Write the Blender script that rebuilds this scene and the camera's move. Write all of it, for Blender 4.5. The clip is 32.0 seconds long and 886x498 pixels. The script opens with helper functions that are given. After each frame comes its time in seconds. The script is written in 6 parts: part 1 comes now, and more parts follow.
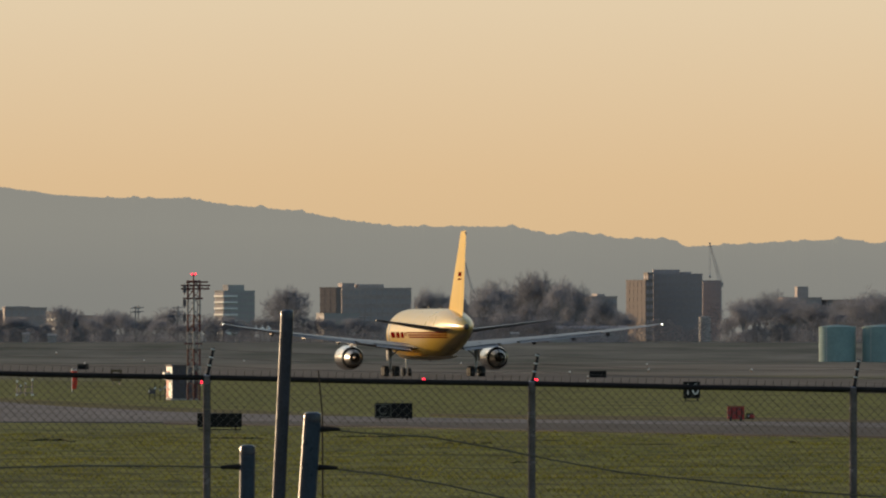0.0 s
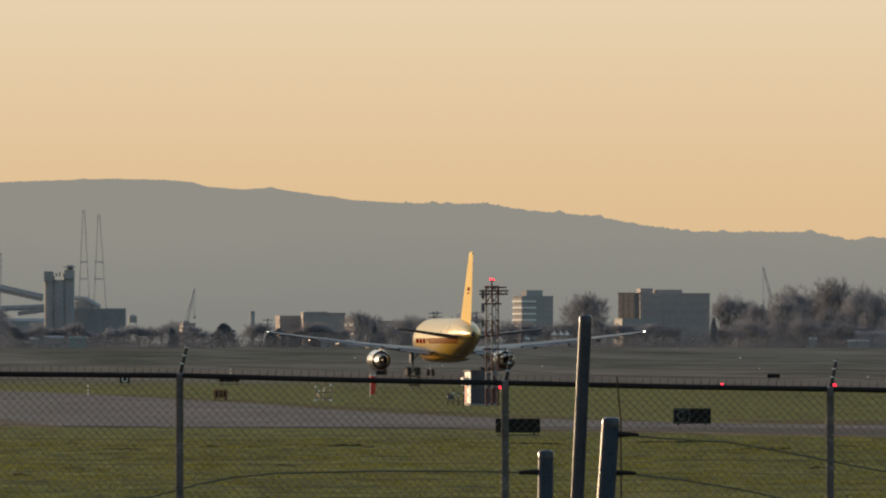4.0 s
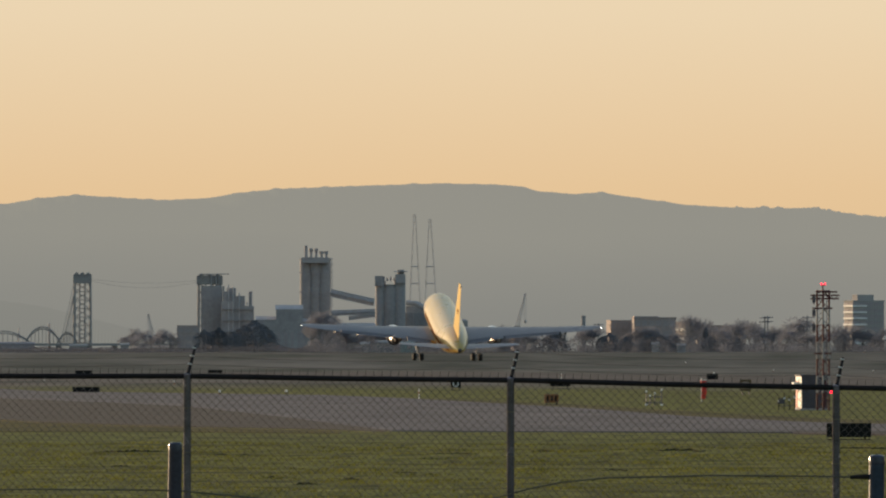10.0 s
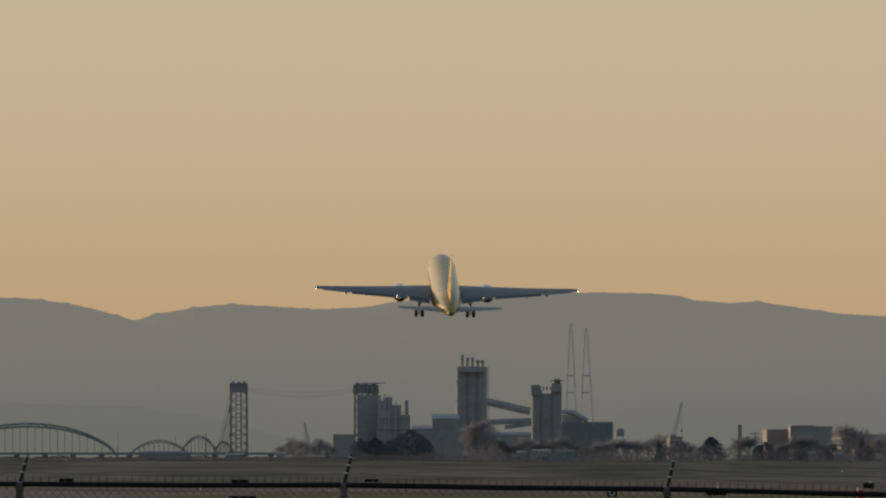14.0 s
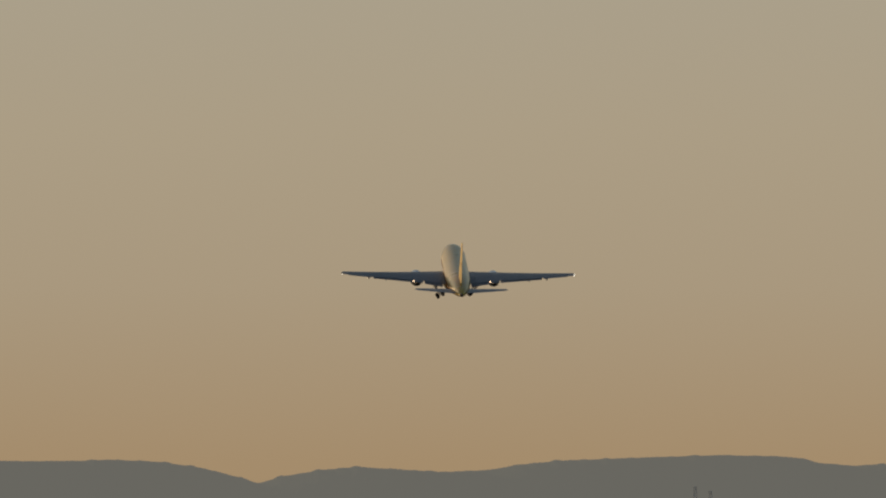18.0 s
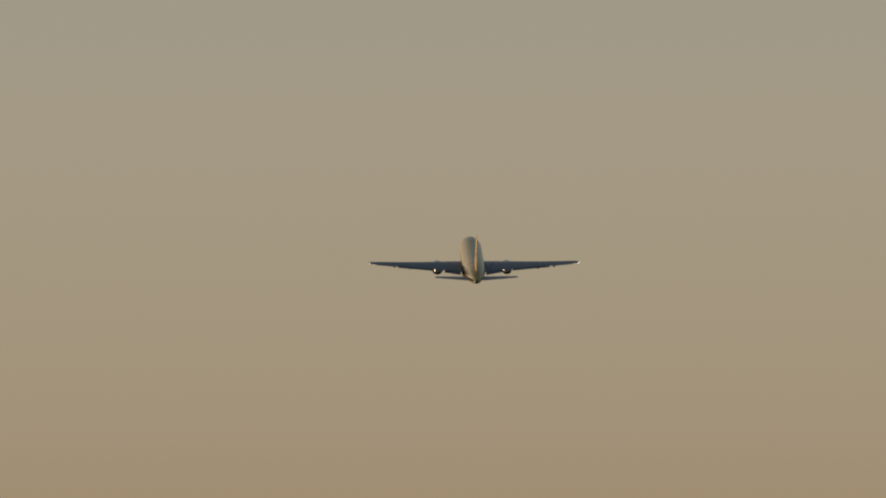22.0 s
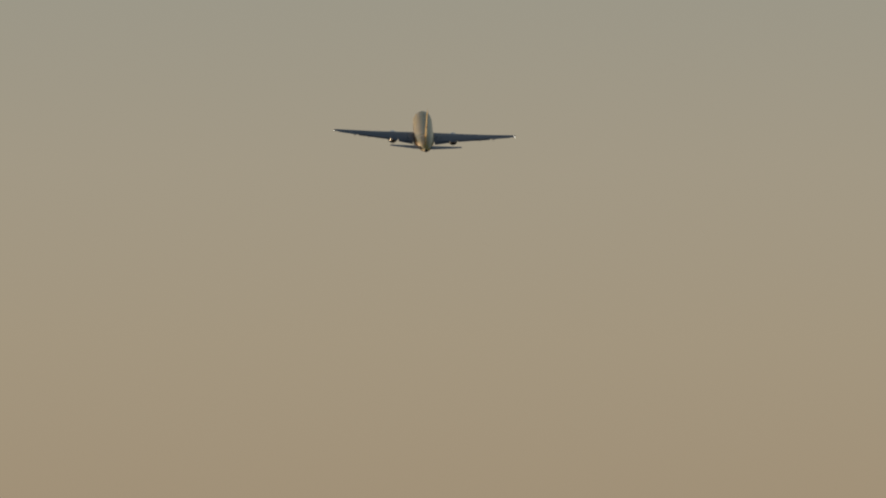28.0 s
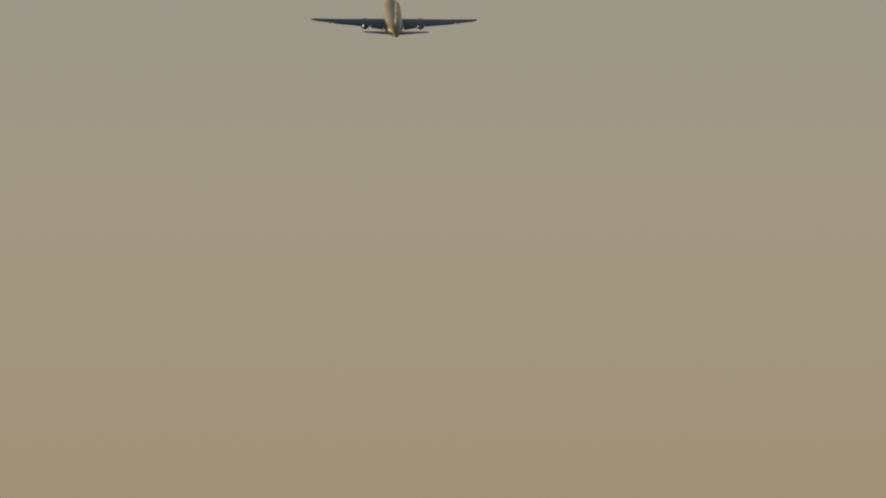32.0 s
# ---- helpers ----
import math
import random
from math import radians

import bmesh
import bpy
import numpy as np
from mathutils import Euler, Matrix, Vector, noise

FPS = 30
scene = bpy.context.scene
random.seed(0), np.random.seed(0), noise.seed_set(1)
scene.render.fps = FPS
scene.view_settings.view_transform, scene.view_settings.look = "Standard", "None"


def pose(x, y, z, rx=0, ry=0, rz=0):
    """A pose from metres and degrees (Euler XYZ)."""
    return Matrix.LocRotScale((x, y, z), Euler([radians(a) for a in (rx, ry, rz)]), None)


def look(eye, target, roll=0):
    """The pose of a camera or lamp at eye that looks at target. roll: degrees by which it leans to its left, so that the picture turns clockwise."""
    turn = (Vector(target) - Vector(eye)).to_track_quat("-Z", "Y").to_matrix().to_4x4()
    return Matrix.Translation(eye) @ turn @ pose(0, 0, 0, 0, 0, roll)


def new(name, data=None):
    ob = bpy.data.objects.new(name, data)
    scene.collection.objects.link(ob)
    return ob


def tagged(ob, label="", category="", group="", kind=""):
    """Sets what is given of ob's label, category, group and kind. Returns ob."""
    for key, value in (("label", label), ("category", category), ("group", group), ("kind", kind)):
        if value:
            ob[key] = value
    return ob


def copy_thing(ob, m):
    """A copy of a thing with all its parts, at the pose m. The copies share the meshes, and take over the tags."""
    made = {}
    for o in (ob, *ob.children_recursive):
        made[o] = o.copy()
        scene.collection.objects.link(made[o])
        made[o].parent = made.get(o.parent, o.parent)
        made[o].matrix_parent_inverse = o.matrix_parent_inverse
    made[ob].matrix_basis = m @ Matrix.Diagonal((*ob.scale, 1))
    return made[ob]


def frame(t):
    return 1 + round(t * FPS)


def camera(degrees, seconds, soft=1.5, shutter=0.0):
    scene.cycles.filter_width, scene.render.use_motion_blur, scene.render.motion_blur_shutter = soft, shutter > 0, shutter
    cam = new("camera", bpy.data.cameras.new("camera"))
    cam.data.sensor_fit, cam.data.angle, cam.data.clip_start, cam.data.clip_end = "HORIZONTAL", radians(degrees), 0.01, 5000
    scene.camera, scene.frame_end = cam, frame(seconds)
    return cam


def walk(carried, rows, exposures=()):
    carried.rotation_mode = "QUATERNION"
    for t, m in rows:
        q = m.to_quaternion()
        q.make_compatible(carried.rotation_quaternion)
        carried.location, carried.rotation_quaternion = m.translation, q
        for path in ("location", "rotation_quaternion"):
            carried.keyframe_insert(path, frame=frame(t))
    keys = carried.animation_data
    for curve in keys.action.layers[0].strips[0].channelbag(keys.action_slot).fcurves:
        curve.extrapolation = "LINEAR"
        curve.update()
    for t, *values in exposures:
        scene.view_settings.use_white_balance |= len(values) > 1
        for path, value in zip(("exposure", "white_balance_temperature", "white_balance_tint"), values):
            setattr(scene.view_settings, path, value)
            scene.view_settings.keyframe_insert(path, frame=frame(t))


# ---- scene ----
# ---------------------------------------------------------------- plan
# Camera on a tripod at the airfield fence. z = 0 is the runway; +y is the bearing of the glide-slope mast.
# Bearings are in steps of T radians, right of that mast; "drop" is an angle below HOR, in the same steps.
cam = camera(3.8, 32.0, soft=2.1)
T = math.tan(radians(1.9)) / 784
EYE = 4.1
HOR = 115.0

CAM_ROWS = [  # seconds, tilt and pan in degrees
    (0, 0.3843, -1.0764), (0.5, 0.3855, -0.9067), (1, 0.3903, -0.7491), (1.5, 0.3927, -0.5928), (2, 0.3976, -0.4315),
    (2.5, 0.4024, -0.2788), (3, 0.4049, -0.1200), (3.5, 0.4061, 0.0400), (4, 0.4073, 0.2036), (4.5, 0.4073, 0.3491),
    (6.5, 0.4121, 0.8655), (7, 0.4134, 0.9904), (7.5, 0.4146, 1.1091), (8, 0.4170, 1.2170), (8.5, 0.4182, 1.3298),
    (9, 0.4206, 1.4449), (9.5, 0.4206, 1.5322), (10, 0.4267, 1.6231), (10.5, 0.4461, 1.7334), (11, 0.5128, 1.8425),
    (11.5, 0.5867, 1.9274), (12, 0.6376, 1.9916), (12.5, 0.6934, 2.0631), (13, 0.7503, 2.1407), (13.5, 0.8134, 2.2183),
    (14, 0.8946, 2.2934), (14.5, 0.9625, 2.3589), (16.5, 1.3116, 2.6329), (17, 1.4037, 2.6959), (17.5, 1.4983, 2.7589),
    (18, 1.5928, 2.8268), (18.5, 1.7014, 2.8967), (19, 1.7820, 2.9566), (19.5, 1.8396, 3.0126), (20, 1.9082, 3.0732),
    (20.5, 1.9878, 3.1374), (21, 2.0590, 3.1966), (21.5, 2.1268, 3.2594), (22, 2.1912, 3.3040), (22.5, 2.2546, 3.3608),
    (23, 2.3269, 3.4116), (23.5, 2.3837, 3.4565), (24, 2.4325, 3.4955), (24.5, 2.4634, 3.5141), (25, 2.4742, 3.5172),
    (25.5, 2.4721, 3.5170), (27.5, 2.4859, 3.5403), (28, 2.4900, 3.5493), (28.5, 2.4980, 3.5588), (29, 2.5020, 3.5713),
    (29.5, 2.5046, 3.5904), (30, 2.5057, 3.6016), (30.5, 2.5103, 3.6134), (31, 2.5063, 3.6295), (31.5, 2.5009, 3.6463),
    (32, 2.4966, 3.6601),
]
walk(cam, [(t, pose(0, 0, EYE, 90 + p, 0, y)) for t, p, y in CAM_ROWS],
     exposures=[(0, 0.0), (4, 0.06), (9, 0.12), (11, 0.13), (12, -0.03), (13, -0.33), (14.5, -0.55), (16.5, -0.80), (18.5, -0.98), (24, -1.09), (32, -1.12)])

# ---------------------------------------------------------------- sky and sun
SUN_AZ = 314.0      # compass bearing of the sun, +y being 0, clockwise
SUN_EL = 6.0
world = bpy.data.worlds.new("evening_sky")
scene.world = world
world.use_nodes = True
wn, wl = world.node_tree.nodes, world.node_tree.links
wn.clear()
w_out = wn.new("ShaderNodeOutputWorld")
w_bg = wn.new("ShaderNodeBackground")
w_sky = wn.new("ShaderNodeTexSky")
w_sky.sky_type = "NISHITA"
w_sky.sun_disc = False
w_sky.sun_elevation = radians(SUN_EL)
w_sky.sun_rotation = radians(SUN_AZ)
w_sky.dust_density = 2.5
w_sky.ozone_density = 1.3
w_gain = wn.new("ShaderNodeVectorMath")
w_gain.operation = "SCALE"
w_gain.inputs["Scale"].default_value = 0.25
w_geo = wn.new("ShaderNodeTexCoord")
w_sep = wn.new("ShaderNodeSeparateXYZ")
w_rng = wn.new("ShaderNodeMapRange")
w_rng.inputs["From Min"].default_value = 0.0
w_rng.inputs["From Max"].default_value = 0.12
w_ramp = wn.new("ShaderNodeValToRGB")     # the dusty evening air just over the horizon
SKY_STOPS = [(0.0, (0.66, 0.45, 0.24)), (0.10, (0.720, 0.508, 0.290)), (0.208, (0.762, 0.605, 0.403)), (0.305, (0.785, 0.65, 0.45)),
             (0.414, (0.775, 0.678, 0.503)), (0.52, (0.715, 0.669, 0.530)), (1.0, (0.58, 0.60, 0.56))]
el = w_ramp.color_ramp.elements
while len(el) < len(SKY_STOPS):
    el.new(0.5)
for e, (p, c) in zip(el, SKY_STOPS):
    e.position, e.color = p, (*c, 1)
w_hi = wn.new("ShaderNodeMapRange")
w_hi.interpolation_type = "SMOOTHSTEP"
w_hi.inputs["From Min"].default_value = 0.08
w_hi.inputs["From Max"].default_value = 0.40
w_dot = wn.new("ShaderNodeVectorMath")    # the dust glows on the sun's side of the horizon
w_dot.operation = "DOT_PRODUCT"
w_dot.inputs[1].default_value = (math.sin(radians(SUN_AZ)), math.cos(radians(SUN_AZ)), 0)
w_side = wn.new("ShaderNodeMapRange")
w_side.interpolation_type = "SMOOTHSTEP"
w_side.inputs["From Min"].default_value, w_side.inputs["From Max"].default_value = -0.05, 0.6
w_side.inputs["To Min"].default_value, w_side.inputs["To Max"].default_value = 1.0, 0.0
w_max = wn.new("ShaderNodeMath")
w_max.operation = "MAXIMUM"
w_mix = wn.new("ShaderNodeMixRGB")
wl.new(w_geo.outputs["Generated"], w_sep.inputs[0])
wl.new(w_sep.outputs["Z"], w_rng.inputs["Value"])
wl.new(w_rng.outputs[0], w_ramp.inputs[0])
wl.new(w_sep.outputs["Z"], w_hi.inputs["Value"])
wl.new(w_geo.outputs["Generated"], w_dot.inputs[0])
wl.new(w_dot.outputs["Value"], w_side.inputs["Value"])
wl.new(w_hi.outputs[0], w_max.inputs[0])
wl.new(w_side.outputs[0], w_max.inputs[1])
wl.new(w_max.outputs[0], w_mix.inputs[0])
wl.new(w_sky.outputs[0], w_gain.inputs[0])
wl.new(w_ramp.outputs[0], w_mix.inputs[1])
wl.new(w_gain.outputs[0], w_mix.inputs[2])
wl.new(w_mix.outputs[0], w_bg.inputs["Color"])
w_bg.inputs["Strength"].default_value = 1.0
wl.new(w_bg.outputs[0], w_out.inputs[0])

sun = new("sun", bpy.data.lights.new("sun", "SUN"))
sun.data.energy = 3.8
sun.data.angle = radians(0.6)
sun.data.color = (1.0, 0.71, 0.43)
sa, se = radians(SUN_AZ), radians(SUN_EL)
sun.matrix_world = look((0, 0, 0), (-math.sin(sa) * math.cos(se), -math.cos(sa) * math.cos(se), -math.sin(se)))


# ---------------------------------------------------------------- materials
def mat(name, col, rough=0.6, metal=0.0, vary=0.18, scale=1.0, bump=0.0, col2=None, coat=0.0, glow=None, rnd=0.0, stretch=(1, 1, 1), spec=0.5):
    """Two scales of noise between two colours, in metres of the thing's own space, with fine relief."""
    m = bpy.data.materials.new(name)
    m.use_nodes = True
    n, l = m.node_tree.nodes, m.node_tree.links
    b = n["Principled BSDF"]
    b.inputs["Roughness"].default_value = rough
    b.inputs["Metallic"].default_value = metal
    b.inputs["Specular IOR Level"].default_value = spec
    if coat:
        b.inputs["Coat Weight"].default_value = coat
        b.inputs["Coat Roughness"].default_value = 0.05
    if glow:
        b.inputs["Emission Color"].default_value = (*glow[:3], 1)
        b.inputs["Emission Strength"].default_value = glow[3]
    tc = n.new("ShaderNodeTexCoord")
    mp = n.new("ShaderNodeMapping")
    mp.inputs["Scale"].default_value = stretch
    l.new(tc.outputs["Object"], mp.inputs[0])
    n1 = n.new("ShaderNodeTexNoise")
    n1.inputs["Scale"].default_value = scale
    n1.inputs["Detail"].default_value = 5
    n2 = n.new("ShaderNodeTexNoise")
    n2.inputs["Scale"].default_value = scale * 9
    n2.inputs["Detail"].default_value = 3
    l.new(mp.outputs[0], n1.inputs[0])
    l.new(mp.outputs[0], n2.inputs[0])
    ad = n.new("ShaderNodeMath")
    ad.operation = "MULTIPLY_ADD"
    ad.inputs[1].default_value = 0.45
    l.new(n2.outputs[0], ad.inputs[0])
    sc = n.new("ShaderNodeMath")
    sc.operation = "MULTIPLY"
    sc.inputs[1].default_value = 0.6
    l.new(n1.outputs[0], sc.inputs[0])
    l.new(sc.outputs[0], ad.inputs[2])
    rp = n.new("ShaderNodeValToRGB")
    c2 = col2 or tuple(min(0.95, c * (1 + vary)) for c in col)
    c1 = col if col2 else tuple(c * (1 - vary) for c in col)
    rp.color_ramp.elements[0].position, rp.color_ramp.elements[0].color = 0.36, (*c1, 1)
    rp.color_ramp.elements[1].position, rp.color_ramp.elements[1].color = 0.68, (*c2, 1)
    l.new(ad.outputs[0], rp.inputs[0])
    src = rp.outputs[0]
    if rnd:
        oi = n.new("ShaderNodeObjectInfo")
        mr = n.new("ShaderNodeMapRange")
        mr.inputs["To Min"].default_value, mr.inputs["To Max"].default_value = 1 - rnd, 1 + rnd
        l.new(oi.outputs["Random"], mr.inputs[0])
        hs = n.new("ShaderNodeHueSaturation")
        l.new(mr.outputs[0], hs.inputs["Value"])
        l.new(src, hs.inputs["Color"])
        src = hs.outputs[0]
    l.new(src, b.inputs["Base Color"])
    rr = n.new("ShaderNodeMapRange")
    rr.inputs["To Min"].default_value, rr.inputs["To Max"].default_value = max(0.02, rough - 0.1), min(1, rough + 0.12)
    l.new(n1.outputs[0], rr.inputs[0])
    l.new(rr.outputs[0], b.inputs["Roughness"])
    if bump:
        bp = n.new("ShaderNodeBump")
        bp.inputs["Strength"].default_value = bump
        bp.inputs["Distance"].default_value = 0.3 / scale
        l.new(ad.outputs[0], bp.inputs["Height"])
        l.new(bp.outputs[0], b.inputs["Normal"])
    return m


M_YELLOW = mat("yellow_gloss_paint", (0.555, 0.355, 0.05), 0.30, vary=0.08, scale=0.4, coat=0.35)
M_FIN = mat("yellow_fin_paint", (0.62, 0.38, 0.03), 0.4, vary=0.06, scale=0.5, spec=0.1)
M_RED = mat("red_gloss_paint", (0.13, 0.005, 0.005), 0.6, vary=0.1, scale=1, spec=0.0)
M_WINGGREY = mat("wing_grey_paint", (0.132, 0.130, 0.142), 0.42, vary=0.16, scale=0.35, coat=0.06, stretch=(1, 0.3, 1))
# Wing grey made lighter, standing in for light bounced up under the tailplane.
M_TAILGREY = mat("tail_grey_paint", (0.205, 0.20, 0.212), 0.42, vary=0.14, scale=0.35, coat=0.06, stretch=(1, 0.3, 1))
M_ALU = mat("polished_aluminium", (0.62, 0.61, 0.60), 0.2, 1.0, vary=0.06, scale=1.2)
M_HOT = mat("heat_stained_metal", (0.13, 0.11, 0.10), 0.5, 1.0, vary=0.25, scale=1.5)
M_NOZZLE = mat("brushed_nozzle_metal", (0.34, 0.33, 0.32), 0.38, 1.0, vary=0.1, scale=1.2)
M_DARK = mat("black_duct", (0.02, 0.02, 0.022), 0.6, vary=0.2)
M_TYRE = mat("tyre_rubber", (0.025, 0.025, 0.026), 0.8, vary=0.25, scale=3)
M_GEAR = mat("grey_gear_enamel", (0.42, 0.43, 0.44), 0.4, vary=0.15, scale=2)
M_COCKPIT = mat("dark_windscreen", (0.02, 0.025, 0.03), 0.08, vary=0.1)
M_LAMPW = mat("white_lamp", (0.9, 0.9, 0.85), 0.2, glow=(1.0, 0.93, 0.8, 7))
M_LAMPR = mat("red_lamp", (0.8, 0.02, 0.03), 0.2, glow=(1.0, 0.010, 0.035, 4.5))
M_GALV = mat("galvanised_steel", (0.215, 0.195, 0.245), 0.24, 0.5, vary=0.35, scale=6, rnd=0.08)
M_WIRE = mat("galvanised_wire", (0.108, 0.096, 0.084), 0.6, 0.2, vary=0.2, scale=10)
M_RAIL = mat("dark_rail_steel", (0.020, 0.017, 0.018), 0.75, 0.0, vary=0.3, scale=8, spec=0.15)
M_CABLE = mat("weathered_cable_steel", (0.090, 0.084, 0.072), 0.7, 0.0, vary=0.3, scale=10, spec=0.3)
M_BLUEP = mat("weathered_blue_steel", (0.026, 0.042, 0.070), 0.28, 0.0, vary=0.3, scale=5, bump=0.03, spec=0.22)
M_PIPE = mat("grey_pipe_steel", (0.030, 0.034, 0.055), 0.22, 0.0, vary=0.3, scale=5, spec=0.3)
M_ASPHALT = mat("taxiway_asphalt", (0.092, 0.083, 0.089), 0.8, vary=0.5, scale=0.3, stretch=(0.45, 0.1, 1), spec=0.2)
M_OLDASPH = mat("old_brown_asphalt", (0.055, 0.046, 0.039), 0.85, vary=0.28, scale=0.12, stretch=(1, 0.3, 1), spec=0.15)
M_RUNWAY = mat("runway_asphalt", (0.064, 0.056, 0.054), 0.85, vary=0.4, scale=0.1, stretch=(0.35, 0.03, 1), spec=0.12)
M_SIGNBLK = mat("sign_black", (0.016, 0.015, 0.015), 0.7, vary=0.2, scale=4, spec=0.08)
M_SIGNYEL = mat("sign_lettering", (0.120, 0.114, 0.090), 0.5, vary=0.1)
M_WHITE = mat("white_enamel", (0.78, 0.76, 0.72), 0.5, vary=0.08, scale=2)
M_ORANGE = mat("orange_fabric", (0.70, 0.05, 0.03), 0.7, vary=0.15, scale=4)
M_ORSIGN = mat("orange_enamel", (0.25, 0.092, 0.025), 0.6, vary=0.2, scale=4)
M_REDW = mat("red_enamel", (0.42, 0.04, 0.035), 0.5, vary=0.15, scale=3)
# Shade on the shelter's front is put into this dark grey-blue.
M_SHELT = mat("shelter_grey_panel", (0.100, 0.092, 0.110), 0.6, vary=0.15, scale=1.5, spec=0.2)
# Far trees and scrub: haze is in these base colours, pale and bluish.
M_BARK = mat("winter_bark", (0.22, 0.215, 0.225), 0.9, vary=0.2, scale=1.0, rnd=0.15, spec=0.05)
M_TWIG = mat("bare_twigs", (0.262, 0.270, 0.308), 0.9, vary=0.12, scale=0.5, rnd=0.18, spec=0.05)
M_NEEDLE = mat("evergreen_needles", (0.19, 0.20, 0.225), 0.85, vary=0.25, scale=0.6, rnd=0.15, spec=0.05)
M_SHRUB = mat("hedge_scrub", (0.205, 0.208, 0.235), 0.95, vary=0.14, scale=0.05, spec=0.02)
# Far walls, steel and glass: haze put into base colours, lifted and close-toned.
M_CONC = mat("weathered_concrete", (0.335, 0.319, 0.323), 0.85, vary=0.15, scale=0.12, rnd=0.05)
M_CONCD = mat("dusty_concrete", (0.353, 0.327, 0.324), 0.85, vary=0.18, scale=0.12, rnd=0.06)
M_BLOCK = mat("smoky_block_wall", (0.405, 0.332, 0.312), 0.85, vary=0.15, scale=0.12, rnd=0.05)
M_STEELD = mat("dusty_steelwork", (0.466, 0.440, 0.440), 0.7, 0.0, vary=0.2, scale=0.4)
M_BRICK = mat("tan_cladding", (0.218, 0.176, 0.164), 0.8, vary=0.12, scale=0.2)
M_PINK = mat("pinkish_brick", (0.40, 0.325, 0.30), 0.8, vary=0.1, scale=0.2)
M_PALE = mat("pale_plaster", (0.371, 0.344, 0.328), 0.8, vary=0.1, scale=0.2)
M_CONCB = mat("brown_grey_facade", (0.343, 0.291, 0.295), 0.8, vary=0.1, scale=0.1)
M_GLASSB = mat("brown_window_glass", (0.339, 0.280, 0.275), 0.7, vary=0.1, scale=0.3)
M_FADED = mat("worn_runway_paint", (0.085, 0.08, 0.076), 0.9, vary=0.3, scale=0.3)
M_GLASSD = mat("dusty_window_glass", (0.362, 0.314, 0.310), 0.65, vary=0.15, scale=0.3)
M_TANK = mat("teal_tank_paint", (0.241, 0.333, 0.328), 0.8, vary=0.14, scale=0.3, spec=0.15)
# Bridge steel paled with haze towards the hills behind.
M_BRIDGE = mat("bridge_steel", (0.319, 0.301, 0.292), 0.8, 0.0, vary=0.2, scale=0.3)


def ground_material():
    m = mat("airfield_grass", (0.060, 0.067, 0.015), 0.95, scale=0.8, col2=(0.246, 0.238, 0.058), stretch=(1, 0.22, 1), bump=0.25, spec=0.05)
    n, l = m.node_tree.nodes, m.node_tree.links
    b = n["Principled BSDF"]
    near = b.inputs["Base Color"].links[0].from_socket
    tc0 = n.new("ShaderNodeTexCoord")     # dark colour streaks across the mown grass, in place of furrows
    mp0 = n.new("ShaderNodeMapping")
    mp0.inputs["Scale"].default_value = (0.06, 0.17, 1)
    rut = n.new("ShaderNodeTexNoise")
    rut.inputs["Scale"].default_value = 1.0
    rut.inputs["Detail"].default_value = 4
    rr0 = n.new("ShaderNodeMapRange")
    rr0.inputs["From Min"].default_value, rr0.inputs["From Max"].default_value = 0.34, 0.46
    rr0.inputs["To Min"].default_value, rr0.inputs["To Max"].default_value = 0.75, 0.0
    mx0 = n.new("ShaderNodeMixRGB")
    mx0.inputs[2].default_value = (0.022, 0.024, 0.008, 1)
    l.new(tc0.outputs["Object"], mp0.inputs[0])
    l.new(mp0.outputs[0], rut.inputs[0])
    l.new(rut.outputs[0], rr0.inputs[0])
    l.new(rr0.outputs[0], mx0.inputs[0])
    l.new(near, mx0.inputs[1])
    near = mx0.outputs[0]
    mp5 = n.new("ShaderNodeMapping")     # dark coarse tussocks
    mp5.inputs["Scale"].default_value = (0.7, 0.13, 1)
    tus = n.new("ShaderNodeTexNoise")
    tus.inputs["Scale"].default_value = 1.0
    tus.inputs["Detail"].default_value = 5
    tus.inputs["Roughness"].default_value = 0.65
    rr5 = n.new("ShaderNodeMapRange")
    rr5.inputs["From Min"].default_value, rr5.inputs["From Max"].default_value = 0.54, 0.68
    rr5.inputs["To Min"].default_value, rr5.inputs["To Max"].default_value = 0.0, 0.8
    mx5 = n.new("ShaderNodeMixRGB")
    mx5.inputs[2].default_value = (0.030, 0.030, 0.014, 1)
    l.new(tc0.outputs["Object"], mp5.inputs[0])
    l.new(mp5.outputs[0], tus.inputs[0])
    l.new(tus.outputs[0], rr5.inputs[0])
    l.new(rr5.outputs[0], mx5.inputs[0])
    l.new(near, mx5.inputs[1])
    near = mx5.outputs[0]
    tc = n.new("ShaderNodeTexCoord")
    sp = n.new("ShaderNodeSeparateXYZ")
    l.new(tc.outputs["Object"], sp.inputs[0])
    nz = n.new("ShaderNodeTexNoise")
    nz.inputs["Scale"].default_value = 1.0
    nz.inputs["Detail"].default_value = 6
    mp6 = n.new("ShaderNodeMapping")
    mp6.inputs["Scale"].default_value = (0.030, 0.0035, 1)
    l.new(tc.outputs["Object"], mp6.inputs[0])
    l.new(mp6.outputs[0], nz.inputs[0])
    far = n.new("ShaderNodeValToRGB")     # rough winter grass of the outer field, haze blue put into the colour
    far.color_ramp.elements[0].position, far.color_ramp.elements[0].color = 0.35, (0.056, 0.058, 0.050, 1)
    far.color_ramp.elements[1].position, far.color_ramp.elements[1].color = 0.65, (0.225, 0.195, 0.165, 1)
    l.new(nz.outputs[0], far.inputs[0])
    wob = n.new("ShaderNodeMath")
    wob.operation = "MULTIPLY_ADD"
    wob.inputs[1].default_value = 300.0
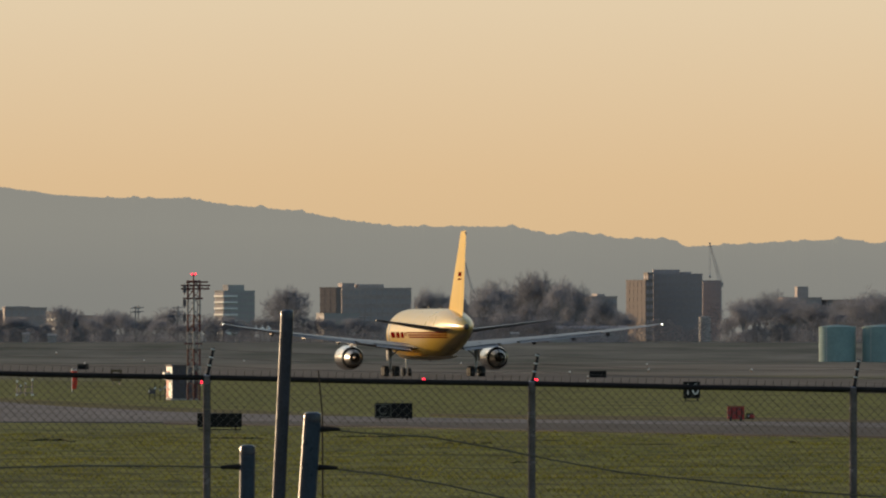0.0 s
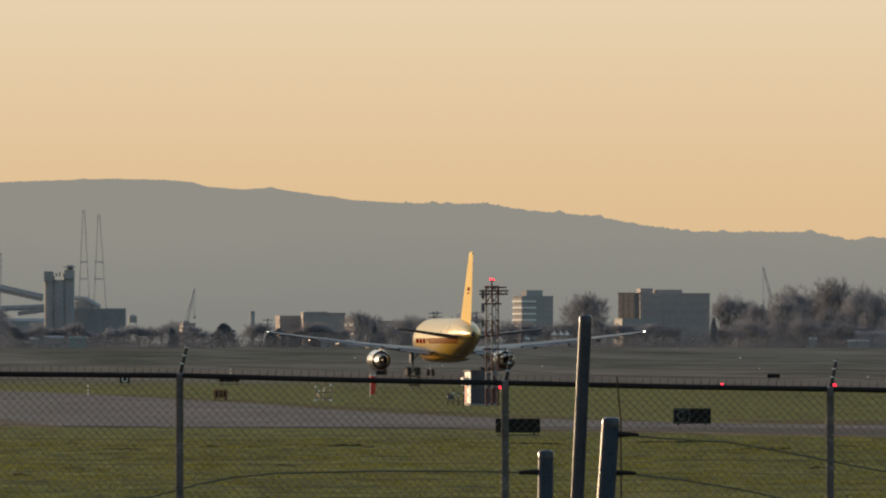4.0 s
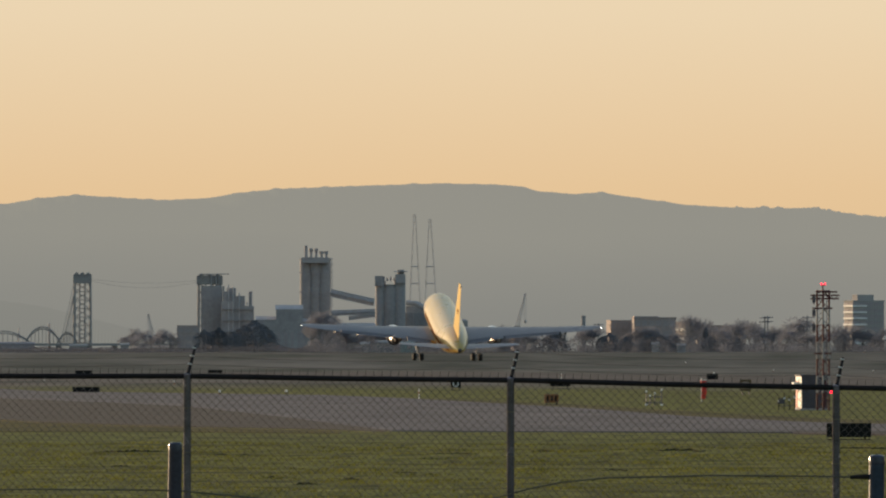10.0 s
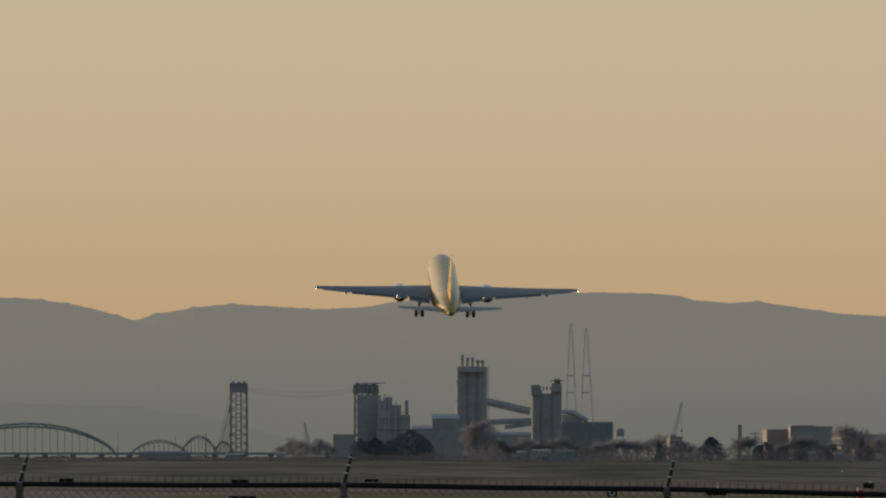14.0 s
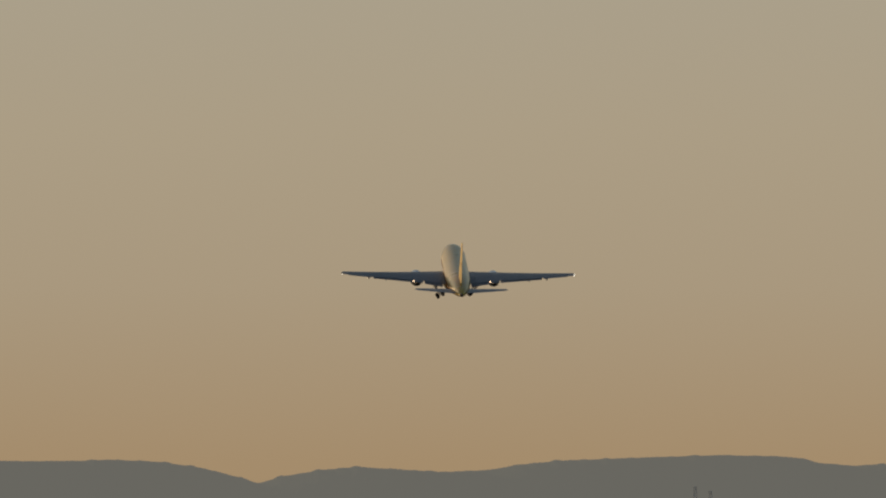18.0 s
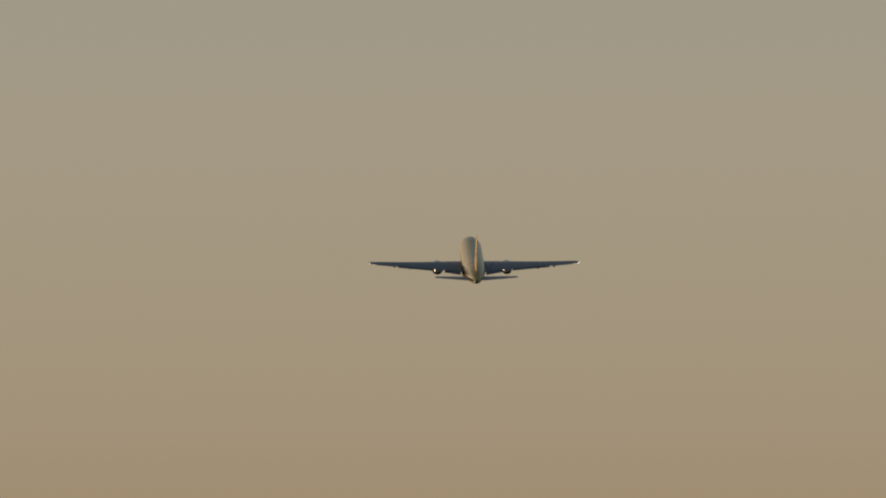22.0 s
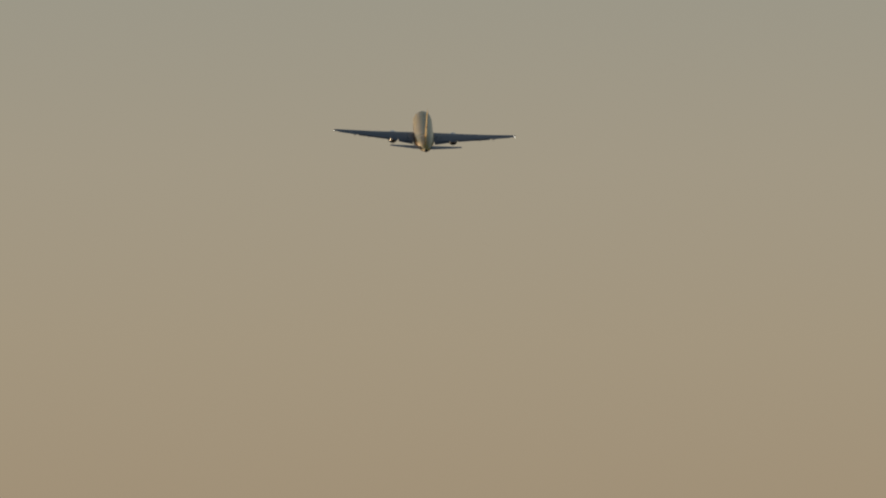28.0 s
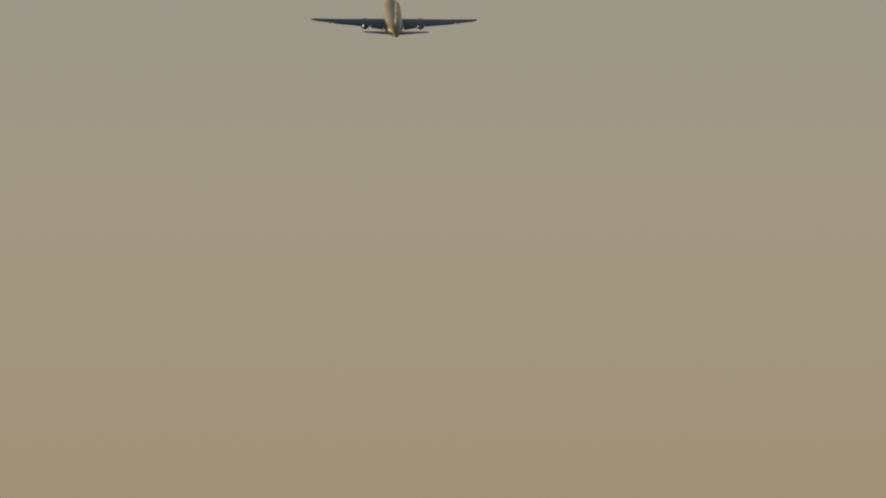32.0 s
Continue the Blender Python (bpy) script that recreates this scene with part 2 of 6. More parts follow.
    l.new(nz.outputs[0], wob.inputs[0])
    l.new(sp.outputs["Y"], wob.inputs[2])
    mr = n.new("ShaderNodeMapRange")
    mr.interpolation_type = "SMOOTHSTEP"
    mr.inputs["From Min"].default_value = 1350
    mr.inputs["From Max"].default_value = 1750
    l.new(wob.outputs[0], mr.inputs[0])
    mx = n.new("ShaderNodeMixRGB")
    l.new(mr.outputs[0], mx.inputs[0])
    l.new(near, mx.inputs[1])
    l.new(far.outputs[0], mx.inputs[2])
    dyke = n.new("ShaderNodeMapRange")    # dark rank grass towards the dyke
    dyke.interpolation_type = "SMOOTHSTEP"
    dyke.inputs["From Min"].default_value = 2150
    dyke.inputs["From Max"].default_value = 2420
    l.new(wob.outputs[0], dyke.inputs[0])
    mp7 = n.new("ShaderNodeMapping")     # strips of reed, rough grass and bare soil, greyed with painted haze
    mp7.inputs["Scale"].default_value = (0.035, 0.004, 1)
    nz7 = n.new("ShaderNodeTexNoise")
    nz7.inputs["Scale"].default_value = 1.0
    nz7.inputs["Detail"].default_value = 7
    nz7.inputs["Roughness"].default_value = 0.62
    l.new(tc.outputs["Object"], mp7.inputs[0])
    l.new(mp7.outputs[0], nz7.inputs[0])
    reed = n.new("ShaderNodeValToRGB")
    reed.color_ramp.elements[0].position, reed.color_ramp.elements[0].color = 0.36, (0.052, 0.062, 0.052, 1)
    reed.color_ramp.elements[1].position, reed.color_ramp.elements[1].color = 0.66, (0.175, 0.165, 0.145, 1)
    l.new(nz7.outputs[0], reed.inputs[0])
    m3 = n.new("ShaderNodeMixRGB")
    l.new(reed.outputs[0], m3.inputs[2])
    l.new(dyke.outputs[0], m3.inputs[0])
    l.new(mx.outputs[0], m3.inputs[1])
    l.new(m3.outputs[0], b.inputs["Base Color"])
    return m


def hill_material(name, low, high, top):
    """Far backdrop: woods behind kilometres of evening air, whose haze is painted in as emission."""
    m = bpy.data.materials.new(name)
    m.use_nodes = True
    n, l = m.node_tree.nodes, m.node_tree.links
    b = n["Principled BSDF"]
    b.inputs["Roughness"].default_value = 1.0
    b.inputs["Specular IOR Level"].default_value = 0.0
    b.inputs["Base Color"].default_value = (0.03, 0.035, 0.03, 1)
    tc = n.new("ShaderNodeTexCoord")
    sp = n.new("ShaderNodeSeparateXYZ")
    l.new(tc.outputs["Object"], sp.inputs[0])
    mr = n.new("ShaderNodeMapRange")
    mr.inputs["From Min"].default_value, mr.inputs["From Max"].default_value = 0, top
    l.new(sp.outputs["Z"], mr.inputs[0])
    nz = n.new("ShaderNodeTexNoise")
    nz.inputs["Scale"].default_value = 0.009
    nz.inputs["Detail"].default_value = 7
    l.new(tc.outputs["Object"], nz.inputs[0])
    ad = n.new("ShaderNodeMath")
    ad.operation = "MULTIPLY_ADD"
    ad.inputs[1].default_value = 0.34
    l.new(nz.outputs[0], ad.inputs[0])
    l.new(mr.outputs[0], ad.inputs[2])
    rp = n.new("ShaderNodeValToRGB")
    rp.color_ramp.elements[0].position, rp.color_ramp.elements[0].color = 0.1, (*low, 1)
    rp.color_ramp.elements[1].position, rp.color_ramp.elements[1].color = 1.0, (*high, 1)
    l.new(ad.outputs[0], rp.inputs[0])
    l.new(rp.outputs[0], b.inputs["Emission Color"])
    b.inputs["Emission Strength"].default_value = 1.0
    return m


# ---------------------------------------------------------------- mesh helpers
def part(name, bm, material, parent=None, label="", smooth=False):
    me = bpy.data.meshes.new(name)
    bmesh.ops.recalc_face_normals(bm, faces=bm.faces)
    bm.to_mesh(me)
    bm.free()
    me.materials.append(material)
    if smooth:
        me.polygons.foreach_set("use_smooth", [True] * len(me.polygons))
        me.set_sharp_from_angle(angle=radians(42))
    ob = new(name, me)
    if parent is not None:
        ob.parent = parent
    if label:
        ob["label"] = label
    return ob


def raw(name, verts, faces, material, parent=None, label=""):
    me = bpy.data.meshes.new(name)
    me.from_pydata(verts, [], faces)
    me.materials.append(material)
    ob = new(name, me)
    if parent is not None:
        ob.parent = parent
    if label:
        ob["label"] = label
    return ob


def share(ob, m, parent):
    """Another piece on the same mesh."""
    c = bpy.data.objects.new(ob.name.split(".")[0], ob.data)
    scene.collection.objects.link(c)
    c.parent = parent
    c.matrix_basis = m
    return c


def thing(name, m, label, category, group="", kind=""):
    ob = new(name)
    ob.empty_display_size = 0.5
    ob.matrix_basis = m
    return tagged(ob, label, category, group, kind)


def box(bm, x0, x1, y0, y1, z0, z1, bev=0.0):
    v = [bm.verts.new(p) for p in ((x0, y0, z0), (x1, y0, z0), (x1, y1, z0), (x0, y1, z0), (x0, y0, z1), (x1, y0, z1), (x1, y1, z1), (x0, y1, z1))]
    fs = [bm.faces.new([v[i] for i in q]) for q in ((0, 3, 2, 1), (4, 5, 6, 7), (0, 1, 5, 4), (1, 2, 6, 5), (2, 3, 7, 6), (3, 0, 4, 7))]
    if bev:
        bmesh.ops.bevel(bm, geom=list({e for f in fs for e in f.edges}), offset=bev, segments=2, affect="EDGES", profile=0.6)
    return bm


def rods(bm, pts, r0, r1=None, n=6, caps=True):
    """A tapered tube through the points."""
    pts = [Vector(p) for p in pts]
    r1 = r0 if r1 is None else r1
    rings = []
    for i, p in enumerate(pts):
        d = (pts[min(i + 1, len(pts) - 1)] - pts[max(i - 1, 0)]).normalized()
        a = d.cross(Vector((0, 0, 1)) if abs(d.z) < 0.9 else Vector((0, 1, 0))).normalized()
        b = d.cross(a)
        r = r0 + (r1 - r0) * i / max(1, len(pts) - 1)
        rings.append([bm.verts.new(p + a * (r * math.cos(2 * math.pi * k / n)) + b * (r * math.sin(2 * math.pi * k / n))) for k in range(n)])
    for q, w in zip(rings, rings[1:]):
        for k in range(n):
            bm.faces.new((q[k], q[(k + 1) % n], w[(k + 1) % n], w[k]))
    if caps and n > 2:
        bm.faces.new(rings[0][::-1])
        bm.faces.new(rings[-1])
    return bm


def spin(bm, prof, n=24, axis="z", at=(0, 0, 0)):
    """A turned shape from (radius, height) pairs."""
    rings = []
    for r, h in prof:
        ring = []
        for k in range(n):
            c, s = math.cos(2 * math.pi * k / n), math.sin(2 * math.pi * k / n)
            p = {"z": (r * c, r * s, h), "y": (r * c, h, r * s), "x": (h, r * c, r * s)}[axis]
            ring.append(bm.verts.new((p[0] + at[0], p[1] + at[1], p[2] + at[2])))
        rings.append(ring)
    for q, w in zip(rings, rings[1:]):
        for k in range(n):
            bm.faces.new((q[k], q[(k + 1) % n], w[(k + 1) % n], w[k]))
    bm.faces.new(rings[0][::-1])
    bm.faces.new(rings[-1])
    return bm


def bms():
    return bmesh.new()


# ---------------------------------------------------------------- where things stand
def ss(a, b, x):
    t = min(1.0, max(0.0, (x - a) / (b - a)))
    return t * t * (3 - 2 * t)


def ground_z(x, y):
    """Low berm at the fence, flat airfield, a dyke and raised land beyond it."""
    near = 2.4 - 1.25 * ss(20, 120, y) - 1.15 * ss(140, 300, y)
    return near + 3.3 * ss(2330, 2560, y)


def furrow(x, y):
    """Uneven turf of the mown field before the taxiway."""
    if not 325 < y < 640 or abs(x) > 60:
        return 0.0
    f = ss(325, 335, y) * (1 - ss(560, 630, y))
    dips = max(0.0, noise.noise((x * 0.04, y * 0.22, 7)) - 0.10)
    return f * (0.07 * noise.noise((x * 0.05, y * 0.02, 0)) + 0.035 * noise.noise((x * 0.22, y * 0.22, 3)) - 0.38 * dips)


def spot(u, d):
    a = u * T
    return d * math.sin(a), d * math.cos(a)


def reach(drop):
    """The distance at which the flat airfield lies that far below the horizon."""
    return EYE / ((drop - HOR) * T)


def top(v, d):
    return EYE + (HOR - v) * T * d


def stand(u, d, turn=0.0, lift=0.0):
    x, y = spot(u, d)
    return pose(x, y, ground_z(x, y) + lift, 0, 0, turn - math.degrees(u * T))


# ---------------------------------------------------------------- ground, runway, taxiway
def build_ground():
    ys = [-60, 0, 20, 40, 60, 80, 100, 120, 140, 160, 200, 240, 280, 310, 325] + list(np.arange(332, 640, 1.1)) + list(range(640, 1000, 8)) + list(range(1000, 2300, 50)) + list(range(2300, 2600, 20)) + [2700, 3000, 3500, 4200, 4990]
    xs = [-2500, -1200, -700, -420, -300, -220, -160, -120, -90, -70] + list(np.arange(-56, 57, 1.6)) + [70, 90, 120, 160, 220, 300, 420, 700, 1200, 2500]
    vs = [(x, y, ground_z(x, y) + furrow(x, y)) for y in ys for x in xs]
    w = len(xs)
    fs = [(j * w + i, j * w + i + 1, (j + 1) * w + i + 1, (j + 1) * w + i) for j in range(len(ys) - 1) for i in range(w - 1)]
    g = raw("ground", vs, fs, ground_material())
    g.data.polygons.foreach_set("use_smooth", [True] * len(g.data.polygons))
    tagged(g, "mown green airfield grass, duller and browner beyond the runway", "ground", kind="structure")


def sheet(name, near, far, material, label, category, z=0.05):
    """Paving between two edges given as (bearing, drop); a kerb-deep edge all round."""
    def line(edge):
        out = []
        for (u0, v0), (u1, v1) in zip(edge, edge[1:]):
            for k in range(8):
                f = k / 8
                f2 = f
                u, v = u0 + (u1 - u0) * f, v0 + (v1 - v0) * f2
                out.append(spot(u, reach(v)))
        out.append(spot(edge[-1][0], reach(edge[-1][1])))
        return out
    a, b = line(near), line(far)
    bm = bms()
    lo = [bm.verts.new((x, y, z)) for x, y in a]
    hi = [bm.verts.new((x, y, z)) for x, y in b]
    for i in range(min(len(lo), len(hi)) - 1):
        bm.faces.new((lo[i], lo[i + 1], hi[i + 1], hi[i]))
    skirt = [bm.verts.new((x, y - 0.2, z - 0.25)) for x, y in a]
    for i in range(len(a) - 1):
        bm.faces.new((skirt[i], skirt[i + 1], lo[i + 1], lo[i]))
    return tagged(part(name, bm, material), label, category, kind="structure")


def build_paving():
    edge = [(-1900, 190), (-1667, 196), (-1380, 207), (-1231, 213), (-1129, 218), (-963, 236), (-841, 252), (-760, 262), (188, 266), (1228, 281), (1500, 285)]
    back = [(-1900, 168), (-1667, 173), (-1380, 191), (-880, 198), (-732, 204), (-432, 221), (-232, 236), (-32, 246), (268, 254), (660, 260), (1500, 268)]
    ub, vb = [q[0] for q in back], [q[1] for q in back]
    us = sorted(set(ub + [q[0] for q in edge]))
    sheet("taxiway", [(u, float(np.interp(u, [q[0] for q in edge], [q[1] for q in edge]))) for u in us], [(u, float(np.interp(u, ub, vb))) for u in us],
          M_ASPHALT, "worn grey asphalt taxiway between strips of grass", "taxiway")
    sheet("taxiway_shoulder", [(-1900, 216), (-1667, 228), (-1380, 246), (-1231, 251), (-1129, 254), (-963, 257), (-841, 260), (-770, 263)],
          [(-1900, 189), (-1667, 195.5), (-1380, 207), (-1231, 213), (-1129, 218), (-963, 236), (-841, 252), (-770, 260.5)],
          M_OLDASPH, "brown worn edge of old asphalt beside the taxiway", "pavement", 0.04)
    dry = mat("dry_brown_grass", (0.053, 0.048, 0.017), 0.95, scale=0.2, col2=(0.15, 0.126, 0.042), stretch=(1, 0.15, 1), spec=0.05)
    sheet("dry_verge", [(-732, 206), (-432, 223), (-232, 238), (-32, 248), (268, 256)], [(-732, 203), (-432, 215), (-232, 227), (-32, 238), (268, 250)],
          dry, "thin dry grass along the far edge of the taxiway", "grass", 0.03)
    sheet("dry_verge", [(-1900, 262), (-1667, 262), (-1500, 262), (-1380, 263), (-1130, 263), (-850, 266)],
          [(-1900, 217), (-1667, 229), (-1600, 234), (-1380, 247), (-1130, 255), (-850, 262)],
          dry,
          "dry brown grass verge along the taxiway edge", "grass", 0.03)
    sheet("taxiway_edge", [(-50, 267), (300, 272), (720, 282), (960, 287), (1228, 291), (1500, 295)], [(-50, 262.5), (300, 264), (720, 267), (960, 270), (1228, 274), (1500, 278)],
          M_RUNWAY, "darker worn asphalt edge of the narrow taxiway", "pavement", 0.058)
    sheet("dry_verge", [(420, 252), (700, 260), (960, 264), (1300, 269), (1500, 270)], [(420, 249), (700, 252), (960, 255), (1300, 262), (1500, 264)],
          mat("dead_brown_grass", (0.066, 0.054, 0.026), 0.95, scale=0.3, col2=(0.144, 0.114, 0.054), stretch=(1, 0.3, 1), spec=0.05),
          "dead brown grass beside the narrow taxiway", "grass", 0.03)
    # runway: a straight strip 60 m wide
    bm = bms()
    dx, dy = -0.1270, 1.0
    k = math.hypot(dx, dy)
    nx, ny = dy / k, -dx / k
    rows = []
    for i in range(24):
        y = 500 + i * 78
        x = 26.7 + dx * (y - 1428)
        rows.append([bm.verts.new((x + nx * w, y + ny * w, 0.05)) for w in (-30, 30)])
    for a, b in zip(rows, rows[1:]):
        bm.faces.new((a[0], a[1], b[1], b[0]))
    tagged(part("runway", bm, M_RUNWAY), "long dark asphalt runway with worn paint", "runway", kind="structure")
    bm = bms()
    for i in range(22):
        y0 = 1100 + i * 50
        for y in (y0,):
            x = 26.7 + dx * (y - 1428)
            q = [(x - 0.45, y), (x + 0.45, y), (x + 0.45 + dx * 30, y + 30), (x - 0.45 + dx * 30, y + 30)]
            bm.faces.new([bm.verts.new((a, b, 0.056)) for a, b in q])
    tagged(part("runway_marking", bm, M_FADED), "worn painted dashes along the runway centreline", "marking", kind="structure")


def build_hills():
    ridge = [(-3600, -150), (-2500, -172), (-1896, -166), (-1800, -167), (-1755, -169), (-1667, -165), (-1597, -155), (-1547, -143), (-1492, -127),
             (-1452, -139), (-1377, -151), (-1317, -156), (-1165, -147), (-1080, -151), (-1040, -159), (-960, -167),
             (-860, -171), (-680, -177), (-578, -175), (-528, -171), (-503, -163), (-438, -158), (-388, -161),
             (-340, -153), (-240, -139), (-140, -133), (-10, -133), (60, -121), (190, -110), (270, -94), (360, -83), (490, -82),
             (570, -83), (640, -67), (670, -75), (760, -61), (840, -61), (875, -47), (960, -51), (1160, -61), (1205, -53), (1300, -62), (2600, -50)]
    d = 4900.0
    us = np.arange(-3600, 2600, 3.0)
    vv = np.interp(us, [r[0] for r in ridge], [r[1] for r in ridge])
    kern = np.hanning(9)
    vs = np.convolve(np.pad(vv, 4, mode="edge"), kern / kern.sum(), "valid")
    rng = np.random.default_rng(5)
    verts, cols = [], 7
    for u, v in zip(us, vs):
        crest = top(v, d)
        rough = 0.6 if u < -150 else 1.5
        crest += rough * (0.5 * abs(noise.noise((u * 0.11, 0, 0))) + 1.3 * max(0, noise.noise((u * 0.045, 4, 0))) + 0.5 * max(0, noise.noise((u * 0.03, 4, 0))) * rng.random())
        for k in range(cols):
            f = k / (cols - 1)
            dist = d - 250 * (1 - f) ** 1.3 - 20 * noise.noise((u * 0.01, f * 2, 1)) * (1 - f)
            x, y = spot(u, dist)
            verts.append((x, y, 2.5 + (crest - 2.5) * f ** 1.15))
        x, y = spot(u, d + 60)
        verts.append((x, y, 0.0))
    w = cols + 1
    fs = [(i * w + k, (i + 1) * w + k, (i + 1) * w + k + 1, i * w + k + 1) for i in range(len(us) - 1) for k in range(w - 1)]
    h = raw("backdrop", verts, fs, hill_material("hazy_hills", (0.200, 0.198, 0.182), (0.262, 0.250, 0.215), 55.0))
    h.data.polygons.foreach_set("use_smooth", [True] * len(h.data.polygons))
    tagged(h, "long wooded hills, grey-blue in the evening haze", "hills", kind="structure")
    # a fainter, lower spur before them
    d = 4600.0
    spur = [(-3600, 60), (-2400, 25), (-1900, 12), (-1667, 20), (-1500, 24), (-1380, 40), (-1300, 60), (-1150, 98)]
    verts = []
    us = np.arange(-3600, -1150, 6.0)
    for u in us:
        v = np.interp(u, [r[0] for r in spur], [r[1] for r in spur])
        for dist, z in ((d - 60, 2.0), (d, top(v, d) + 0.25 * noise.noise((u * 0.07, 2, 0))), (d + 40, 0.0)):
            x, y = spot(u, dist)
            verts.append((x, y, z))
    fs = [(i * 3 + k, i * 3 + 3 + k, i * 3 + 4 + k, i * 3 + 1 + k) for i in range(len(us) - 1) for k in range(2)]
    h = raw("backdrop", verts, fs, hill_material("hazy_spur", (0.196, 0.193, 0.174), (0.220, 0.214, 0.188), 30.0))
    tagged(h, "low hazy spur of the hills behind the river bridge", "hills", kind="structure")


build_ground()
build_paving()
build_hills()


# ---------------------------------------------------------------- the airliner
# own space: x right, y ahead, z up from the ground under the main wheels; S is metres behind the nose
AXLE = 24.6
MID = 4.6
#         S     half-w  top    bottom
HULL = [(0.0, 0.06, -0.42, -0.54), (0.5, 0.72, 0.12, -1.05), (1.4, 1.25, 0.72, -1.6), (2.8, 1.78, 1.55, -2.05), (4.6, 2.22, 2.28, -2.4), (6.8, 2.45, 2.6, -2.62),
        (9.0, 2.515, 2.7, -2.7), (14.0, 2.515, 2.7, -2.7), (20.0, 2.515, 2.7, -2.7), (26.0, 2.515, 2.7, -2.7), (29.3, 2.515, 2.7, -2.68), (32.2, 2.47, 2.69, -2.5),
        (35.2, 2.36, 2.68, -2.12), (38.2, 2.15, 2.62, -1.62), (41.1, 1.86, 2.45, -1.10), (43.9, 1.50, 2.14, -0.60), (46.4, 1.08, 1.72, -0.15), (47.9, 0.70, 1.36, 0.14), (48.5, 0.38, 1.06, 0.40)]


HULL_S = np.arange(0.0, 48.51, 0.25)
HULL_C = []
for k in (1, 2, 3):      # faired so that no frame shows as a crease
    c = np.interp(HULL_S, [h[0] for h in HULL], [h[k] for h in HULL])
    kern = np.hanning(15) / np.hanning(15).sum()
    f = np.convolve(np.pad(c, 7, mode="reflect", reflect_type="odd"), kern, "valid")
    w = np.clip((HULL_S - 2.0) / 3.0, 0, 1)
    HULL_C.append(c * (1 - w) + f * w)


def hull_at(s):
    return [float(np.interp(s, HULL_S, c)) for c in HULL_C]


def hull_pt(s, a, out=0.0):
    """a: degrees round the hull, 0 at the right side, 90 on top."""
    w, t, b = hull_at(s)
    cz, hz = (t + b) / 2, (t - b) / 2
    ca, sa_ = math.cos(radians(a)), math.sin(radians(a))
    return Vector(((w + out) * ca, AXLE - s, MID + cz + (hz + out) * sa_))


def hull_patch(s0, s1, a0, a1, out=0.015, ns=10, na=4, skew=0.0):
    """A painted area that lies on the hull."""
    bm = bms()
    g = [[bm.verts.new(hull_pt(s0 + (s1 - s0) * i / ns + skew * j / na, a0 + (a1 - a0) * j / na, out)) for j in range(na + 1)] for i in range(ns + 1)]
    for i in range(ns):
        for j in range(na):
            bm.faces.new((g[i][j], g[i + 1][j], g[i + 1][j + 1], g[i][j + 1]))
    return bm


def hull_band(s0, s1, z0, z1, left, ns=24, na=2, skew=0.0, out=0.014):
    """A painted area between two heights, lying on the hull."""
    bm = bms()
    g = []
    for i in range(ns + 1):
        row = []
        for j in range(na + 1):
            s = s0 + (s1 - s0) * i / ns + skew * j / na
            w, t, b = hull_at(s)
            cz, hz = (t + b) / 2, (t - b) / 2
            q = max(-0.98, min(0.98, (z0 + (z1 - z0) * j / na - cz) / hz))
            a = math.degrees(math.asin(q))
            row.append(bm.verts.new(hull_pt(s, 180 - a if left else a, out)))
        g.append(row)
    for i in range(ns):
        for j in range(na):
            bm.faces.new((g[i][j], g[i + 1][j], g[i + 1][j + 1], g[i][j + 1]))
    return bm


FOIL = [(0.0, 0.0), (0.012, 0.35), (0.05, 0.62), (0.15, 0.9), (0.35, 1.0), (0.55, 0.86), (0.78, 0.5), (1.0, 0.03), (0.8, -0.2), (0.55, -0.52), (0.3, -0.68), (0.12, -0.6), (0.04, -0.42), (0.01, -0.2)]


def foil(bm, secs, upright=False, tilt=0.0):
    """secs: (across, up, S of the leading edge, chord, half thickness)."""
    rings = []
    for x, z, s, c, h in secs:
        if upright:
            rings.append([bm.verts.new((h * q, AXLE - s - c * p, z)) for p, q in FOIL])
        else:
            rings.append([bm.verts.new((x, AXLE - s - c * p, z + h * q + (p - 0.5) * c * math.tan(radians(tilt)))) for p, q in FOIL])
    n = len(FOIL)
    for a, b in zip(rings, rings[1:]):
        for k in range(n):
            bm.faces.new((a[k], a[(k + 1) % n], b[(k + 1) % n], b[k]))
    bm.faces.new(rings[0])
    bm.faces.new(rings[-1][::-1])
    return bm


WING = [(2.0, -1.55, 15.3, 12.0, 0.62), (2.6, -1.48, 15.7, 11.5, 0.58), (5.2, -1.18, 17.4, 9.7, 0.46), (7.9, -0.88, 19.2, 8.0, 0.36), (12.0, -0.44, 21.9, 6.3, 0.27), (17.0, 0.14, 25.2, 4.7, 0.19), (21.5, 0.72, 28.1, 3.2, 0.13), (23.3, 0.97, 29.4, 2.45, 0.1), (23.78, 1.02, 30.2, 1.5, 0.05)]


def wing_at(x):
    return [float(np.interp(x, [w[0] for w in WING], [w[k] for w in WING])) for k in (1, 2, 3, 4)]


def wheel_mesh(bm, x, y, z, r, w):
    spin(bm, [(r * 0.5, -w / 2), (r * 0.86, -w / 2), (r * 0.97, -w * 0.36), (r, -w * 0.15), (r, w * 0.15), (r * 0.97, w * 0.36), (r * 0.86, w / 2), (r * 0.5, w / 2)], 20, "x", (x, y, z))
    return bm


